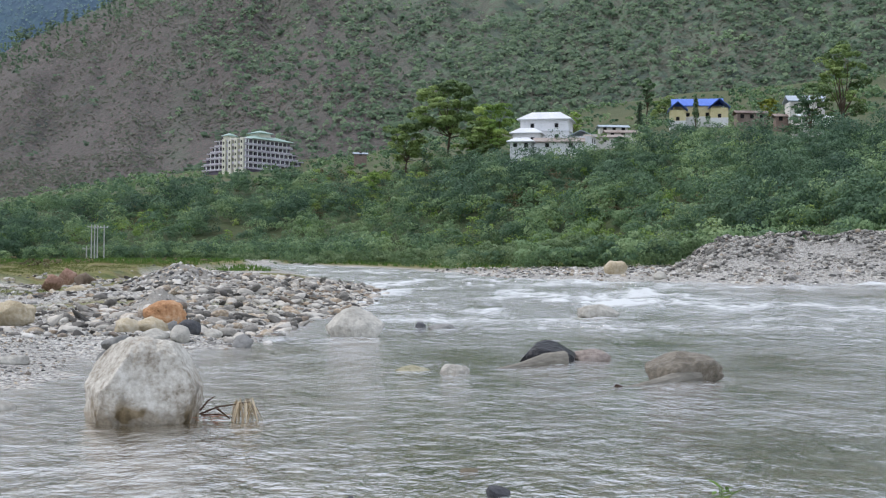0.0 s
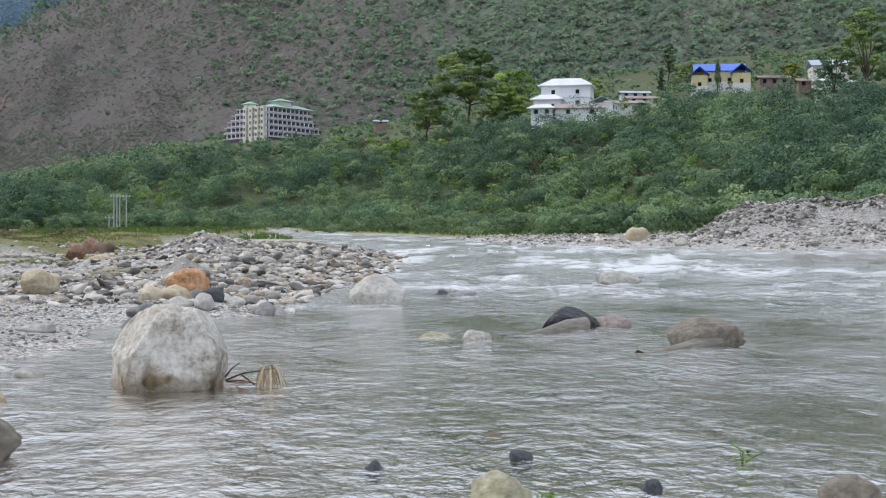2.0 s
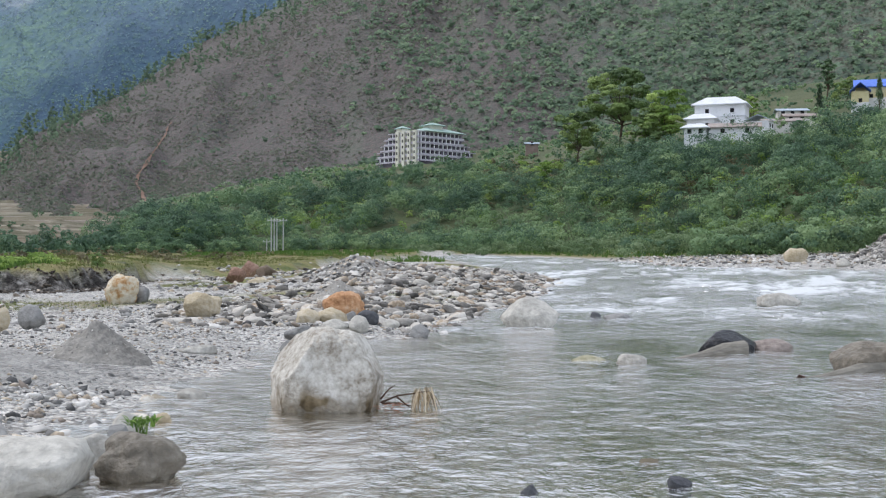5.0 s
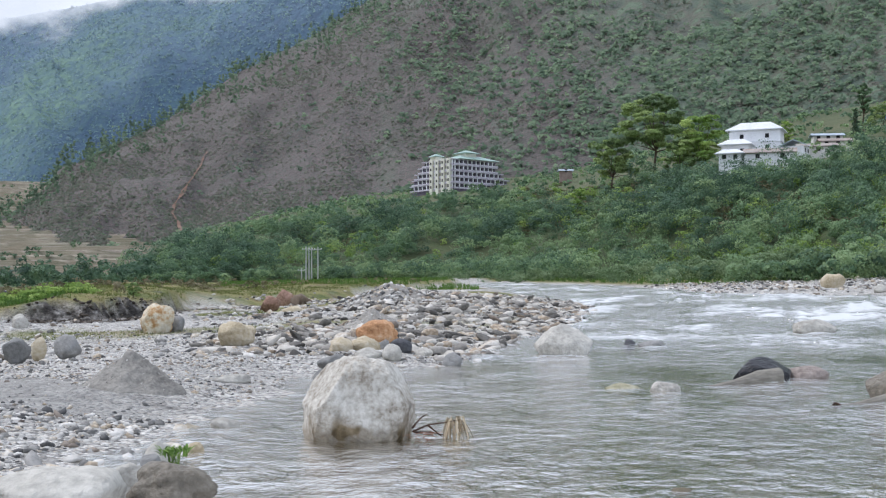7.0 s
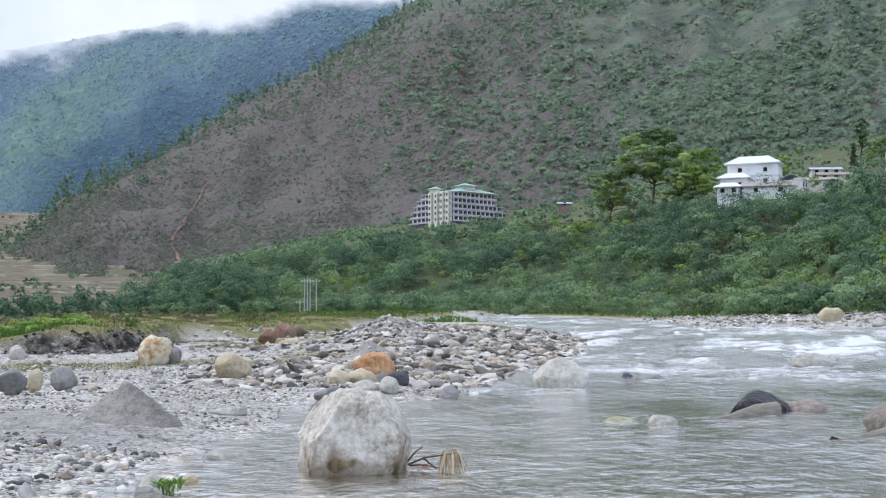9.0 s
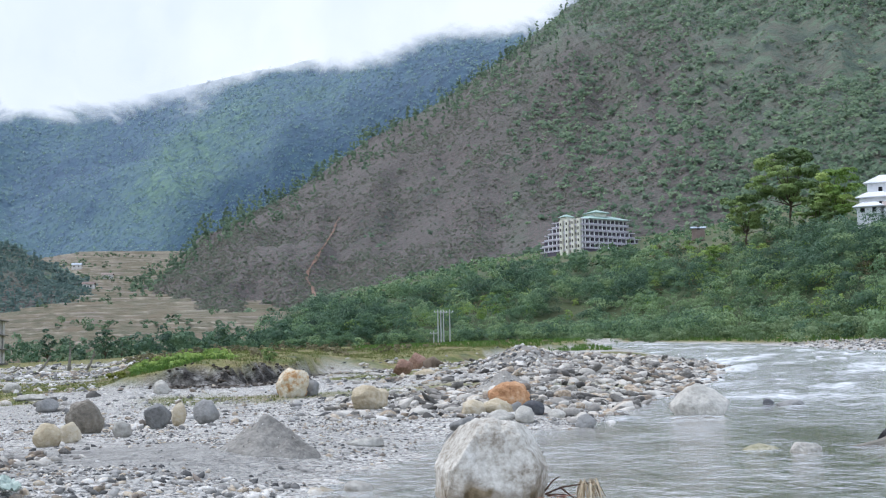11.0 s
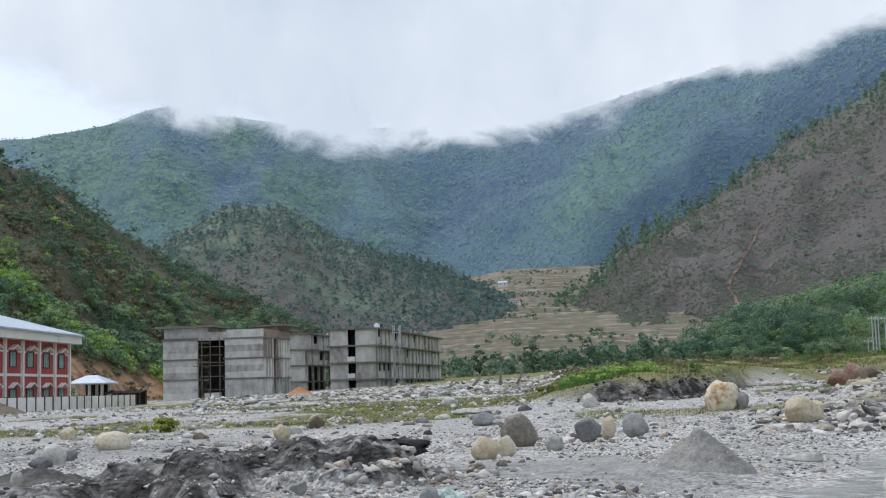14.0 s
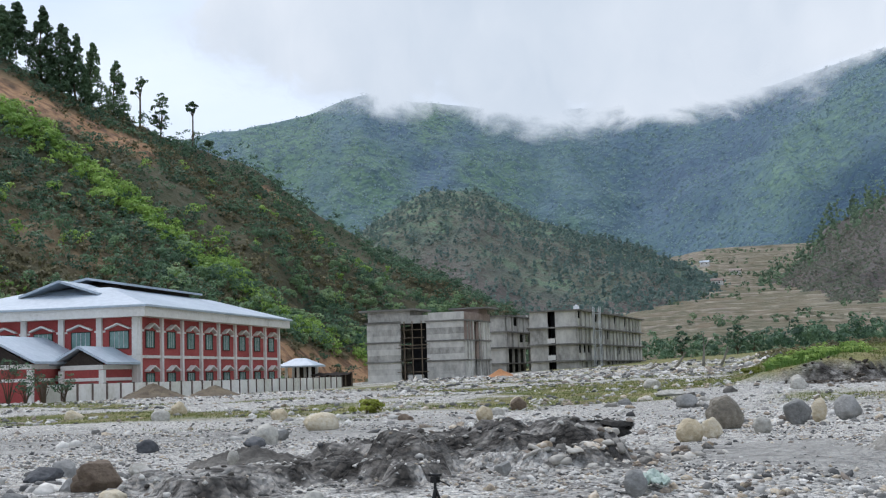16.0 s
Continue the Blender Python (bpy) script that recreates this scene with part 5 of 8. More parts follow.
Lh = (LEFT_RIDGE, LEFT_FOOT, 43, 5)
wood("hillside_scrub", "dark green scrub over the steep hillside", on_hill(11500, 111, *Lh, 0.0, 1.03, az=(-72, -26), keep=lambda a, v, x, y: np.clip(0.6 + 0.8 * vnoise(x / 16, y / 16, 21) + 0.35 * (v > 0.9), 0.1, 1) * (1 - 0.95 * scars(a, v))), (1.8, 4.4), (0.5, 0.9), 50, 0.42, L_DARK, 11, 6)
wood("hillside_olive", "olive and brown scrub over the steep hillside", on_hill(17000, 112, *Lh, 0.0, 1.0, az=(-72, -26), keep=lambda a, v, x, y: np.clip(0.5 + 1.4 * vnoise(x / 20, y / 20, 25), 0, 1) * (1 - 0.9 * scars(a, v))), (1.5, 3.6), (0.4, 0.7), 22, 0.55, L_OLIVE, 12, 5)
wood("hillside_bright", "bright yellow-green trees in a gully of the hillside", on_hill(7500, 113, *Lh, 0.05, 0.85, az=(-62, -36), keep=lambda a, v, x, y: (np.exp(-((v - np.interp(a, [-60, -52.5, -49.9, -47.8, -45.1, -42.2, -39.4, -36], [0.86, 0.71, 0.62, 0.53, 0.44, 0.34, 0.21, 0.05])) / 0.04) ** 2) + 0.012 + 0.06 * np.exp(-((v - 0.35) / 0.12) ** 2) * (a < -51.5)) * (1 - 0.95 * scars(a, v))), (2.4, 5.2), (0.7, 1.0), 110, 0.45, L_LIME, 13, 8)
wood("hillside_mid", "mid-green trees low on the hillside", on_hill(800, 114, *Lh, 0.0, 0.55, az=(-62, -27), keep=lambda a, v, x, y: patch(24, 29)(a, v, x, y) * (1 - 0.97 * scars(a, v))), (3, 6), (0.7, 1.1), 200, 0.46, L_BLUFF, 14, 8)

Br = (BROWN_RIDGE, BROWN_FOOT, 23, 13)
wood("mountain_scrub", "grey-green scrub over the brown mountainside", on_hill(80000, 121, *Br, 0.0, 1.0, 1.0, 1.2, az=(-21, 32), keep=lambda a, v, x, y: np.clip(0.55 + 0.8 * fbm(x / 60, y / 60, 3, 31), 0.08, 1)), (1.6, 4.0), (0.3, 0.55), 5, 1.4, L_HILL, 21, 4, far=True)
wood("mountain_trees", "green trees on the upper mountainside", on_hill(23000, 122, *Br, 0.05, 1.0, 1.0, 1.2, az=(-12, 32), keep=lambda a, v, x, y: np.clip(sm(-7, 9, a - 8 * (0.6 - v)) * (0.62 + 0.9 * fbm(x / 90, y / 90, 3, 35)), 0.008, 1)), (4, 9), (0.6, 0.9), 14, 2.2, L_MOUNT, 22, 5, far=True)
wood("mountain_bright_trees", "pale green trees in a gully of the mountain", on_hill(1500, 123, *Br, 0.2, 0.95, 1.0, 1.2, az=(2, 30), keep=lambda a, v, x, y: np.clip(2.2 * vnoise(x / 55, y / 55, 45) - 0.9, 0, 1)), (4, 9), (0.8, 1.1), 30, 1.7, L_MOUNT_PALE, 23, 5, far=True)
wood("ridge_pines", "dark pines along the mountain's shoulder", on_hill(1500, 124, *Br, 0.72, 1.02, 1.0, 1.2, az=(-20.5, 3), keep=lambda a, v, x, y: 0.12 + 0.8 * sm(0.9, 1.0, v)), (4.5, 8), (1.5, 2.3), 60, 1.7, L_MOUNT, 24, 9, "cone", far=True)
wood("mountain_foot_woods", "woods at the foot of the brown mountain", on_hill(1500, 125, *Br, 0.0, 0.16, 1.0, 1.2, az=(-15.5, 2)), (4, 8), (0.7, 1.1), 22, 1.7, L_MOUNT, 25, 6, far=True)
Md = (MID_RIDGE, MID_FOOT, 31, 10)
wood("spur_scrub", "grey scrub over the bare spur", on_hill(9000, 131, *Md, 0.0, 1.0, keep=lambda a, v, x, y: np.clip(0.75 + 0.4 * vnoise(x / 50, y / 50, 33), 0, 1)), (2.2, 4.8), (0.3, 0.5), 9, 1.4, L_SPUR_HAZED, 31, 4, far=True)
wood("spur_pines", "pines on the crest of the bare spur", on_hill(6500, 132, *Md, 0.2, 1.0, keep=lambda a, v, x, y: 0.2 + 0.5 * sm(0.45, 0.85, v) + 0.4 * sm(-32, -24, a)), (3.0, 5.8), (0.9, 1.4), 22, 1.5, L_SPUR_PINE_HAZED, 32, 8, "cone", far=True)
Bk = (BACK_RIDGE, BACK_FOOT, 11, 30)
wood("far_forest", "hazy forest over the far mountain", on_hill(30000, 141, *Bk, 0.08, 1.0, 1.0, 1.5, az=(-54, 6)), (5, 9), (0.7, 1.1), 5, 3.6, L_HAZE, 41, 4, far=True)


def trees_on_terraces():
    rng = np.random.default_rng(9)
    az, d = rng.uniform(-27, -13, 260), rng.uniform(300, 420, 260)
    ok = rng.uniform(0, 1, 260) < np.interp(az, [-27, -25, -21, -19, -15, -13], [0.02, 0.05, 0.1, 0.3, 0.45, 0.5])
    x, y = polar(az[ok], d[ok])
    return x, y, ground_z(x, y)


def shelf_scrub(n, seed, az0, az1, d0, d1):
    rng = np.random.default_rng(seed)
    a, d = rng.uniform(az0, az1, n), rng.uniform(d0, d1, n)
    x, y = polar(a, d)
    ok = rng.uniform(0, 1, n) < np.clip(0.5 + 1.2 * vnoise(x / 25, y / 25, 51), 0, 1)
    return x[ok], y[ok], upland_z(a, d)[ok]


wood("shelf_scrub", "shrubs scattered over the grassy shelf", shelf_scrub(3000, 61, -13, 33, 375, 640), (2.0, 5), (0.5, 0.9), 28, 0.95, L_BLUFF, 61, 6)
wood("shelf_edge_scrub", "scrub along the lip of the shelf", shelf_scrub(260, 62, 16, 33, 290, 330), (2.5, 5), (0.6, 0.9), 140, 0.5, L_BLUFF, 62, 7)
wood("valley_trees", "blue-green trees at the mouth of the side valley", trees_on_terraces(), (4, 8), (0.8, 1.3), 130, 0.8, L_DARK, 51, 7)


# ---- single trees ----
def limb(bm, a, b, r0, r1, sides=7):
    """A tapered limb between two points."""
    a, b = Vector(a), Vector(b)
    q = (b - a).to_track_quat("Z", "Y").to_matrix()
    rings = []
    for p, r in ((a, r0), (a.lerp(b, 0.5) + q @ Vector((0.12, 0.08, 0)) * (b - a).length * 0.3, (r0 + r1) / 2), (b, r1)):
        rings.append([bm.verts.new(p + q @ Vector((math.cos(2 * math.pi * k / sides) * r, math.sin(2 * math.pi * k / sides) * r, 0))) for k in range(sides)])
    for r, s in zip(rings, rings[1:]):
        for k in range(sides):
            bm.faces.new((r[k], r[(k + 1) % sides], s[(k + 1) % sides], s[k]))
    bm.faces.new(rings[-1])


def part(name, bm, material, parent, label=""):
    """Links a bmesh as one mesh object under a thing or a part."""
    me = bpy.data.meshes.new(name)
    bmesh.ops.recalc_face_normals(bm, faces=bm.faces)
    bm.to_mesh(me)
    bm.free()
    me.materials.append(material)
    ob = new(name, me)
    ob.parent = parent
    if label:
        ob["label"] = label
    return ob


def thing(name, label, category, m, group="", kind=""):
    ob = new(name)
    ob.matrix_world = m
    return tagged(ob, label, category, group, kind)


def tree(label, az, d, z, h, w, material, seed, style="round", bare=0.35, leaves=900, leaf=0.5, group="", name="tree"):
    x, y = polar(az, d)
    t = thing(name, label, "tree", pose(x, y, z), group)
    rnd = random.Random(seed)
    bm = bmesh.new()
    r = max(0.08, h * 0.018)
    if style == "cone":
        limb(bm, (0, 0, -0.5), (0, 0, h * 0.95), r, r * 0.2)
        crown = np.array([[0, 0, h * bare * 0.5, w, h * (1 - bare * 0.5)]])
        part("trunk", bm, M_BARK, t)
        leaf_cloud("crown", crown, int(leaves * 2.3), leaf * 0.75, material, t, seed, 100, shape="cone")
        return t
    fork = h * (bare + 0.1)
    limb(bm, (0, 0, -0.5), (0.02 * h, 0, fork), r, r * 0.7)
    blobs = []
    count = 5 if style == "tuft" else 12
    for k in range(count):
        an = 2.4 * k + rnd.uniform(-0.3, 0.3)
        up = rnd.uniform(0.74, 0.95) if style == "tuft" else bare + 0.12 + (0.93 - bare - 0.12) * (k + 0.5) / count
        reach = w * rnd.uniform(0.18, 0.36) * (1.35 - up * 0.8)
        tip = (math.cos(an) * reach, math.sin(an) * reach, h * up)
        limb(bm, (0.02 * h, 0, min(fork, h * up * 0.85)), tip, r * 0.5, r * 0.12)
        s = w * rnd.uniform(0.36, 0.54)
        blobs.append((tip[0], tip[1], tip[2] - s * 0.3, s, s * rnd.uniform(0.5, 0.75)))
    blobs.append((0.02 * h, 0, h * 0.84, w * 0.4, h * 0.16))
    part("trunk", bm, M_BARK, t)
    leaf_cloud("crown", np.array(blobs), int(leaves * 2.2 / len(blobs)), leaf * 0.85, material, t, seed, 6)
    return t


def terrace_shrubs(n, seed):
    rng = np.random.default_rng(seed)
    az, d = rng.uniform(-33, -12, n), 380 + 1100 * rng.uniform(0, 1, n) ** 1.3
    x, y = polar(az, d)
    w = (d - 380) / 1120
    zr = EYE_Z + 1500 * np.tan(np.radians(np.interp(az, [-34, -27, -22, -18, -9], [3.2, 4.4, 5.2, 5.2, 5.0])))
    z0 = water_z(*polar(az, 380.0)) - 0.6
    z = z0 + w ** 1.15 * (zr - z0) + 2.5 * fbm(x / 90, y / 90, 3, 37) - 1.5
    ok = rng.uniform(0, 1, n) < np.clip(0.35 + 1.3 * vnoise(x / 70, y / 70, 57), 0, 1)
    return x[ok], y[ok], z[ok]


wood("terrace_shrubs", "shrubs and small trees among the terraced fields", terrace_shrubs(2600, 63), (2.5, 6.5), (0.6, 1.1), 40, 1.1, L_MOUNT, 63, 6)


def shelf(az, d):
    return float(upland_z(np.array(az), np.array(d)))


def ridge_top(az, d):
    ra, re, rd = np.array(LEFT_RIDGE).T
    v = (d - np.interp(az, *np.array(LEFT_FOOT).T)) / (np.interp(az, ra, rd) - np.interp(az, *np.array(LEFT_FOOT).T))
    return float(hill_points(np.array([az]), LEFT_RIDGE, LEFT_FOOT, np.array([v]), 43, 5)[2][0])


L_PALE = leaves_material("pale_tree_leaves", ("4e6a48", "64805a", "7b966c", "90a880"))
L_YELLOW = leaves_material("yellow_green_leaves", ("586026", "78802f", "929a3c", "a8ad52"))
L_CANOPY = leaves_material("canopy_leaves", ("566c44", "6e8650", "879d5c", "a0b270"))
tree("large spreading broadleaf tree on the bluff edge", 9.5, 362, shelf(9.5, 372) - 1, 60.2 - shelf(9.5, 372) + 1, 23, L_CANOPY, 1, bare=0.22, leaves=6500, leaf=0.7)
tree("bright green broadleaf tree beside the white house", 11.5, 352, shelf(11.5, 352) - 1, 53 - shelf(11.5, 352), 16, L_BRIGHT, 2, bare=0.08, leaves=3600, leaf=0.7)
tree("green tree crowding the bluff edge", 10.6, 350, shelf(10.6, 350) - 2, 13, 13, L_CANOPY, 12, bare=0.1, leaves=2800, leaf=0.7)
tree("leaning green tree below the large tree", 7.6, 372, shelf(7.6, 380) - 2, 14, 15, L_CANOPY, 13, bare=0.1, leaves=3000, leaf=0.7)
tree("round green tree behind the white house", 15.2, 356, shelf(15.2, 356), 50.7 - shelf(15.2, 356), 6, L_BRIGHT, 3, bare=0.1, leaves=800, leaf=0.5)
tree("tall dark narrow cypress on the shelf", 18.1, 380, shelf(18.1, 380) - 0.5, 56.5 - shelf(18.1, 380), 4.2, L_PINE, 4, "cone", 0.05, 900, 0.5, name="cypress")
tree("tall pale grey-green tree on the shelf", 18.4, 430, shelf(18.4, 430), 72 - shelf(18.4, 430), 8, L_PALE, 5, bare=0.25, leaves=1000, leaf=0.7)
tree("broad round green tree on the shelf", 19.2, 420, shelf(19.2, 420), 62.8 - shelf(19.2, 420), 10, L_CANOPY, 6, bare=0.1, leaves=1200, leaf=0.6)
tree("dark conifer before the yellow house", 20.55, 370, shelf(20.55, 370), 56.8 - shelf(20.55, 370), 3.6, L_PINE, 7, "cone", 0.05, 800, 0.45, name="conifer")
tree("yellow-green tree beside the shacks", 23.65, 370, shelf(23.65, 370), 55 - shelf(23.65, 370), 7.5, L_YELLOW, 8, bare=0.1, leaves=900, leaf=0.55)
tree("great green tree on the bluff crest", 26.7, 300, shelf(26.7, 300) - 1, 58 - shelf(26.7, 300), 16, L_CANOPY, 9, bare=0.2, leaves=2600, leaf=0.65)
tree("dark green tree on the bluff crest", 25.4, 302, shelf(25.4, 302) - 1, 50 - shelf(25.4, 302), 9.5, L_BLUFF, 10, bare=0.2, leaves=1500, leaf=0.6)
tree("pale green upright tree on the bluff face", 6.1, 352, 22, 11, 7.5, L_BRIGHT, 11, bare=0.05, leaves=1200, leaf=0.55)
for az, d, h, w, k in ((-23.2, 330, 7.6, 5.5, 41), (-20.8, 335, 8.2, 7.0, 42), (-20.1, 345, 6.0, 6.5, 43), (-26.2, 320, 6.0, 2.6, 44)):
    tree("dark blue-green tree at the valley's mouth", az, d, gz(*polar(az, d)) - 0.5, h, w, L_DARK, k, bare=0.08, leaves=700, leaf=0.5, group="trees at the valley's mouth")
pines = "pines on the hill crest"
tree("dark pine on the crest", -52.9, 322, ridge_top(-52.9, 320) - 1, 95.2 - ridge_top(-52.9, 320) + 1, 10, L_PINE, 20, "cone", 0.2, 1800, 0.8, pines, "pine")
tree("broad dark pine on the crest", -52.3, 325, ridge_top(-52.3, 322) - 1, 97 - ridge_top(-52.3, 322) + 1, 12.5, L_PINE, 21, "cone", 0.1, 2600, 0.8, pines, "pine")
tree("broad dark pine on the crest", -51.2, 325, ridge_top(-51.2, 323) - 1, 96.4 - ridge_top(-51.2, 323) + 1, 11, L_PINE, 22, "cone", 0.1, 2600, 0.8, pines, "pine")
tree("dense dark pine on the crest", -50.4, 325, ridge_top(-50.4, 324) - 1, 92.3 - ridge_top(-50.4, 324) + 1, 12.5, L_PINE, 23, "cone", 0.1, 2600, 0.8, pines, "pine")
tree("layered dark pine on the crest", -49.8, 325, ridge_top(-49.8, 325) - 1, 90 - ridge_top(-49.8, 325) + 1, 9.5, L_PINE, 24, "cone", 0.15, 1900, 0.8, pines, "pine")
tree("tall layered pine on the crest", -49.1, 330, ridge_top(-49.1, 328) - 1, 88.7 - ridge_top(-49.1, 328) + 1, 9.5, L_PINE, 25, "cone", 0.1, 1900, 0.8, pines, "pine")
tree("dark rounded pine on the crest", -48.1, 335, ridge_top(-48.1, 330) - 1, 85.4 - ridge_top(-48.1, 330) + 1, 10, L_PINE, 26, "cone", 0.15, 1900, 0.75, pines, "pine")
tree("slender pine with a tufted top", -47.1, 338, ridge_top(-47.1, 332) - 1, 82.6 - ridge_top(-47.1, 332) + 1, 5.2, L_PINE, 27, "tuft", 0.55, 420, 0.6, pines, "pine")
tree("small spreading pine on the crest", -46.2, 340, ridge_top(-46.2, 336) - 1, 78.6 - ridge_top(-46.2, 336) + 1, 6.9, L_PINE, 28, "round", 0.2, 700, 0.6, pines, "pine")
tree("slender bare-stemmed pine with a tufted top", -44.8, 342, ridge_top(-44.8, 342) - 1, 77.1 - ridge_top(-44.8, 342) + 1, 5.2, L_PINE, 29, "tuft", 0.6, 420, 0.6, pines, "pine")
tree("low flat-topped pine on the crest", -44.1, 346, ridge_top(-44.1, 346) - 0.5, 4.5, 4.6, L_PINE, 30, "tuft", 0.4, 300, 0.5, pines, "pine")


# ---- buildings ----
def bx(bm, x0, x1, y0, y1, z0, z1):
    v = [bm.verts.new(p) for p in ((x0, y0, z0), (x1, y0, z0), (x1, y1, z0), (x0, y1, z0), (x0, y0, z1), (x1, y0, z1), (x1, y1, z1), (x0, y1, z1))]
    for f in ((0, 3, 2, 1), (4, 5, 6, 7), (0, 1, 5, 4), (1, 2, 6, 5), (2, 3, 7, 6), (3, 0, 4, 7)):
        bm.faces.new([v[i] for i in f])


def box_part(name, dims, material, parent, label=""):
    bm = bmesh.new()
    bx(bm, *dims)
    return part(name, bm, material, parent, label)


def gable_roof(bm, x0, x1, y0, y1, z, rise, t=0.18, along="x"):
    """Two sloping sheets with thickness over a rectangle, ridge along one axis."""
    if along == "x":
        ym = (y0 + y1) / 2
        prof = [(y0, z), (ym, z + rise), (y1, z)]
        ring = lambda s, o: [bm.verts.new((s, p, q + o)) for p, q in prof]
        a, b, c, d = ring(x0, 0), ring(x1, 0), ring(x0, t), ring(x1, t)
    else:
        xm = (x0 + x1) / 2
        prof = [(x0, z), (xm, z + rise), (x1, z)]
        ring = lambda s, o: [bm.verts.new((p, s, q + o)) for p, q in prof]
        a, b, c, d = ring(y0, 0), ring(y1, 0), ring(y0, t), ring(y1, t)
    for k in range(2):
        bm.faces.new((a[k], a[k + 1], b[k + 1], b[k]))
        bm.faces.new((c[k], d[k], d[k + 1], c[k + 1]))
        bm.faces.new((a[k], c[k], c[k + 1], a[k + 1]))
        bm.faces.new((b[k], b[k + 1], d[k + 1], d[k]))
    for k in (0, 2):
        bm.faces.new((a[k], b[k], d[k], c[k]))


def hip_roof(bm, x0, x1, y0, y1, z, rise, inset, t=0.2):
    """A hipped roof: eaves rectangle, smaller rectangle above."""
    i = inset
    lo = [(x0, y0, z), (x1, y0, z), (x1, y1, z), (x0, y1, z)]
    up = [(x0, y0, z + t), (x1, y0, z + t), (x1, y1, z + t), (x0, y1, z + t)]
    hi = [(x0 + i, y0 + i, z + rise), (x1 - i, y0 + i, z + rise), (x1 - i, y1 - i, z + rise), (x0 + i, y1 - i, z + rise)]
    A, B, C = [[bm.verts.new(p) for p in r] for r in (lo, up, hi)]
    bm.faces.new(A[::-1])
    for k in range(4):
        m = (k + 1) % 4
        bm.faces.new((A[k], A[m], B[m], B[k]))
        bm.faces.new((B[k], B[m], C[m], C[k]))
    bm.faces.new(C)


M_CONCRETE = surface("raw_concrete", [(0.3, "82807a"), (0.44, "aca9a2"), (0.56, "c6c3bb"), (0.72, "d8d5cd")], big=0.3, small=1.3, bump=0.25, bump_scale=4, vary=0.2, stretch=(1, 1, 0.6))
M_SLAB = surface("weathered_slab", [(0.3, "57554f"), (0.55, "7d7a74"), (0.75, "989690")], big=0.4, small=4, bump=0.2, vary=0.1)
M_PLANK = surface("scaffold_wood", [(0.3, "4d443a"), (0.6, "7b6d5c")], big=1, small=9, bump=0.3)
M_BRICKISH = surface("brick_infill", [(0.3, "6f5d55"), (0.5, "8c7a70"), (0.7, "a3968c")], big=0.5, small=5, bump=0.3, vary=0.1)
# near-black paint that stands for the shade inside openings and behind windows
M_SHADE_BLACK = surface("interior_shade", [(0.3, "1a1a1b"), (0.7, "2b2b2c")], big=0.5, small=3, bump=0)
M_REDWALL = surface("painted_red_wall", [(0.28, "823e3d"), (0.5, "a04c49"), (0.72, "b36159")], big=0.25, small=4, bump=0.12)
M_TRIM = surface("stained_white_trim", [(0.28, "a5a196"), (0.42, "d3d0c9"), (0.7, "e8e6e1")], big=0.35, small=3, bump=0.1)
M_TIN = surface("pale_tin_roof", [(0.3, "929fab"), (0.5, "adb9c4"), (0.7, "c3ccd5")], big=0.12, small=1.5, rough=0.45, bump=0.15, bump_scale=5, metal=0.0, spec=0.5)
M_TIN_RUST = surface("rusty_tin_roof", [(0.3, "6d5a52"), (0.5, "93857c"), (0.7, "aaa29b")], big=0.4, small=2.5, rough=0.55, bump=0.15, vary=0.3)
M_PANE = surface("green_window_glass", [(0.3, "4c6a64"), (0.55, "6f908a"), (0.75, "9db5af")], big=0.6, small=2, rough=0.25, bump=0, spec=0.6)
M_WALLWHITE = surface("stained_boundary_wall", [(0.28, "a29c84"), (0.4, "cfccc0"), (0.6, "e6e4de")], big=0.25, small=2.5, bump=0.15, vary=0.1)
M_POST = surface("brown_wall_post", [(0.3, "4f4540"), (0.6, "75655c")], big=0.6, small=4, bump=0.15)
M_WHITE = surface("white_plaster", [(0.3, "d2d4d5"), (0.5, "e8e9ea"), (0.7, "f1f2f2")], big=0.25, small=2, bump=0.1)
M_WHITE_ROOF = surface("white_tin_roof", [(0.3, "c4c8cc"), (0.5, "dde0e3"), (0.7, "ebedef")], big=0.2, small=2, rough=0.5, bump=0.1)
M_LILAC = surface("lilac_balcony_paint", [(0.3, "aaa4b0"), (0.5, "c6c1ca"), (0.7, "dad7de")], big=0.2, small=2, bump=0.1)
# wall behind the balconies, its colour darkened to hold the recesses' shade
M_HOTEL_SHADED_WALL = surface("shaded_lilac_wall", [(0.3, "5f5a66"), (0.5, "787280"), (0.7, "918b98")], big=0.2, small=2, bump=0.1)
M_CREAM = surface("cream_paint", [(0.3, "cbc9b8"), (0.5, "dedccc"), (0.7, "e9e7dc")], big=0.2, small=2, bump=0.1)
M_GREEN_ROOF = surface("green_tin_roof", [(0.3, "7d9891"), (0.5, "9cb4ab"), (0.7, "b6cac2")], big=0.15, small=1.5, rough=0.5, bump=0.1)
M_BLUE_ROOF = surface("blue_tin_roof", [(0.3, "4766b8"), (0.5, "5c7ed2"), (0.7, "7391dd")], big=0.15, small=1.5, rough=0.5, bump=0.1)
M_YELLOW = surface("yellow_paint", [(0.3, "c3b786"), (0.5, "d8cd9e"), (0.7, "e5dcb8")], big=0.25, small=2, bump=0.1)
M_DARKWOOD = surface("dark_timber", [(0.3, "26221f"), (0.6, "453c36")], big=0.8, small=6, bump=0.2)
M_METAL_POLE = surface("weathered_steel", [(0.3, "a0a2a2"), (0.6, "c8caca")], big=1, small=8, rough=0.5, bump=0.1, metal=0.3)

HALL_TURN = 21.5
TURN = 14  # the riverside buildings share one orientation


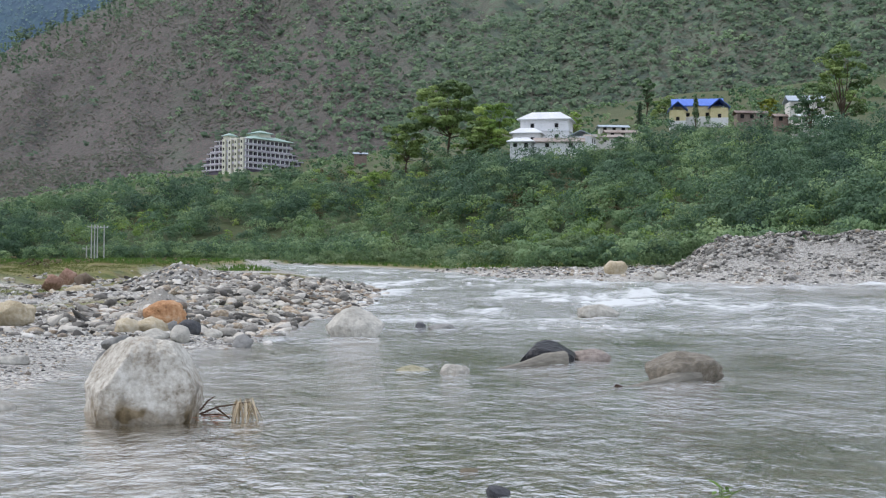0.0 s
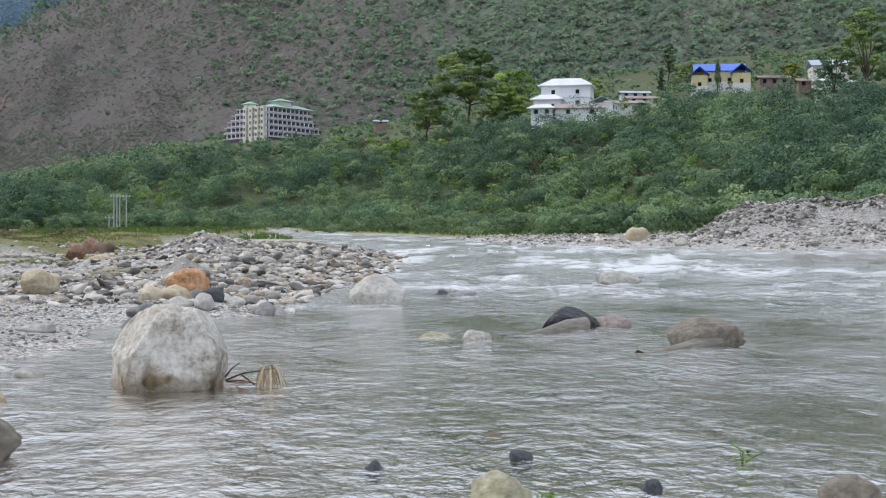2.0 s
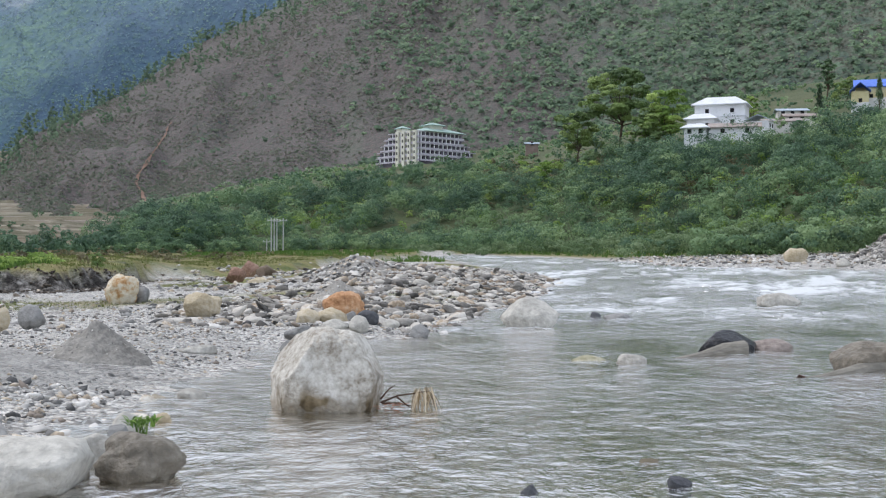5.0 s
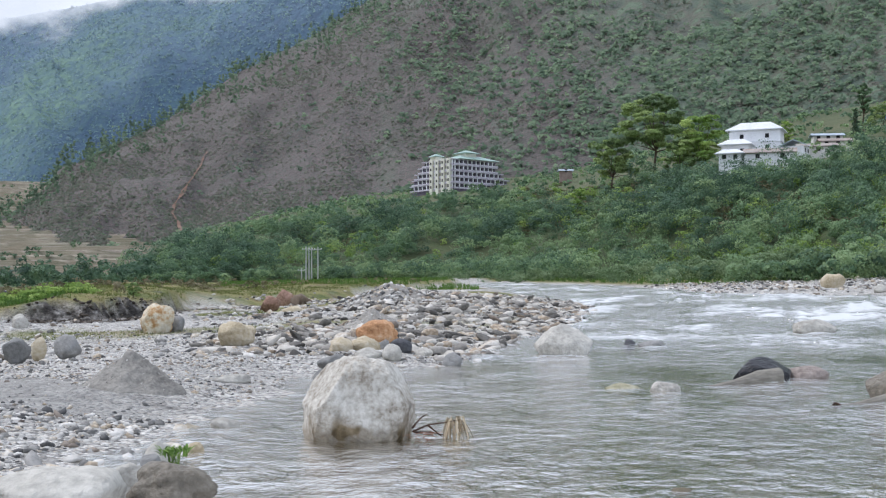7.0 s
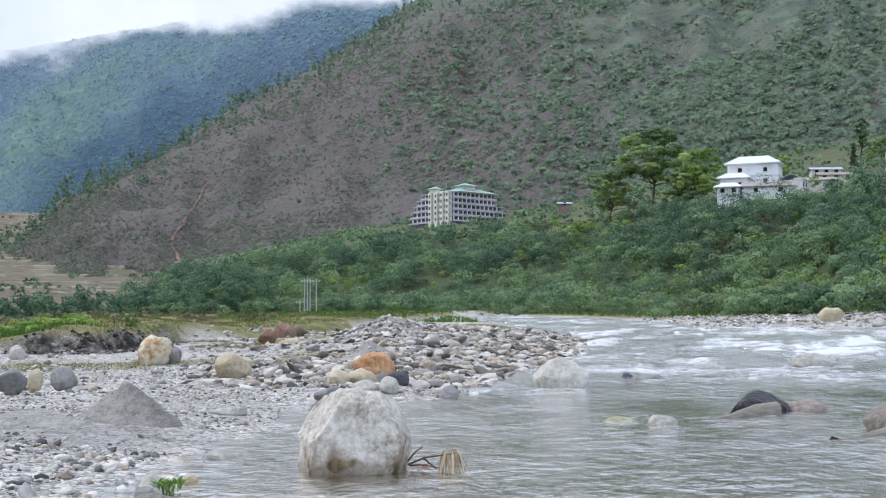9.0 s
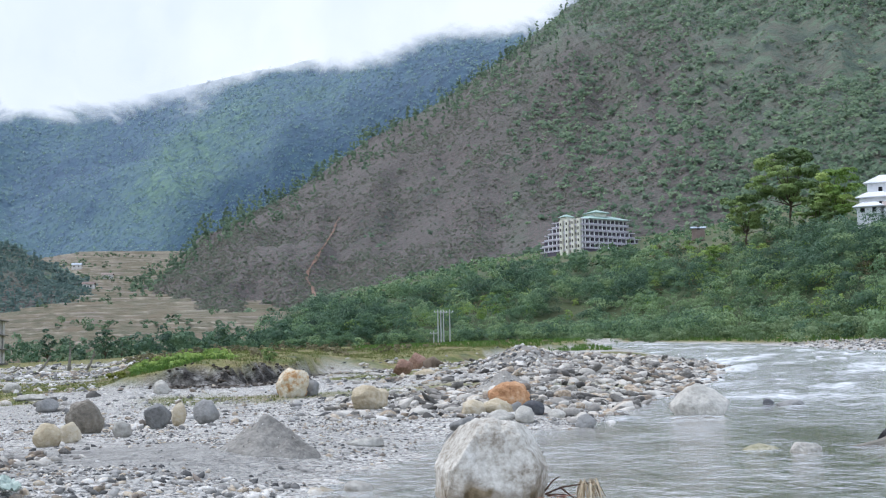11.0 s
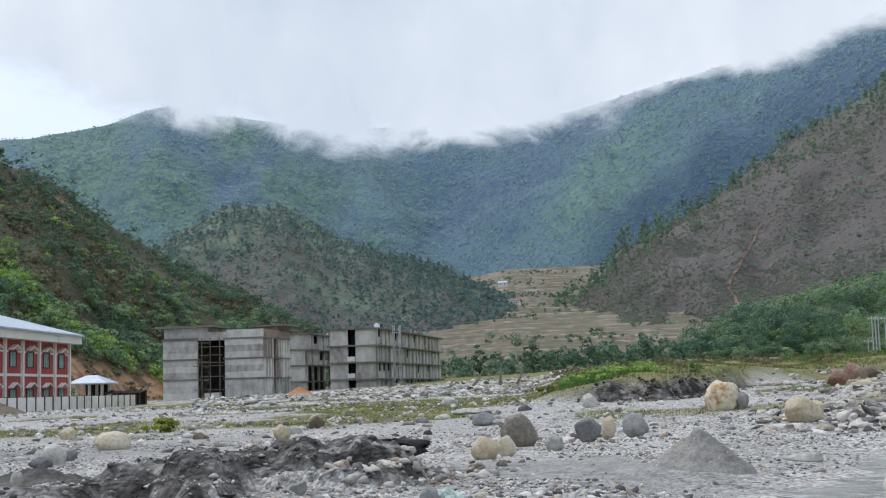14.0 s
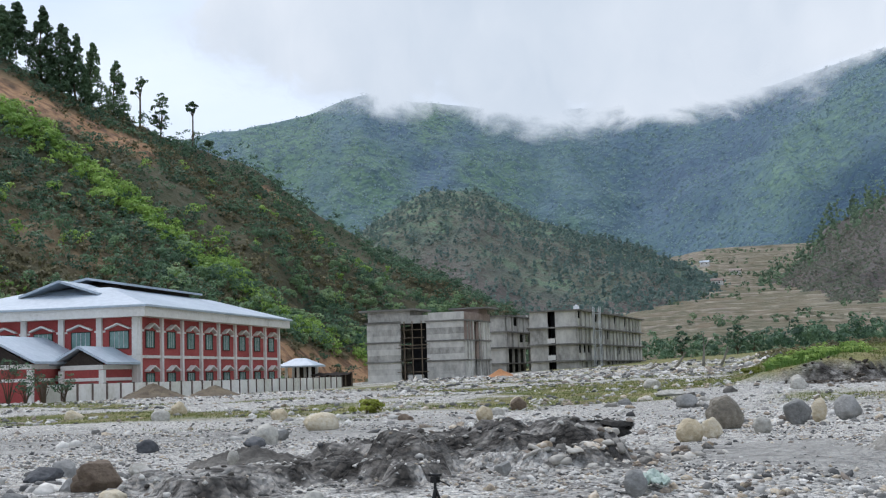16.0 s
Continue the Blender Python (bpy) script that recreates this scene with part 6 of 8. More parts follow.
def concrete_block_a():
    x, y = polar(-32.84, 204)
    t = thing("unfinished_building", "three-storey raw concrete building shell with scaffolded opening", "building", pose(x, y, 0.4, 0, 0, TURN), "unfinished concrete buildings")
    W, D, S, Z0 = 16.8, 14.0, 3.2, 0.55
    rnd = random.Random(3)
    box_part("plinth", (-W - 0.6, 0.5, -1.2, D, -1.5, Z0), M_CONCRETE, t, "rough concrete plinth")
    for k in range(3):
        z = Z0 + S * k
        # front: left wall, open stair bay, right wall; each of formwork lifts
        for j in range(3):
            a, b = z + j * (S - 0.22) / 3, z + (j + 1) * (S - 0.22) / 3 - 0.02
            o = rnd.uniform(0, 0.03)
            box_part("wall_panel", (-W, -10.9, 0 + o, 0.3, a, b), M_CONCRETE, t)
            box_part("wall_panel", (-6.4, -0.05, 0.1 + o, 0.4, a, b), M_CONCRETE, t)
        box_part("side_wall", (-0.35, 0.0, 0.4, 5.2, z, z + S - 0.22), M_CONCRETE if k < 2 else M_BRICKISH, t)
        box_part("side_wall", (-0.35, -0.05, 6.6, 9.6, z, z + S - 0.22), M_CONCRETE if k < 1 else M_BRICKISH, t)
        box_part("side_wall", (-0.35, -0.1, 10.4, D, z, z + S - 0.22), M_CONCRETE, t)
        box_part("back_wall", (-W, 0, D - 0.3, D, z, z + S - 0.22), M_CONCRETE, t)
        box_part("left_wall", (-W, -W + 0.3, 0.3, D - 0.3, z, z + S - 0.22), M_CONCRETE, t)
        box_part("floor_slab", (-W - 0.25, -10.7, -0.25, 0.6, z + S - 0.22, z + S), M_SLAB, t)
        box_part("floor_slab", (-6.6, 0.2, -0.12, D, z + S - 0.22, z + S), M_SLAB, t)
        box_part("balcony_slab", (-0.1, 1.1, 5.2, 6.9, z + S - 0.2, z + S - 0.02), M_SLAB, t)
        for c in (1.6, 3.1, 4.6, 7.8, 9.0, 11.6, 13.0):
            box_part("column", (-0.1, 0.16, c, c + 0.3, z, z + S - 0.22), M_CONCRETE, t)
        # black panel added to darken the open stair bay
        box_part("interior_wall", (-10.6, -6.7, 4.0, 4.3, z, z + S), M_SHADE_BLACK, t)
    top = Z0 + 3 * S
    box_part("parapet", (-10.9, -5.9, -0.05, 0.25, top - 0.35, top + 0.95), M_CONCRETE, t)
    box_part("parapet", (-6.0, 0.05, 0.0, 0.3, top, top + 1.25), M_CONCRETE, t)
    box_part("parapet", (-0.25, 0.05, 0.3, D, top, top + 1.2), M_BRICKISH, t)
    box_part("roof_slab", (-W, 0.0, 0.2, D, top - 0.05, top + 0.12), M_SLAB, t)
    box_part("stair_tower", (-W + 0.2, -9.2, 0.05, 6.0, top + 0.1, top + 1.75), M_CONCRETE, t)
    box_part("tower_roof", (-W - 1.1, -7.9, -0.8, 6.8, top + 1.75, top + 2.05), M_SLAB, t)
    box_part("stair_head", (-4.6, -0.3, 9.0, D - 0.2, top, top + 2.0), M_BRICKISH, t)
    box_part("stair_head_roof", (-5.4, 1.6, 8.2, D + 0.4, top + 2.0, top + 2.25), M_SLAB, t)
    for px in (-10.0, -8.6, -7.0):
        box_part("scaffold_pole", (px - 0.07, px + 0.07, -0.6, -0.46, -0.2, top), M_PLANK, t)
    for pz, x0, x1 in ((1.9, -11.2, -5.9), (4.0, -10.8, -5.8), (5.7, -11.4, -6.4), (6.2, -10.9, -6.0), (7.4, -10.6, -6.6), (8.7, -10.4, -6.4)):
        box_part("scaffold_board", (x0, x1, -0.85, -0.45, pz, pz + 0.12), M_PLANK, t)
    box_part("white_panel", (-9.7, -6.9, -0.3, -0.2, 0.75, 1.5), M_TRIM, t, "white board over the lowest opening")
    return t


def concrete_block_b(az, rng, W, D, storeys, S, label, dark=False, z0=0.3):
    x, y = polar(az, rng)
    t = thing("unfinished_building", label, "building", pose(x, y, z0, 0, 0, TURN), "unfinished concrete buildings")
    rnd = random.Random(int(rng))
    bays = max(3, int(D / 3.4))
    box_part("plinth", (-W, 0, 0, D, -2.0, 0.3), M_CONCRETE, t)
    for k in range(storeys):
        z = 0.3 + S * k
        box_part("front_wall", (-W, -W * 0.62, 0, 0.3, z, z + S - 0.25), M_CONCRETE, t)
        box_part("front_wall", (-W * 0.46, 0, 0.0, 0.3, z, z + S - 0.25), M_CONCRETE, t)
        # black panel that paints the recess as deep shade
        box_part("recess_wall", (-W * 0.62, -W * 0.46, 2.2, 2.5, z, z + S - 0.25), M_SHADE_BLACK, t)
        if k in (1, 2) and not dark:
            box_part("balcony_panel", (-W * 0.63, -W * 0.47, -0.25, -0.1, z + 0.1, z + 1.0), M_TRIM, t)
        box_part("floor_slab", (-W - 0.5, 0.6, -0.6, D + 0.3, z + S - 0.25, z + S), M_SLAB, t)
        box_part("left_wall", (-W, -W + 0.3, 0.3, D, z, z + S - 0.25), M_CONCRETE, t)
        # long black panel, so that the open bays read as unlit
        box_part("core_wall", (-2.6, -2.3, 1.0, D, z, z + S - 0.25), M_SHADE_BLACK, t)
        for b in range(bays):
            a, c = D * b / bays, D * (b + 1) / bays
            box_part("column", (-0.3, 0.12, a, a + 0.45, z, z + S - 0.25), M_CONCRETE, t)
            r = rnd.random()
            if dark and k < 2:
                continue
            if r < 0.62:
                box_part("wall_panel", (-0.35, -0.08, a + 0.45, a + (c - a) * rnd.uniform(0.7, 0.97), z, z + S - 0.25), M_CONCRETE, t)
            elif r < 0.9:
                box_part("wall_panel", (-0.6, -0.3, a + 0.45, c, z, z + rnd.uniform(0.9, 1.6)), M_CONCRETE, t)
    top = 0.3 + S * storeys
    for k in range(10 if not dark else 3):
        p = rnd.uniform(1, min(D, 40))
        box_part("column_stub", (-rnd.uniform(0.4, W - 1), 0, p, p + 0.25, top, top + 0.1 + rnd.uniform(0.2, 0.7)), M_SLAB, t) if k % 3 == 0 else box_part("column_stub", (-0.4, -0.1, p, p + 0.3, top, top + rnd.uniform(0.3, 0.9)), M_CONCRETE, t)
    return t


concrete_block_a()
concrete_block_b(-27.75, 235, 9.0, 62, 4, 3.1, "long four-storey raw concrete shell with ledges and rubble roof")
concrete_block_b(-30.9, 250, 10, 20, 4, 3.1, "four-storey concrete shell with dark open lower floors", True)


def roof_tank():
    x, y = polar(-27.75, 239)
    t = thing("water_tank", "white rounded water tank on the concrete roof", "tank", pose(x, y, 0.3 + 0.3 + 12.4))
    bm = bmesh.new()
    bmesh.ops.create_cone(bm, cap_ends=True, segments=16, radius1=0.6, radius2=0.52, depth=0.85, matrix=Matrix.Translation((0, 0, 0.42)))
    part("body", bm, M_WHITE, t)
    bm = bmesh.new()
    bmesh.ops.create_cone(bm, cap_ends=True, segments=12, radius1=0.26, radius2=0.2, depth=0.18, matrix=Matrix.Translation((0, 0, 0.93)))
    part("lid", bm, M_WHITE, t)


roof_tank()


def scaffold_tower():
    x, y = polar(-27.05, 240)
    t = thing("scaffold_tower", "thin weathered scaffold hoist tower beside the shell", "scaffold", pose(x, y, 0.4, 0, 0, TURN))
    for a, b in ((0, 0), (1.2, 0), (0, 1.2), (1.2, 1.2)):
        box_part("upright", (a, a + 0.14, b, b + 0.14, -0.3, 13.2), M_METAL_POLE, t)
    for k in range(8):
        z = 0.6 + 1.6 * k
        box_part("rung", (0, 1.34, 0.02, 0.12, z, z + 0.1), M_METAL_POLE, t)
        box_part("rung", (0, 1.34, 1.22, 1.32, z, z + 0.1), M_METAL_POLE, t)


scaffold_tower()


def arch_hood(bm, cx, w, z, out, face):
    """A small gabled hood over a window, on the front (y) or the side (x) face."""
    if face == "y":
        gable_roof(bm, cx - w / 2, cx + w / 2, -out, 0.05, z, 0.5, 0.16, "y")
    else:
        gable_roof(bm, -0.05, out, cx - w / 2, cx + w / 2, z, 0.5, 0.16, "x")


def window(t, face, c, z, w, h):
    """A framed window with a pane, bars and a pale hood."""
    g = 0.07
    dims = (lambda a, b, lo, hi, o0, o1: (a, b, -o1, -o0, lo, hi)) if face == "y" else (lambda a, b, lo, hi, o0, o1: (o0, o1, a, b, lo, hi))
    wdw = box_part("window", dims(c - w / 2, c + w / 2, z, z + h, -0.02, 0.03), M_PANE, t, "green-tinted barred window")
    bm = bmesh.new()
    for a, b, lo, hi in ((c - w / 2 - g, c - w / 2, z - g, z + h + g), (c + w / 2, c + w / 2 + g, z - g, z + h + g), (c - w / 2, c + w / 2, z - g, z), (c - w / 2, c + w / 2, z + h, z + h + g)):
        bx(bm, *dims(a, b, lo, hi, 0.0, 0.09))
    part("frame", bm, M_DARKWOOD, wdw)
    for k in range(1, 4):
        q = c - w / 2 + w * k / 4
        box_part("bar", dims(q - 0.03, q + 0.03, z, z + h, 0.035, 0.07), M_METAL_POLE, wdw)
    bm = bmesh.new()
    arch_hood(bm, c, w * 1.3, z + h + 0.18, 0.6, face)
    part("hood", bm, M_TRIM, t, "stained white arched window hood")


def hall():
    x, y = polar(-47.2, 131.5)
    t = thing("hall", "large two-storey red hall with white posts and pale tin roof", "building", pose(x, y, 0.3, 0, 0, HALL_TURN))
    L, D, H1, H2 = 21.0, 41.0, 4.2, 8.2
    box_part("plinth", (-L - 0.2, 0.2, -0.2, D + 0.2, -1.5, 0.35), M_CONCRETE, t)
    for z0, z1 in ((0.35, H1 - 0.15), (H1 + 0.15, H2)):
        box_part("side_wall", (-0.35, 0.0, 0.0, D, z0, z1), M_REDWALL, t)
        box_part("front_wall", (-L, -0.35, 0.0, 0.35, z0, z1), M_REDWALL, t)
        box_part("back_wall", (-L, -0.35, D - 0.35, D, z0, z1), M_REDWALL, t)
        box_part("far_wall", (-L, -L + 0.35, 0.35, D - 0.35, z0, z1), M_REDWALL, t)
    box_part("string_course", (-0.3, 0.12, 0.0, D, H1 - 0.15, H1 + 0.15), M_TRIM, t, "white string course")
    box_part("string_course", (-L, -0.3, -0.12, 0.3, H1 - 0.15, H1 + 0.15), M_TRIM, t)
    bays = 8
    for k in range(bays + 1):
        c = D * k / bays
        box_part("post", (0.0, 0.3, c - 0.22, c + 0.22, -0.3, H2 - 0.002), M_TRIM, t, "white corner post" if k == 0 else "")
        if k < bays:
            m = c + D / bays / 2
            window(t, "x", m, 5.15, 1.9, 1.65)
            window(t, "x", m, 1.0, 1.9, 1.5)
            box_part("lintel_band", (0.0, 0.1, c + 0.22, m - 1.45, 6.75, 6.95), M_TRIM, t)
            box_part("lintel_band", (0.0, 0.1, m + 1.45, c + D / bays - 0.22, 6.75, 6.95), M_TRIM, t)
    fb = 5
    for k in range(fb + 1):
        c = -L * k / fb
        box_part("post", (c - 0.3 if k else -0.6, c + 0.3 if k else 0.0, -0.3, 0.0, -0.3, H2 - 0.002), M_TRIM, t)
        if k < fb:
            m = c - L / fb / 2
            window(t, "y", m, 5.1, 2.0, 1.7)
            box_part("lintel_band", (m + 1.5, c - 0.3, -0.1, 0.0, 6.75, 6.95), M_TRIM, t)
            box_part("lintel_band", (c - L / fb + 0.3, m - 1.5, -0.1, 0.0, 6.75, 6.95), M_TRIM, t)
    box_part("fascia", (-L - 1.3, 1.3, -1.3, D + 1.3, H2, H2 + 0.95), M_TRIM, t, "stained white deep eaves fascia")
    bm = bmesh.new()
    hip_roof(bm, -L - 1.6, 1.6, -1.6, D + 1.6, H2 + 0.95, 2.7, 8.0)
    part("roof", bm, M_TIN, t, "pale blue-grey tin hipped roof")
    box_part("clerestory", (-L / 2 - 3.4, -L / 2 + 3.4, 10.5, D - 12, H2 + 2.2, H2 + 4.2), M_DARKWOOD, t, "dark louvred clerestory under the upper roof")
    bm = bmesh.new()
    gable_roof(bm, -L / 2 - 4.6, -L / 2 + 4.6, 9.2, D - 10.8, H2 + 4.0, 0.8, 0.25, "y")
    part("upper_roof", bm, M_TIN, t)
    bm = bmesh.new()
    gable_roof(bm, -L / 2 - 4.6, -L / 2 + 4.6, 3.0, 9.8, H2 + 2.6, 1.5, 0.25, "y")
    part("gable_roof", bm, M_TIN, t)
    box_part("gable_wall", (-L / 2 - 3.6, -L / 2 + 3.6, 3.6, 9.6, H2 + 1.3, H2 + 2.8), M_DARKWOOD, t)
    return t


def hall_wing(lx0, lx1, ly0, ly1, h, rise, along, label):
    """A low gabled red wing before the hall, in the hall's own directions."""
    x, y = polar(-47.2, 131.5)
    t = thing("porch_wing", label, "building", pose(x, y, 0.3, 0, 0, HALL_TURN), "low wings of the hall")
    box_part("wall", (lx0, lx1, ly0, ly1, -0.6, h), M_REDWALL, t)
    box_part("band", (lx0 - 0.08, lx1 + 0.08, ly0 - 0.08, ly1 - 0.1, h * 0.55, h * 0.55 + 0.3), M_TRIM, t)
    box_part("eaves_band", (lx0 - 0.12, lx1 + 0.12, ly0 - 0.12, ly1 - 0.1, h - 0.45, h - 0.002), M_TRIM, t)
    for cx in (lx0 - 0.25, lx1 - 0.25):
        box_part("post", (cx, cx + 0.5, ly0 - 0.3, ly0 + 0.2, -0.6, h - 0.5), M_TRIM, t, "white porch post")
    bm = bmesh.new()
    o = 0.9
    gable_roof(bm, lx0 - o, lx1 + o, ly0 - o, ly1 + 0.2, h, rise, 0.25, along)
    part("roof", bm, M_TIN, t)
    bm = bmesh.new()
    if along == "y":
        a, b, c = [bm.verts.new(p) for p in ((lx0, ly0 - 0.05, h - 0.02), (lx1, ly0 - 0.05, h - 0.02), ((lx0 + lx1) / 2, ly0 - 0.05, h + rise * 0.9))]
        d, e, f = [bm.verts.new(p) for p in ((lx0, ly0 + 0.2, h - 0.02), (lx1, ly0 + 0.2, h - 0.02), ((lx0 + lx1) / 2, ly0 + 0.2, h + rise * 0.9))]
        for q in ((a, b, c), (d, f, e), (a, d, e, b), (b, e, f, c), (c, f, d, a)):
            bm.faces.new(q)
        part("gable", bm, M_DARKWOOD, t)
    return t


hall()
hall_wing(-4.8, -0.6, -6.5, -0.4, 3.4, 1.6, "y", "small gabled red porch with pale tin roof")
hall_wing(-14.5, -5.8, -10.5, -0.4, 3.6, 2.6, "y", "gabled red entrance wing with pale tin roof")
hall_wing(-21.0, -15.2, -12.0, -0.4, 3.2, 1.8, "y", "low gabled red wing beside the entrance")


def hall_shed():
    x, y = polar(-40.3, 186)
    t = thing("outbuilding", "open-sided dark shed with a pale blue tin roof", "shed", pose(x, y, 0.3, 0, 0, HALL_TURN))
    for a in (-2.0, -0.2, 1.6):
        for b in (0.0, 3.2):
            box_part("post", (a, a + 0.35, b, b + 0.35, -0.6, 3.2), M_TRIM, t)
    box_part("rear_wall", (-2, 1.9, 3.5, 3.7, -0.6, 3.2), M_DARKWOOD, t)
    bm = bmesh.new()
    hip_roof(bm, -3.0, 2.8, -1, 4.4, 3.2, 1.3, 2.2)
    part("roof", bm, M_TIN, t)


hall_shed()


def lean_to():
    """A low dark shelter of sheets on poles at the end of the boundary wall."""
    x, y = polar(-38.9, 184)
    t = thing("lean_to", "low dark tarpaulin lean-to on poles behind the wall", "shelter", pose(x, y, 0.3, 0, 0, HALL_TURN))
    for a in (-2.4, 0.0, 2.4):
        for b, h in ((0.0, 1.9), (3.0, 2.3)):
            box_part("pole", (a - 0.06, a + 0.06, b - 0.06, b + 0.06, -0.8, h), M_PLANK, t)
    bm = bmesh.new()
    n = 14
    rows = [[bm.verts.new((-2.8 + 5.6 * i / n, -0.4 + 3.8 * j / 6, 1.92 + 0.42 * j / 6 - 0.12 * math.sin(math.pi * ((i / n * 2) % 1)) + 0.05 * math.sin(i * 2.1 + j))) for j in range(7)] for i in range(n + 1)]
    for i in range(n):
        for j in range(6):
            bm.faces.new((rows[i][j], rows[i + 1][j], rows[i + 1][j + 1], rows[i][j + 1]))
    bmesh.ops.solidify(bm, geom=bm.faces[:], thickness=0.06)
    part("sheet", bm, M_DARKWOOD, t, "sagging dark sheet roof")
    box_part("back_panel", (-2.5, 2.5, 3.1, 3.2, -0.8, 2.2), M_DARKWOOD, t)


lean_to()


def boundary_wall():
    x, y = polar(-47.2, 131.5)
    t = thing("boundary_wall", "stained white panel wall with brown posts before the hall", "wall", pose(x, y, 0, 0, 0, HALL_TURN))
    y0, y1, n = -25.0, 57.0, 31
    for k in range(n + 1):
        c = y0 + (y1 - y0) * k / n
        wx, wy = x + 3.7 * math.cos(radians(HALL_TURN)) - c * math.sin(radians(HALL_TURN)), y + 3.7 * math.sin(radians(HALL_TURN)) + c * math.cos(radians(HALL_TURN))
        g = gz(wx, wy)
        box_part("post", (3.55, 3.95, c - 0.1, c + 0.1, g - 0.4, 1.98), M_POST, t)
        if k < n:
            box_part("panel", (3.65, 3.85, c + 0.1, c + (y1 - y0) / n - 0.1, g - 0.4, 1.9), M_WALLWHITE, t)


boundary_wall()


# ---- the hotel above the bluff ----
def hotel():
    D0 = 560
    x, y = polar(0.5, D0)
    base = EYE_Z + D0 * math.tan(radians(5.1))
    t = thing("hotel", "tiered hotel with lilac balconies, cream bays and green roofs", "building", pose(x, y, base, 0, 0, 40))
    S = 2.66
    for k in range(5):
        z = S * k
        w = (33.5, 33.5, 30.0, 26.5, 26.5)[k]
        far = (31, 29.5, 27.5, 25, 22)[k]
        box_part("storey_wall", (0.9, w - 0.6, 1.1, far - 0.5, z - (8 if k == 0 else 0), z + S - 0.3), M_HOTEL_SHADED_WALL, t)
        box_part("balcony_slab", (-0.3, w, -0.2, far, z + S - 0.3, z + S), M_LILAC, t)
        box_part("balcony_rail", (0.0, w - 0.1, -0.25, -0.1, z + 0.05, z + 0.75), M_LILAC, t, "lilac balcony front")
        box_part("balcony_rail", (-0.45, -0.3, 0.0, far - 0.2, z + 0.05, z + 0.75), M_LILAC, t)
        nb = int(w / 2.6)
        for b in range(nb):
            c = 0.9 + b * (w - 1.6) / nb
            wd = box_part("window", (c + 0.5, c + 1.7, 0.98, 1.12, z + 0.6, z + 2.0), M_SHADE_BLACK, t)
            box_part("sill", (c + 0.45, c + 1.75, 0.88, 0.98, z + 0.5, z + 0.58), M_WHITE, wd)
            box_part("column", (c - 0.2, c + 0.2, -0.05, 0.35, z, z + S - 0.302), M_WHITE, t)
        for b in range(int(far / 3.0)):
            c = 0.8 + b * 3.0
            if c + 2.4 > far:
                break
            box_part("window", (0.8, 0.92, c + 0.6, c + 2.3, z + 0.5, z + 2.1), M_SHADE_BLACK, t)
            box_part("column", (-0.3, 0.1, c - 0.2, c + 0.2, z, z + S - 0.302), M_WHITE, t)
    for c in (1.6, 5.6, 9.6, 13.6):
        bay = box_part("cream_bay", (-1.1, 0.9, c, c + 2.0, -3.0, 5 * S + 0.4), M_CREAM, t, "tall cream bay")
        for k in range(5):
            box_part("bay_window", (-1.16, -1.08, c + 0.6, c + 1.4, S * k + 0.7, S * k + 1.9), M_SHADE_BLACK, bay)
    top = 5 * S
    bm = bmesh.new()
    hip_roof(bm, 2.5, 26.9, -1.0, 14.5, top, 2.3, 6.0)
    part("roof", bm, M_GREEN_ROOF, t, "green tin hipped roof")
    lantern = box_part("lantern", (10.0, 16.5, 3.5, 9.5, top + 1.0, top + 3.4), M_CREAM, t, "cream lantern box")
    bm = bmesh.new()
    hip_roof(bm, 8.8, 17.7, 2.3, 10.7, top + 3.4, 1.6, 4.0)
    part("lantern_roof", bm, M_GREEN_ROOF, lantern, "flared green roof")
    turret = box_part("turret", (0.2, 3.8, 12.5, 16.5, top + 0.02, top + 1.9), M_CREAM, t, "cream corner turret")
    bm = bmesh.new()
    hip_roof(bm, -0.6, 4.6, 11.7, 17.3, top + 1.9, 1.4, 2.4)
    part("turret_roof", bm, M_GREEN_ROOF, turret)
    return t


hotel()


# ---- houses on the shelf ----
def house(name, label, az, d, z, turn, w, dep, h, rise, wall, roof, storeys=1, kind="hip", group="houses on the shelf", windows=3, category="house"):
    x, y = polar(az, d)
    t = thing(name, label, category, pose(x, y, z, 0, 0, turn), group)
    box_part("wall", (-w / 2, w / 2, -dep / 2, dep / 2, -3.0, h), wall, t)
    bm = bmesh.new()
    if kind == "hip":
        hip_roof(bm, -w / 2 - 0.9, w / 2 + 0.9, -dep / 2 - 0.9, dep / 2 + 0.9, h, rise, min(w, dep) * 0.4)
    else:
        gable_roof(bm, -w / 2 - 0.6, w / 2 + 0.6, -dep / 2 - 0.6, dep / 2 + 0.6, h, rise, 0.2, kind)
    part("roof", bm, roof, t)
    if wall is M_YELLOW:
        box_part("lower_storey", (-w / 2 - 0.05, w / 2 + 0.05, -dep / 2 - 0.05, dep / 2 + 0.05, -3.2, 0.9), M_WHITE, t, "white lower storey")
    for s in range(storeys):
        zz = h * s / storeys + 0.9
        for k in range(windows):
            c = -w / 2 + w * (k + 0.5) / windows
            wd = box_part("window", (c - 0.5, c + 0.5, -dep / 2 - 0.04, -dep / 2 + 0.05, zz, zz + 1.1), M_SHADE_BLACK, t)
            box_part("frame", (c - 0.6, c + 0.6, -dep / 2 - 0.1, -dep / 2 - 0.05, zz - 0.12, zz - 0.02), wall, wd)
        if s:
            box_part("ledge", (-w / 2 - 0.35, w / 2 + 0.35, -dep / 2 - 0.35, dep / 2 + 0.35, h * s / storeys - 0.12, h * s / storeys + 0.12), roof, t)
    return t


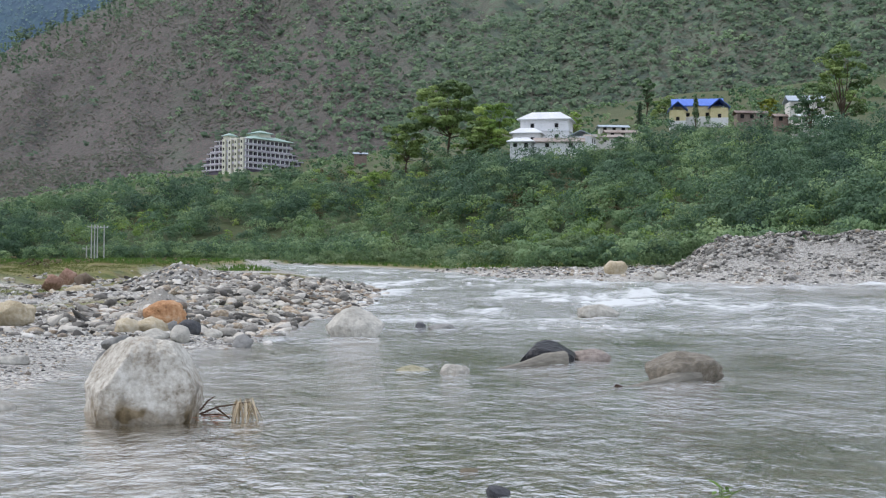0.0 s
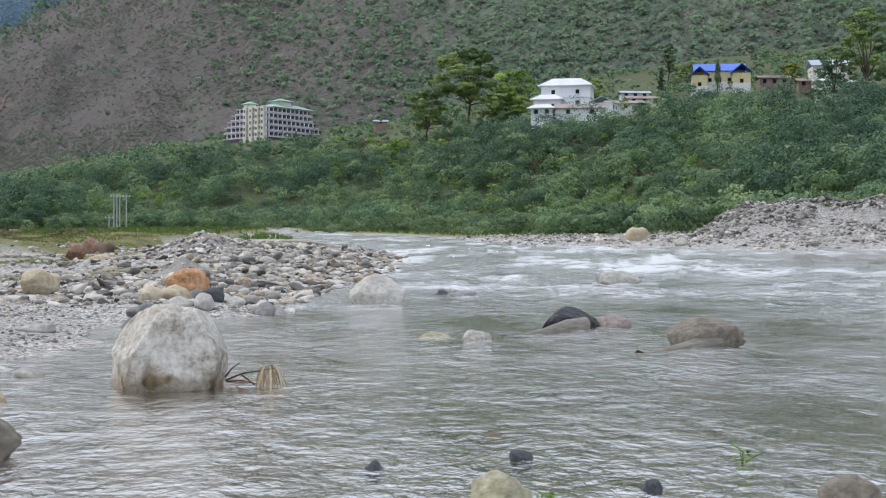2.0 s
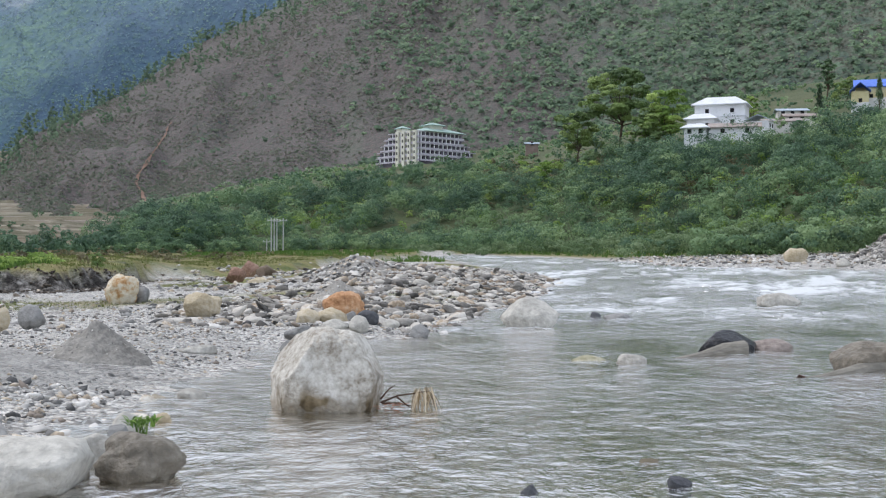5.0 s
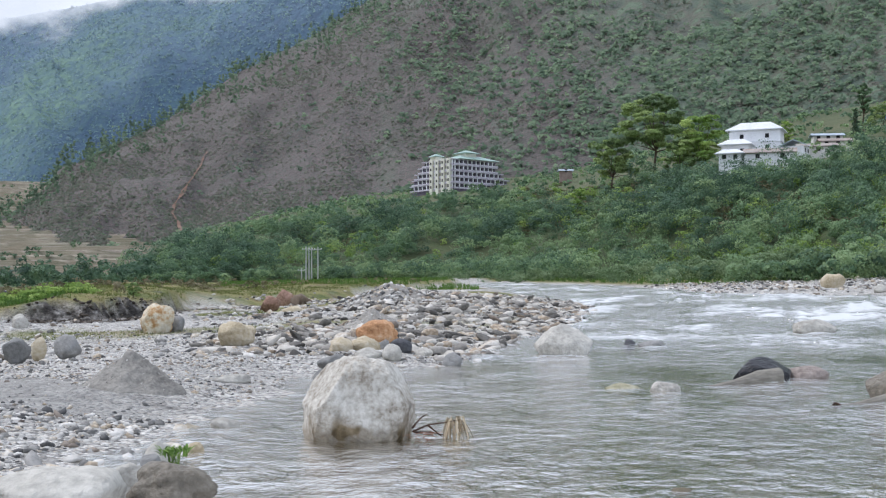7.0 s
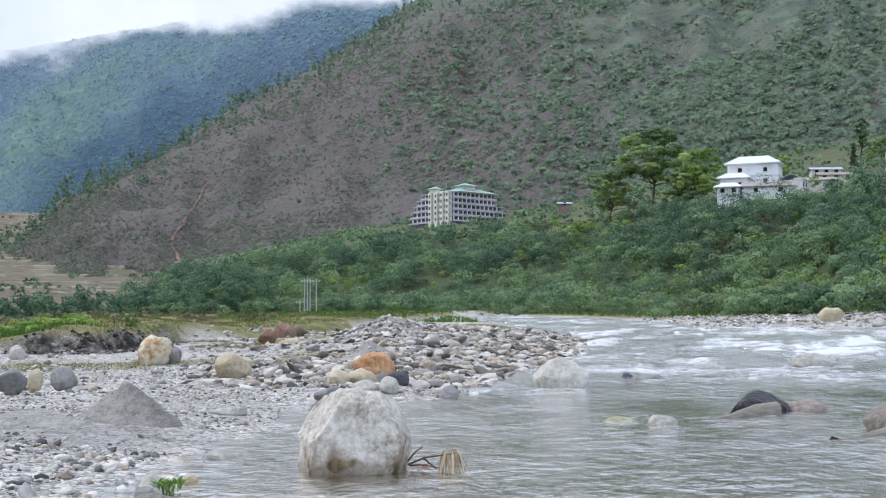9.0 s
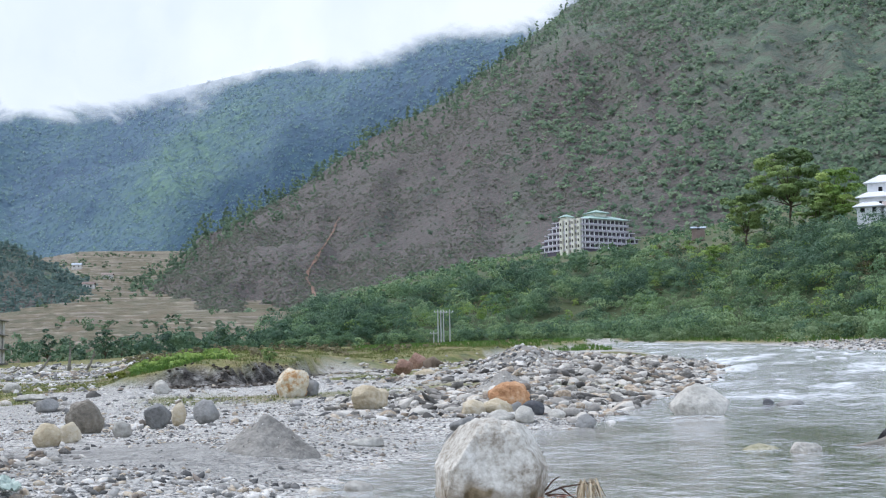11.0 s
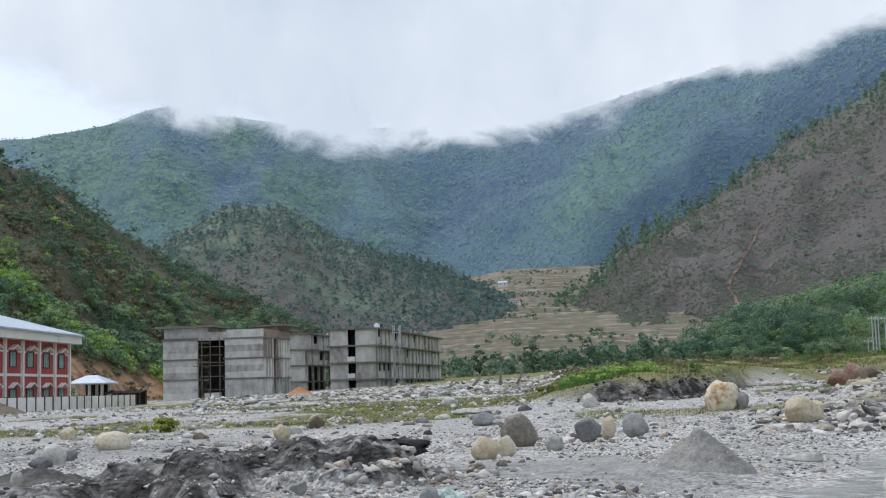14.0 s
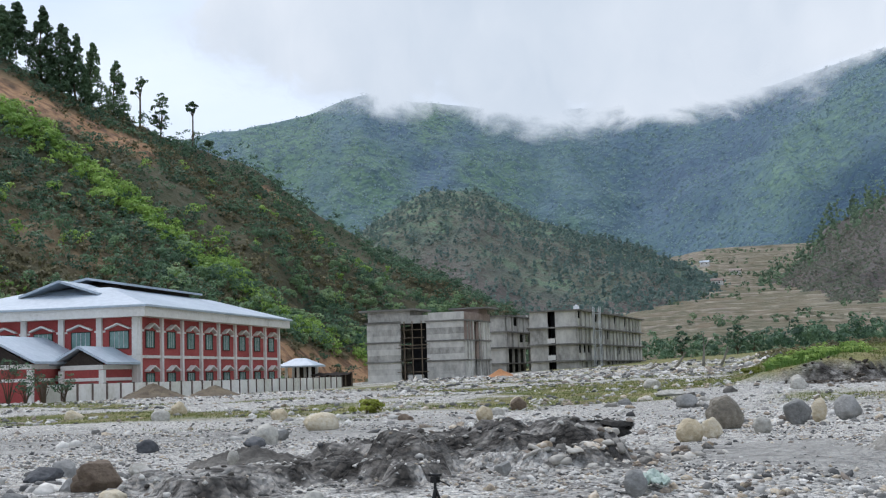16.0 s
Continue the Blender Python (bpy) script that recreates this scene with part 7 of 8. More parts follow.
zb = lambda el, d: EYE_Z + d * math.tan(radians(el))
house("white_house", "two-storey white house with a white hipped tin roof", 13.95, 345, zb(6.35, 345), -22, 13.0, 9.0, 6.0, 2.4, M_WHITE, M_WHITE_ROOF, 2, windows=2)
house("white_house", "white lower house with stacked tin roofs", 13.1, 336, zb(6.25, 336), -22, 7.0, 6.0, 3.0, 1.6, M_WHITE, M_WHITE_ROOF, 1, windows=2)
house("white_house", "white garden pavilion at the bluff edge", 12.85, 326, zb(6.0, 326), -22, 5.5, 5.0, 2.2, 1.3, M_WHITE, M_WHITE_ROOF, 1, windows=2)
house("long_annex", "long low annex with a rusty brown roof", 14.5, 326, zb(6.0, 326), -14, 12.0, 4.0, 2.2, 1.2, M_WHITE, M_TIN_RUST, 1, "x", windows=2)
house("gabled_house", "small pale blue gabled house", 15.6, 336, zb(6.2, 336), 60, 5.0, 5.5, 2.6, 1.5, M_WHITE, M_TIN, 1, "x", windows=2)
house("shed", "low shed with a weathered tin roof", 16.5, 345, zb(6.25, 345), -10, 10, 4, 2.0, 0.9, M_TRIM, M_TIN_RUST, 1, "x")
house("shed", "low shed with a weathered tin roof", 17.3, 352, zb(6.45, 352), -6, 9, 4, 2.0, 0.9, M_TRIM, M_TIN_RUST, 1, "x")
house("shed", "long pale roofed shed above the others", 16.9, 372, zb(6.75, 372), -6, 8, 4, 1.8, 0.8, M_TRIM, M_TIN, 1, "x")
house("yellow_house", "yellow house with bright blue tin roof", 20.6, 385, zb(7.3, 385), -18, 14.0, 8.0, 3.9, 2.6, M_YELLOW, M_BLUE_ROOF, 1, "x", windows=5)
house("yellow_gable", "yellow gabled bay with a blue roof", 21.55, 380, zb(7.25, 380), -18, 5.0, 6.0, 3.8, 2.6, M_YELLOW, M_BLUE_ROOF, 1, "y", windows=1)
house("yellow_gable", "yellow gabled bay with white posts below", 19.75, 380, zb(7.15, 380), -18, 4.6, 6.0, 4.0, 2.4, M_YELLOW, M_BLUE_ROOF, 1, "y", windows=1)
house("shack", "shack with a rusty tin roof", 22.9, 360, zb(7.2, 360), -10, 8, 4, 2.2, 0.9, M_TIN_RUST, M_TIN_RUST, 1, "x")
house("shack", "reddish shack beside the yellow tree", 24.5, 345, zb(7.05, 345), -12, 7, 4, 1.9, 0.9, M_BRICKISH, M_TIN_RUST, 1, "x")
house("shack", "grey tin-roofed house among trees", 25.2, 345, zb(7.55, 345), -12, 9, 6, 2.6, 1.8, M_TRIM, M_TIN, 1, "x")
house("shack", "white tin-roofed shack at the bluff edge", 25.5, 325, zb(6.95, 325), 6, 9, 4, 2.0, 0.8, M_TRIM, M_WHITE_ROOF, 1, "x")
house("kiosk", "small open-fronted shelter by the hotel road", 5.55, 470, zb(5.65, 470), 0, 4.5, 2.5, 1.3, 0.6, M_BRICKISH, M_TIN, 1, "x", windows=1, category="shelter")

# farm sheds on the terraces; they stand at the slope's own height
for az, d, w, roof, lab in ((-23.35, 900, 14, M_WHITE_ROOF, "long white-roofed farmhouse on the terraces"), (-24.9, 800, 7, M_TIN, "small tin-roofed farmhouse on the terraces"), (-22.0, 1150, 8, M_TIN, "small tin-roofed farmhouse on the terraces"), (-20.7, 1000, 8, M_TIN_RUST, "small rusty-roofed farmhouse on the terraces"), (-21.5, 850, 7, M_TIN_RUST, "small rusty-roofed farmhouse on the terraces")):
    x, y = polar(az, d)
    v = (d - 380) / 1120
    z0 = float(water_z(*polar(az, 380.0))) - 0.6
    zr = EYE_Z + 1500 * math.tan(radians(np.interp(az, [-34, -27, -22, -18, -9], [3.2, 4.4, 5.2, 5.2, 5.0])))
    lift = z0 + v ** 1.15 * (zr - z0) + 2.5 * float(fbm(x / 90, y / 90, 3, 37)) - 0.5
    house("farmhouse", lab, az, d, lift, 10, w, 5, 2.6, 1.6, M_TRIM, roof, 1, "x", "farmhouses on the terraces", 2)


# ---- poles ----
def utility_pole(az, h, label):
    x, y = polar(az, 310)
    g = gz(x, y)
    t = thing("utility_pole", label, "pole", pose(x, y, g), "power line poles")
    bm = bmesh.new()
    bmesh.ops.create_cone(bm, cap_ends=True, segments=8, radius1=0.17, radius2=0.11, depth=h + 0.5, matrix=Matrix.Translation((0, 0, h / 2 - 0.25)))
    part("mast", bm, M_METAL_POLE, t)
    box_part("crossarm", (-0.9, 0.9, -0.08, 0.08, h - 0.7, h - 0.55), M_METAL_POLE, t)
    for q in (-0.8, 0.8):
        box_part("insulator", (q - 0.07, q + 0.07, -0.07, 0.07, h - 0.55, h - 0.3), M_WHITE, t)


for az, h in ((-6.15, 8.3), (-6.02, 8.4), (-5.9, 8.3), (-5.62, 8.4)):
    utility_pole(az, h, "tall grey steel power pole on the turf")
utility_pole(-6.35, 3.0, "short grey steel post beside the poles")


# ---- small things near the water ----
M_SANDPILE = surface("damp_grey_sand", [(0.32, "66635d"), (0.46, "86837c"), (0.58, "9c9991"), (0.7, "b0ada5")], big=1.2, small=18, bump=1.0, bump_scale=16, coords="World")


def heap(name, label, x, y, r, h, material, seed, stretch=1.0, grain=0.045):
    """A poured cone with a slumped, uneven skirt."""
    n, m = 64, 30
    an, q = np.meshgrid(np.linspace(0, 2 * np.pi, n), np.linspace(0, 1, m), indexing="ij")
    R = r * (1 + 0.12 * fbm(np.cos(an) * 1.5, np.sin(an) * 1.5, 3, seed))
    px, py = np.cos(an) * q * R * stretch, np.sin(an) * q * R
    pz = h * (1 - q) ** 1.15 * (1 + 0.1 * fbm(px * 2, py * 2, 3, seed + 3)) + grain * fbm(px * 9, py * 9, 3, seed + 5)
    gx, gy = px + x, py + y
    base = ground_z(gx, gy)
    z = np.where(q > 0.97, base - 0.05, np.minimum(base.min() + 0.02, base) * 0 + base + pz)
    ob = mesh_object(name, np.stack([gx.ravel(), gy.ravel(), z.ravel()], 1), grid_faces(n, m), material)
    return tagged(ob, label, "mound")


def strewn(name, label, x, y, r, h, n, s0, s1, seed, material):
    """Loose stones lying on a poured heap."""
    rng = np.random.default_rng(seed)
    q, an = np.sqrt(rng.uniform(0, 1, n)), rng.uniform(0, 2 * np.pi, n)
    px, py = np.cos(an) * q * r, np.sin(an) * q * r
    ob = stone_field(name, px + x, py + y, rng.uniform(s0, s1, n), material, label, 1, seed)
    co = np.empty(len(ob.data.vertices) * 3, np.float32)
    ob.data.vertices.foreach_get("co", co)
    co = co.reshape(-1, 3)
    co[:, 2] += h * np.clip(1 - np.hypot(co[:, 0] - x, co[:, 1] - y) / r, 0, 1) ** 1.15
    ob.data.vertices.foreach_set("co", co.ravel())
    ob.data.update()
    return ob


strewn("sand_mound_pebbles", "grey pebbles over the sand mound", -5.15, 21.2, 0.9, 0.62, 90, 0.02, 0.04, 301, M_COBBLE)
strewn("gravel_mound_pebbles", "grey pebbles over the gravel mound", -2.3, 42.0, 1.2, 0.6, 420, 0.03, 0.12, 302, M_COBBLE)
strewn("gravel_mound_stones", "grey stones over the gravel heap", -2.5, 60.0, 2.4, 0.75, 500, 0.06, 0.34, 303, M_COBBLE)
heap("sand_mound", "cone of grey sand on the wet flat", -5.15, 21.2, 0.85, 0.62, M_SANDPILE, 1)
heap("gravel_mound", "cone of grey gravel behind the boulders", -2.3, 42.0, 1.15, 0.6, M_SANDPILE, 7)
heap("gravel_mound", "heap of grey gravel on the stony shore", -2.5, 60.0, 2.2, 0.75, M_SANDPILE, 9)
heap("soil_mound", "heap of brown soil before the boundary wall", -83.0, 78.5, 3.0, 1.35, surface("brown_soil", [(0.3, "453d33"), (0.5, "625748"), (0.7, "81755f")], big=0.8, small=6, bump=0.6, coords="World"), 13)
heap("soil_mound", "low heap of brown soil before the boundary wall", -80.5, 83.5, 2.6, 1.0, bpy.data.materials["brown_soil"], 15)
heap("soil_mound", "orange soil heap beside the concrete shell", -95.9, 158.0, 2.4, 1.2, surface("orange_soil", [(0.3, "8a5f40"), (0.5, "a87850"), (0.7, "ba9068")], big=0.6, small=5, bump=0.5, coords="World"), 17)
heap("soil_mound", "dark soil heap in the dug bank", -15.5, 17.0, 1.2, 0.35, surface("dark_soil", [(0.3, "33312e"), (0.5, "55524d"), (0.7, "7d7a74")], big=1.2, small=9, bump=0.7, coords="World"), 19)


def slab_of_mud():
    x, y = -10.0, 19.2
    rnd = random.Random(4)
    bm = bmesh.new()
    bmesh.ops.create_cube(bm, size=1.0)
    bmesh.ops.subdivide_edges(bm, edges=bm.edges[:], cuts=9, use_grid_fill=True)
    for v in bm.verts:
        p = v.co
        taper = (0.25 + 0.75 * (p.x + 0.5)) * max(0.1, 1 - abs(2 * p.x) ** 5)
        v.co = Vector((p.x * 1.35 + 0.14 * noise.fractal(p * 4, 0.8, 2, 4), p.y * 0.7 * taper ** 0.5 + 0.1 * noise.fractal(p * 6 + Vector((4, 0, 0)), 1, 2, 3), p.z * 0.34 * taper + 0.06 * p.x + 0.11 * noise.fractal(p * 5 + Vector((0, 9, 0)), 0.8, 2, 4)))
    for f in bm.faces:
        f.smooth = True
    me = bpy.data.meshes.new("mud_slab")
    bm.to_mesh(me)
    me.materials.append(surface("wet_black_mud", [(0.3, "1b1a18"), (0.5, "2f2d2a"), (0.7, "55524d")], big=2.5, small=12, rough=0.6, bump=0.9))
    ob = new("mud_slab", me)
    ob.matrix_world = pose(x, y, gz(x, y) - 0.06, 0, 0, 26)
    return tagged(ob, "dark overhanging slab of compacted mud", "mud slab")


slab_of_mud()


def tube(bm, pts, r0, r1, sides=6):
    """A tapered bent stem through points."""
    pts = [Vector(p) for p in pts]
    rings = []
    for i, p in enumerate(pts):
        d = (pts[min(i + 1, len(pts) - 1)] - pts[max(i - 1, 0)]).normalized()
        q = d.to_track_quat("Z", "Y").to_matrix()
        r = r0 + (r1 - r0) * i / (len(pts) - 1)
        rings.append([bm.verts.new(p + q @ Vector((math.cos(2 * math.pi * k / sides) * r, math.sin(2 * math.pi * k / sides) * r, 0))) for k in range(sides)])
    for a, b in zip(rings, rings[1:]):
        for k in range(sides):
            bm.faces.new((a[k], a[(k + 1) % sides], b[(k + 1) % sides], b[k]))
    bm.faces.new(rings[0][::-1])
    bm.faces.new(rings[-1])


def blade(bm, root, way, length, width, droop):
    """A narrow pointed leaf with a fold and a droop."""
    root, way = Vector(root), Vector(way).normalized()
    side = way.cross(Vector((0, 0, 1)))
    side = side.normalized() if side.length > 1e-3 else Vector((1, 0, 0))
    prev = None
    for k in range(5):
        s = k / 4
        c = root + way * length * s + Vector((0, 0, -droop * s * s))
        w = width * math.sin(math.pi * min(0.98, 0.12 + s * 0.86)) * 0.5
        row = (bm.verts.new(c - side * w), bm.verts.new(c + Vector((0, 0, -w * 0.3))), bm.verts.new(c + side * w))
        if prev:
            bm.faces.new((prev[0], prev[1], row[1], row[0]))
            bm.faces.new((prev[1], prev[2], row[2], row[1]))
        prev = row


M_TWIG = surface("wet_twig", [(0.3, "2e231d"), (0.6, "594538")], big=3, small=20, bump=0.3)
M_DRYLEAF = surface("dry_straw_leaves", [(0.25, "978870"), (0.5, "b8a88c"), (0.75, "cdc0a6")], big=4, small=20, bump=0.1, island=0.5, translucent=0.2)
M_REDLEAF = surface("dead_reddish_leaves", [(0.3, "8a5f4c"), (0.6, "b08068")], big=4, small=20, bump=0.1, island=0.5)
M_SPRIG = surface("fresh_green_leaves", [(0.25, "4d6a34"), (0.5, "68883f"), (0.75, "86a356")], big=4, small=20, bump=0.1, island=0.4, translucent=0.25)


def snagged_branch():
    t = thing("branch", "snagged bare branch with dry straw leaves", "branch", pose(-0.36, 15.55, 0.06))
    rnd = random.Random(8)
    for k, pts in enumerate((((0, 0, 0.06), (0.2, 0.02, 0.14), (0.42, 0.05, 0.17), (0.6, 0.05, 0.2)), ((0.02, 0, 0.05), (0.22, -0.03, 0.06), (0.38, -0.02, 0.02)), ((0, 0.02, 0.1), (0.1, 0.03, 0.22), (0.18, 0.02, 0.27)), ((0.2, 0, 0.13), (0.3, 0, 0.05), (0.36, 0, 0.0)))):
        bm = bmesh.new()
        tube(bm, pts, 0.014, 0.005)
        part("twig", bm, M_TWIG, t)
    bm = bmesh.new()
    for k in range(46):
        blade(bm, (0.47 + rnd.uniform(-0.05, 0.16), 0.05 + rnd.uniform(-0.04, 0.04), 0.2 + rnd.uniform(-0.02, 0.05)), (rnd.uniform(-0.25, 0.35), rnd.uniform(-0.3, 0.3), -0.25), rnd.uniform(0.14, 0.24), 0.022, rnd.uniform(0.12, 0.24))
    part("dry_leaves", bm, M_DRYLEAF, t, "hanging straw-coloured dry leaves")
    bm = bmesh.new()
    for k in range(34):
        blade(bm, (rnd.uniform(0.0, 0.3), rnd.uniform(-0.08, 0.06), rnd.uniform(-0.06, 0.05)), (rnd.uniform(-1, 1), rnd.uniform(-1, 1), 0.15), rnd.uniform(0.08, 0.16), 0.035, 0.03)
    part("dead_leaves", bm, M_REDLEAF, t, "reddish dead leaves in the water")


snagged_branch()


def sprig(label, x, y, z, n, length, width, seed, spread=0.1, up=0.6):
    t = thing("plant", label, "plant", pose(x, y, z))
    rnd = random.Random(seed)
    bm = bmesh.new()
    for k in range(max(2, n // 5)):
        a = rnd.uniform(0, 6.28)
        tube(bm, ((rnd.uniform(-spread, spread) * 0.4, 0, -0.12), (math.cos(a) * spread * 0.5, math.sin(a) * spread * 0.5, length * 0.5)), 0.006, 0.003, 5)
    part("stem", bm, M_SPRIG, t)
    bm = bmesh.new()
    for k in range(n):
        a = rnd.uniform(0, 6.28)
        blade(bm, (rnd.uniform(-spread, spread), rnd.uniform(-spread, spread), rnd.uniform(0, length * 0.4)), (math.cos(a), math.sin(a), rnd.uniform(up * 0.4, up * 1.6)), length * rnd.uniform(0.6, 1.1), width, length * 0.35)
    part("leaves", bm, M_SPRIG, t)


sprig("green leafy sprig drifting in the shallows", 3.84, 9.6, 0.02, 9, 0.2, 0.05, 3, 0.06, 0.7)
sprig("small weed among the rocks", -2.69, 12.85, 0.16, 90, 0.14, 0.026, 4, 0.15, 1.2)
sprig("mossy weed beside a near rock", 1.95, 8.4, 0.0, 30, 0.08, 0.02, 5, 0.07, 0.6)


def driftwood(label, x, y, z, turn, pts, r0, r1, seed, branches=0):
    t = thing("driftwood", label, "driftwood", pose(x, y, z, 0, 0, turn))
    bm = bmesh.new()
    tube(bm, pts, r0, r1, 10)
    for v in bm.verts:
        v.co += Vector((0, 0, 1)) * 0.04 * noise.fractal(v.co * 6 + Vector((seed, 0, 0)), 1, 2, 3)
    part("log", bm, M_DRIFT, t)
    for k in range(branches):
        bm = bmesh.new()
        tube(bm, (pts[-1], (pts[-1][0] - 0.12, pts[-1][1], pts[-1][2] + 0.05), (pts[-1][0] - 0.16, pts[-1][1] + 0.02, pts[-1][2] + 0.0)), r1, r1 * 0.4)
        part("stub", bm, M_TWIG, t)


M_DRIFT = surface("grey_driftwood", [(0.3, "55524b"), (0.5, "807c72"), (0.7, "a19d92")], big=2, small=14, bump=0.5, bump_scale=20, stretch=(0.3, 1, 1))
driftwood("grey weathered log in the current", 5.45, 22.6, 0.2, 10, ((-0.75, 0, -0.06), (-0.3, 0, 0.04), (0.2, 0.02, 0.12), (0.6, 0.0, 0.16)), 0.05, 0.15, 3)
driftwood("grey trailing root in mid-river", 6.35, 18.9, 0.10, 6, ((0.9, 0.2, 0.2), (0.3, 0.05, 0.1), (-0.2, 0, 0.02), (-0.42, 0, 0.03)), 0.16, 0.03, 5, 1)
for k, (az, h, lean) in enumerate(((-22.3, 4.0, 2), (-21.6, 2.7, 24), (-23.6, 2.6, 38), (-25.0, 2.2, 70))):
    px, py = polar(az, 150)
    tt = thing("dead_trunk", "grey dead trunk standing on the stony flat" if lean < 30 else "grey dead trunk leaning on the stony flat", "dead tree", pose(px, py, gz(px, py) - 0.3), "dead trunks")
    bmx = bmesh.new()
    s, c = math.sin(radians(lean)), math.cos(radians(lean))
    tube(bmx, ((0, 0, 0), (s * h * 0.5 + 0.1, 0, c * h * 0.5), (s * h, 0, c * h)), 0.2, 0.07)
    part("trunk", bmx, M_DRIFT, tt)
    bmx = bmesh.new()
    tube(bmx, ((s * h * 0.6, 0, c * h * 0.6), (s * h * 0.6 + 0.7, 0.1, c * h * 0.6 + 0.8)), 0.08, 0.03)
    part("limb", bmx, M_DRIFT, tt)


def tripod():
    x, y = -7.05, 10.3
    t = thing("camera_tripod", "small black camera tripod standing on the gravel", "tripod", pose(x, y, gz(x, y) - 0.02) @ Matrix.Scale(1.12, 4))
    mb = surface("black_tripod_plastic", [(0.3, "0d0d0e"), (0.7, "1c1c1e")], big=3, small=20, rough=0.5, bump=0.05)
    for k in range(3):
        a = 2 * math.pi * k / 3 + 0.4
        bm = bmesh.new()
        tube(bm, ((0, 0, 0.36), (math.cos(a) * 0.14, math.sin(a) * 0.14, 0.0)), 0.014, 0.009)
        leg = part("leg", bm, mb, t)
        bm = bmesh.new()
        bmesh.ops.create_uvsphere(bm, u_segments=8, v_segments=6, radius=0.014, matrix=Matrix.Translation((math.cos(a) * 0.14, math.sin(a) * 0.14, 0.0)))
        part("foot", bm, mb, leg)
    bm = bmesh.new()
    tube(bm, ((0, 0, 0.2), (0, 0, 0.42)), 0.013, 0.013)
    part("column", bm, mb, t)
    bm = bmesh.new()
    bx(bm, -0.03, 0.03, -0.03, 0.03, 0.41, 0.46)
    bx(bm, -0.05, 0.05, -0.03, 0.03, 0.465, 0.485)
    part("head", bm, mb, t)
    bm = bmesh.new()
    tube(bm, ((0.02, 0, 0.44), (0.12, 0.05, 0.38)), 0.007, 0.007)
    part("pan_handle", bm, mb, t)


tripod()


def plastic_sheet():
    x, y = -6.75, 14.6
    n = 26
    u, w = np.meshgrid(np.linspace(-0.5, 0.5, n), np.linspace(-0.5, 0.5, n), indexing="ij")
    px, py = u * 0.34 + 0.05 * fbm(u * 4, w * 4, 3, 3), w * 0.45 + 0.05 * fbm(u * 4 + 9, w * 4, 3, 4)
    z = ground_z(px + x, py + y) + 0.05 + 0.13 * (0.5 + 0.5 * fbm(u * 5, w * 3, 3, 6)) + 0.05 * np.abs(vnoise(u * 14, w * 6, 8))
    m = surface("crumpled_net_sheet", [(0.3, "7f938a"), (0.5, "a9b8ae"), (0.7, "cdd6cf")], big=5, small=30, bump=0.4, bump_scale=40)
    ob = mesh_object("plastic_sheet", np.stack([(px + x).ravel(), (py + y).ravel(), z.ravel()], 1), grid_faces(n, n), m)
    md = ob.modifiers.new("thickness", "SOLIDIFY")
    md.thickness = 0.008
    tagged(ob, "crumpled pale green plastic sheet beside a boulder", "plastic sheet")


plastic_sheet()


def dirt_track():
    """The worn reddish path that drops down the brown mountainside."""
    rows = []
    for s in np.linspace(0, 1, 60):
        az = np.interp(s, [0, 0.35, 0.6, 0.75, 1], [-10.55, -11.1, -11.85, -12.0, -11.6])
        el = np.interp(s, [0, 0.35, 0.6, 0.75, 1], [6.6, 5.5, 4.4, 3.9, 3.0])
        vs = np.linspace(0.01, 0.9, 400)
        hx, hy, hz = hill_points(np.full(400, az), BROWN_RIDGE, BROWN_FOOT, vs, 23, 13, 1.0, 1.2)
        e = np.degrees(np.arctan2(hz - EYE_Z, np.hypot(hx, hy)))
        k = int(np.argmin(np.abs(e - el)))
        wob = 0.06 * float(vnoise(s * 14, 0.0, 3))
        wid = 0.03 + 0.045 * s + 0.025 * float(vnoise(s * 20, 5.0, 4))
        for side in (-1, 0, 1):
            a = az + wob + side * wid
            qx, qy, qz = hill_points(np.array([a]), BROWN_RIDGE, BROWN_FOOT, np.array([vs[k]]), 23, 13, 1.0, 1.2)
            rows.append((qx[0], qy[0], qz[0] + 1.2))
    m = surface("worn_red_earth", [(0.3, "6c5549"), (0.5, "7d6455"), (0.7, "8c7263")], big=0.05, small=0.5, bump=0.4, coords="World")
    ob = mesh_object("dirt_track", np.array(rows), grid_faces(60, 3), m)
    tagged(ob, "worn reddish dirt path down the mountainside", "path", kind="structure")


dirt_track()


# ---- grass ----
def grass(name, label, n, seed, az0, az1, d0, d1, keep, h, material):
    x, y, r = scatter(n, seed, az0, az1, d0, d1, keep)
    z = ground_z(x, y)
    k = 3
    an = r.uniform(0, 2 * np.pi, (len(x), k))
    hh = r.uniform(h * 0.5, h * 1.3, (len(x), k))
    lean = r.uniform(0.1, 0.7, (len(x), k)) * hh
    wd = hh * 0.16
    bxx, byy = x[:, None] + r.normal(0, h * 0.3, an.shape), y[:, None] + r.normal(0, h * 0.3, an.shape)
    bz = np.repeat(z[:, None], k, 1) - 0.02
    c, s = np.cos(an), np.sin(an)
    P = np.stack([np.stack([bxx - s * wd, byy + c * wd, bz], 2), np.stack([bxx + s * wd, byy - c * wd, bz], 2), np.stack([bxx + c * lean, byy + s * lean, bz + hh], 2)], 2)
    ob = mesh_object(name, P.reshape(-1, 3), np.arange(P.size // 3).reshape(-1, 3), material, smooth=False)
    tagged(ob, label, "grass", kind="stuff")


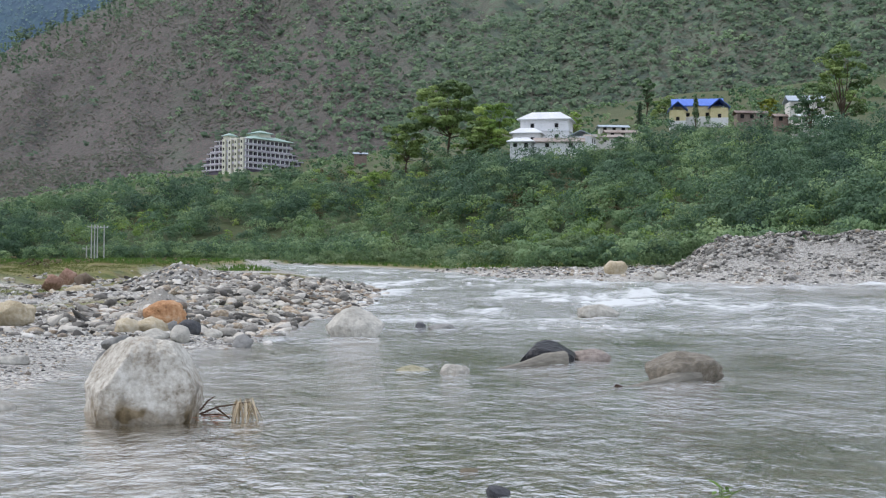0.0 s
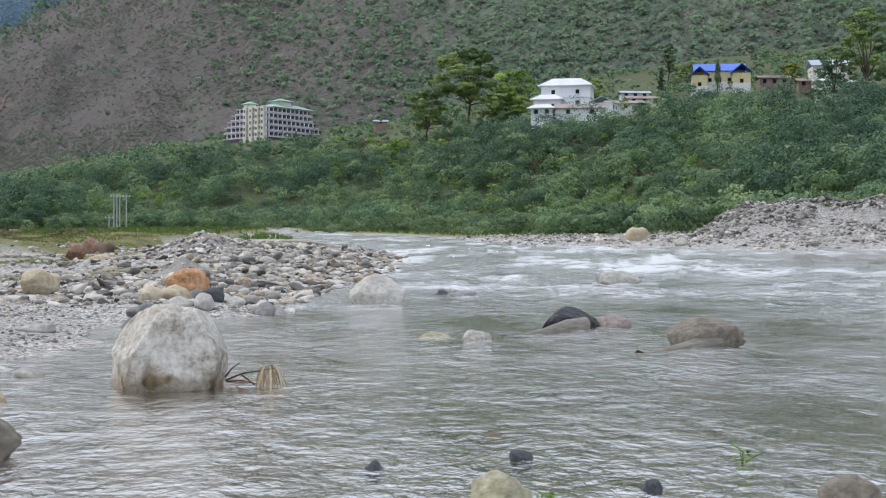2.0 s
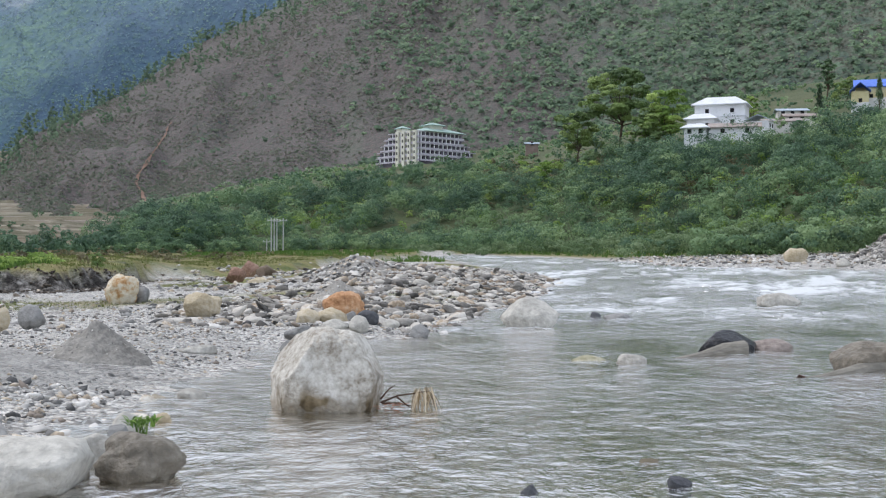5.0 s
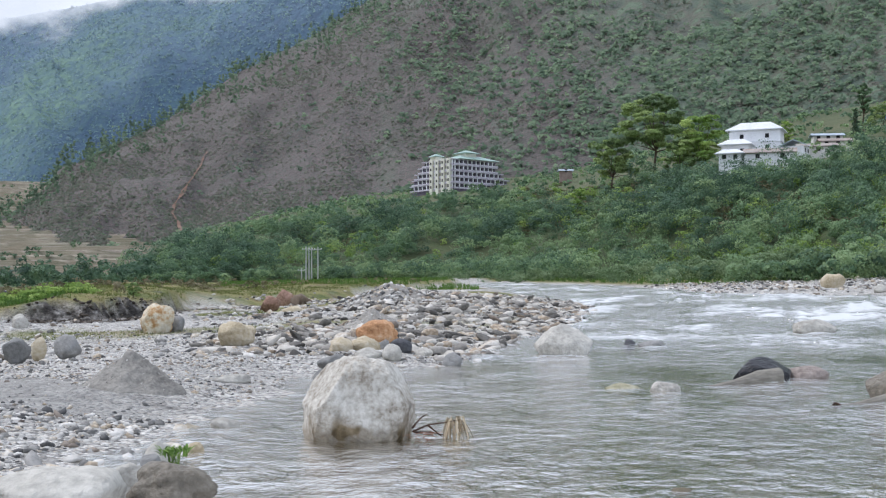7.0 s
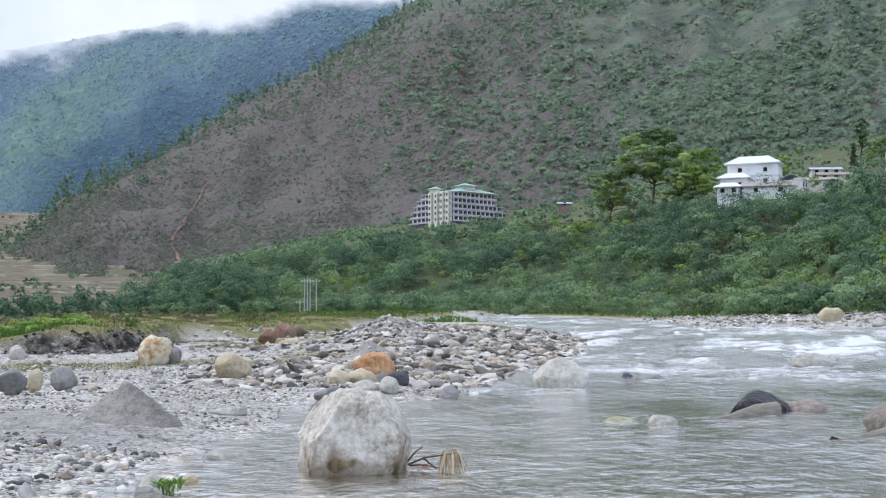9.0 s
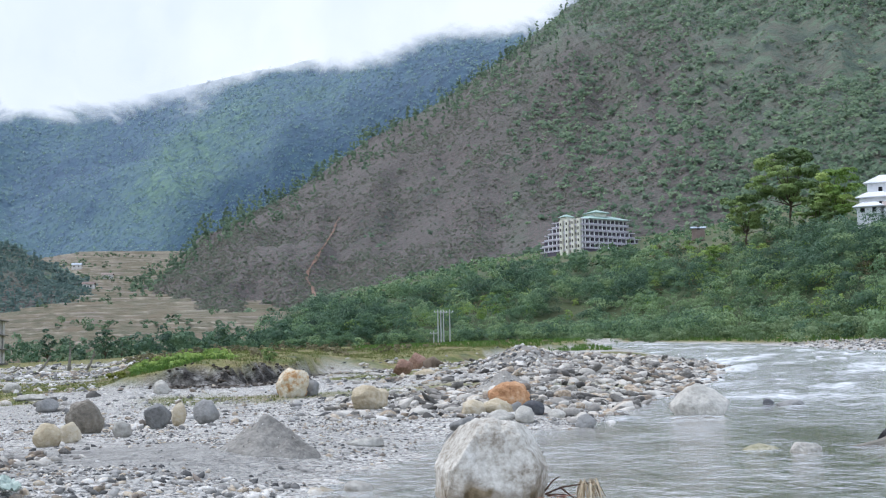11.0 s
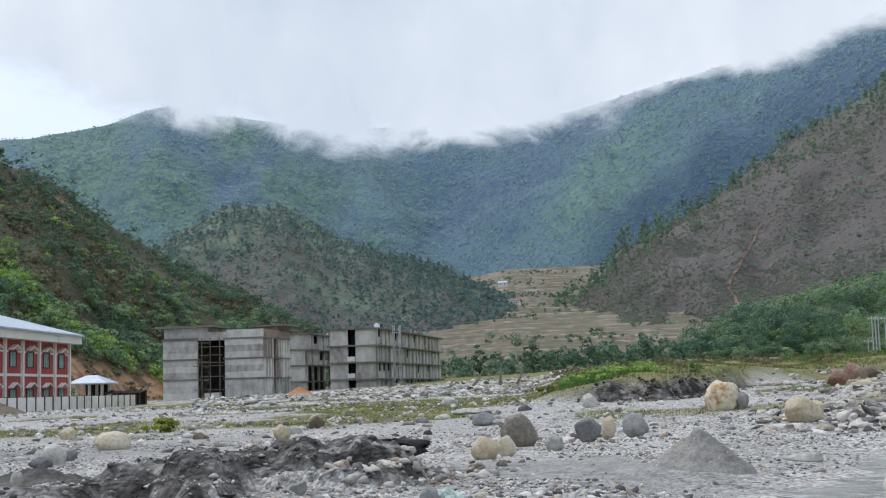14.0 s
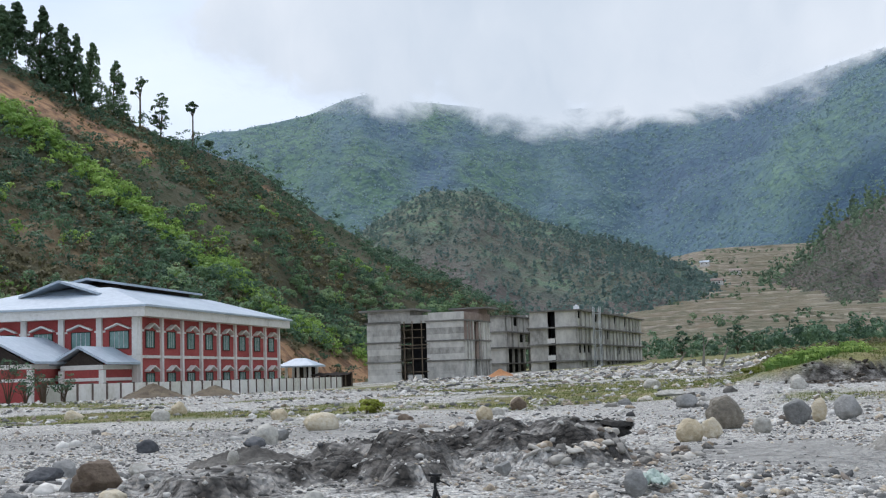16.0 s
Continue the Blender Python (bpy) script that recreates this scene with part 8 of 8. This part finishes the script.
M_GRASS = leaves_material("bank_grass", ("66703a", "7c7e48", "918c58", "a59c6a"), big=0.15, small=1.5)
M_GRASS_GREEN = leaves_material("green_grass", ("50702f", "67883b", "7f9c4a", "94ab5c"), big=0.15, small=1.5)
grass("turf_grass", "dry yellow-green grass on the turf bank", 42000, 71, -27, -1, 56, 175, lambda x, y: (turf_mask(x, y) > 0.9) * (_scarp(x, y) < 0.35) * 0.95, 0.15, M_GRASS)
grass("plain_grass", "patches of grass among the plain's stones", 90000, 72, -56, -8, 38, 130, lambda x, y: sm(-0.1, 0.3, fbm(x / 9, y / 9, 4, 15)) * (shore_distance(x, y) > 3) * (1 - 0.9 * _sandy(x, y)), 0.09, M_GRASS)
grass("bank_grass", "green grass along the foot of the bluff", 16000, 73, -10, 30, 140, 330, lambda x, y: (shore_distance(x, y) > 2) * 0.8, 0.45, M_GRASS_GREEN)
grass("bright_turf", "bright green herbs on the turf bank", 8000, 74, -19.6, -15.6, 62, 90, lambda x, y: np.clip(0.3 + vnoise(x / 4, y / 4, 5), 0, 1), 0.22, M_GRASS_GREEN)
for az, d, w, n in ((-37.3, 47, 1.5, 1), (-20.2, 68, 1.2, 5), (-13.7, 66, 1.0, 6)):
    px, py = polar(az, d)
    tt = thing("bush", "low green bush on the plain", "bush", pose(px, py, gz(px, py)), "bushes on the plain")
    bmx = bmesh.new()
    tube(bmx, ((0, 0, -0.1), (0.05, 0, w * 0.35)), 0.03 * w, 0.015 * w)
    part("stem", bmx, M_BARK, tt)
    leaf_cloud("crown", np.array([[0, 0, 0.0, w, w * (0.35 if n in (1, 5) else 0.8)]]), 700, 0.09 * w, L_CANOPY if n not in (1, 5) else L_YELLOW, tt, 90 + n, 14)


def on_turf(n, seed, az0, az1, d0, d1, keep):
    x, y, r = scatter(n, seed, az0, az1, d0, d1, keep)
    return x, y, ground_z(x, y)


wood("turf_herbs", "bright green herbs and shrubs on the turf bank", on_turf(260, 75, -19.4, -15.4, 63, 92, lambda x, y: np.clip(0.45 + vnoise(x / 4, y / 4, 5), 0, 1)), (0.5, 1.2), (0.3, 0.6), 70, 0.13, L_BRIGHT, 75, 5)
wood("turf_shrubs", "dull low shrubs scattered over the turf", on_turf(500, 76, -20, -1, 66, 190, lambda x, y: turf_mask(x, y) * np.clip(0.3 + vnoise(x / 9, y / 9, 6), 0, 1)), (0.6, 1.8), (0.4, 0.8), 60, 0.17, L_OLIVE, 76, 5)
x, y, r = scatter(60000, 77, -20, -6, 55, 120, lambda x, y: _scarp(x, y) * 0.5)
stone_field("scarp_rubble", x, y, r.uniform(0.06, 0.3, len(x)), surface("scarp_earth", [(0.1, "2e2923"), (0.4, "463e35"), (0.7, "665e53"), (0.95, "98928a")], big=1.0, small=8, island=0.9, coords="World", bump=0.5), "dark earth clods and stones of the turf bank's raw face", 1, 97)


def twiggy_shrub(az, d, h, seed):
    """A half-bare shrub: forked stems with thin clumps of dull leaves at their ends."""
    px, py = polar(az, d)
    t = thing("shrub", "half-bare twiggy grey-green shrub before the white wall", "shrub", pose(px, py, gz(px, py)), "shrubs before the wall")
    rnd = random.Random(seed)
    tips = []
    for k in range(9):
        bm = bmesh.new()
        a, q = 2.4 * k, rnd.uniform(0.15, 0.5)
        end = (math.cos(a) * q * h, math.sin(a) * q * h, h * rnd.uniform(0.6, 1.0))
        tube(bm, ((0, 0, -0.1), (end[0] * 0.35, end[1] * 0.35, end[2] * 0.5), end), 0.045, 0.012)
        for j in range(3):
            b = (end[0] * 0.7 + rnd.uniform(-0.3, 0.3) * h, end[1] * 0.7 + rnd.uniform(-0.3, 0.3) * h, end[2] * rnd.uniform(0.7, 1.05))
            tube(bm, ((end[0] * 0.5, end[1] * 0.5, end[2] * 0.65), b), 0.02, 0.008)
            tips.append((b[0], b[1], b[2] - 0.2, 0.7, 0.5))
        part("stem", bm, M_BARK, t)
    leaf_cloud("crown", np.array(tips), 26, 0.13, L_DARK, t, seed, 4)


for az, d, h, seed in ((-52.6, 104, 3.6, 3), (-51.2, 106, 2.9, 4), (-51.9, 103, 1.8, 6), (-50.3, 108, 2.0, 7)):
    twiggy_shrub(az, d, h, seed)
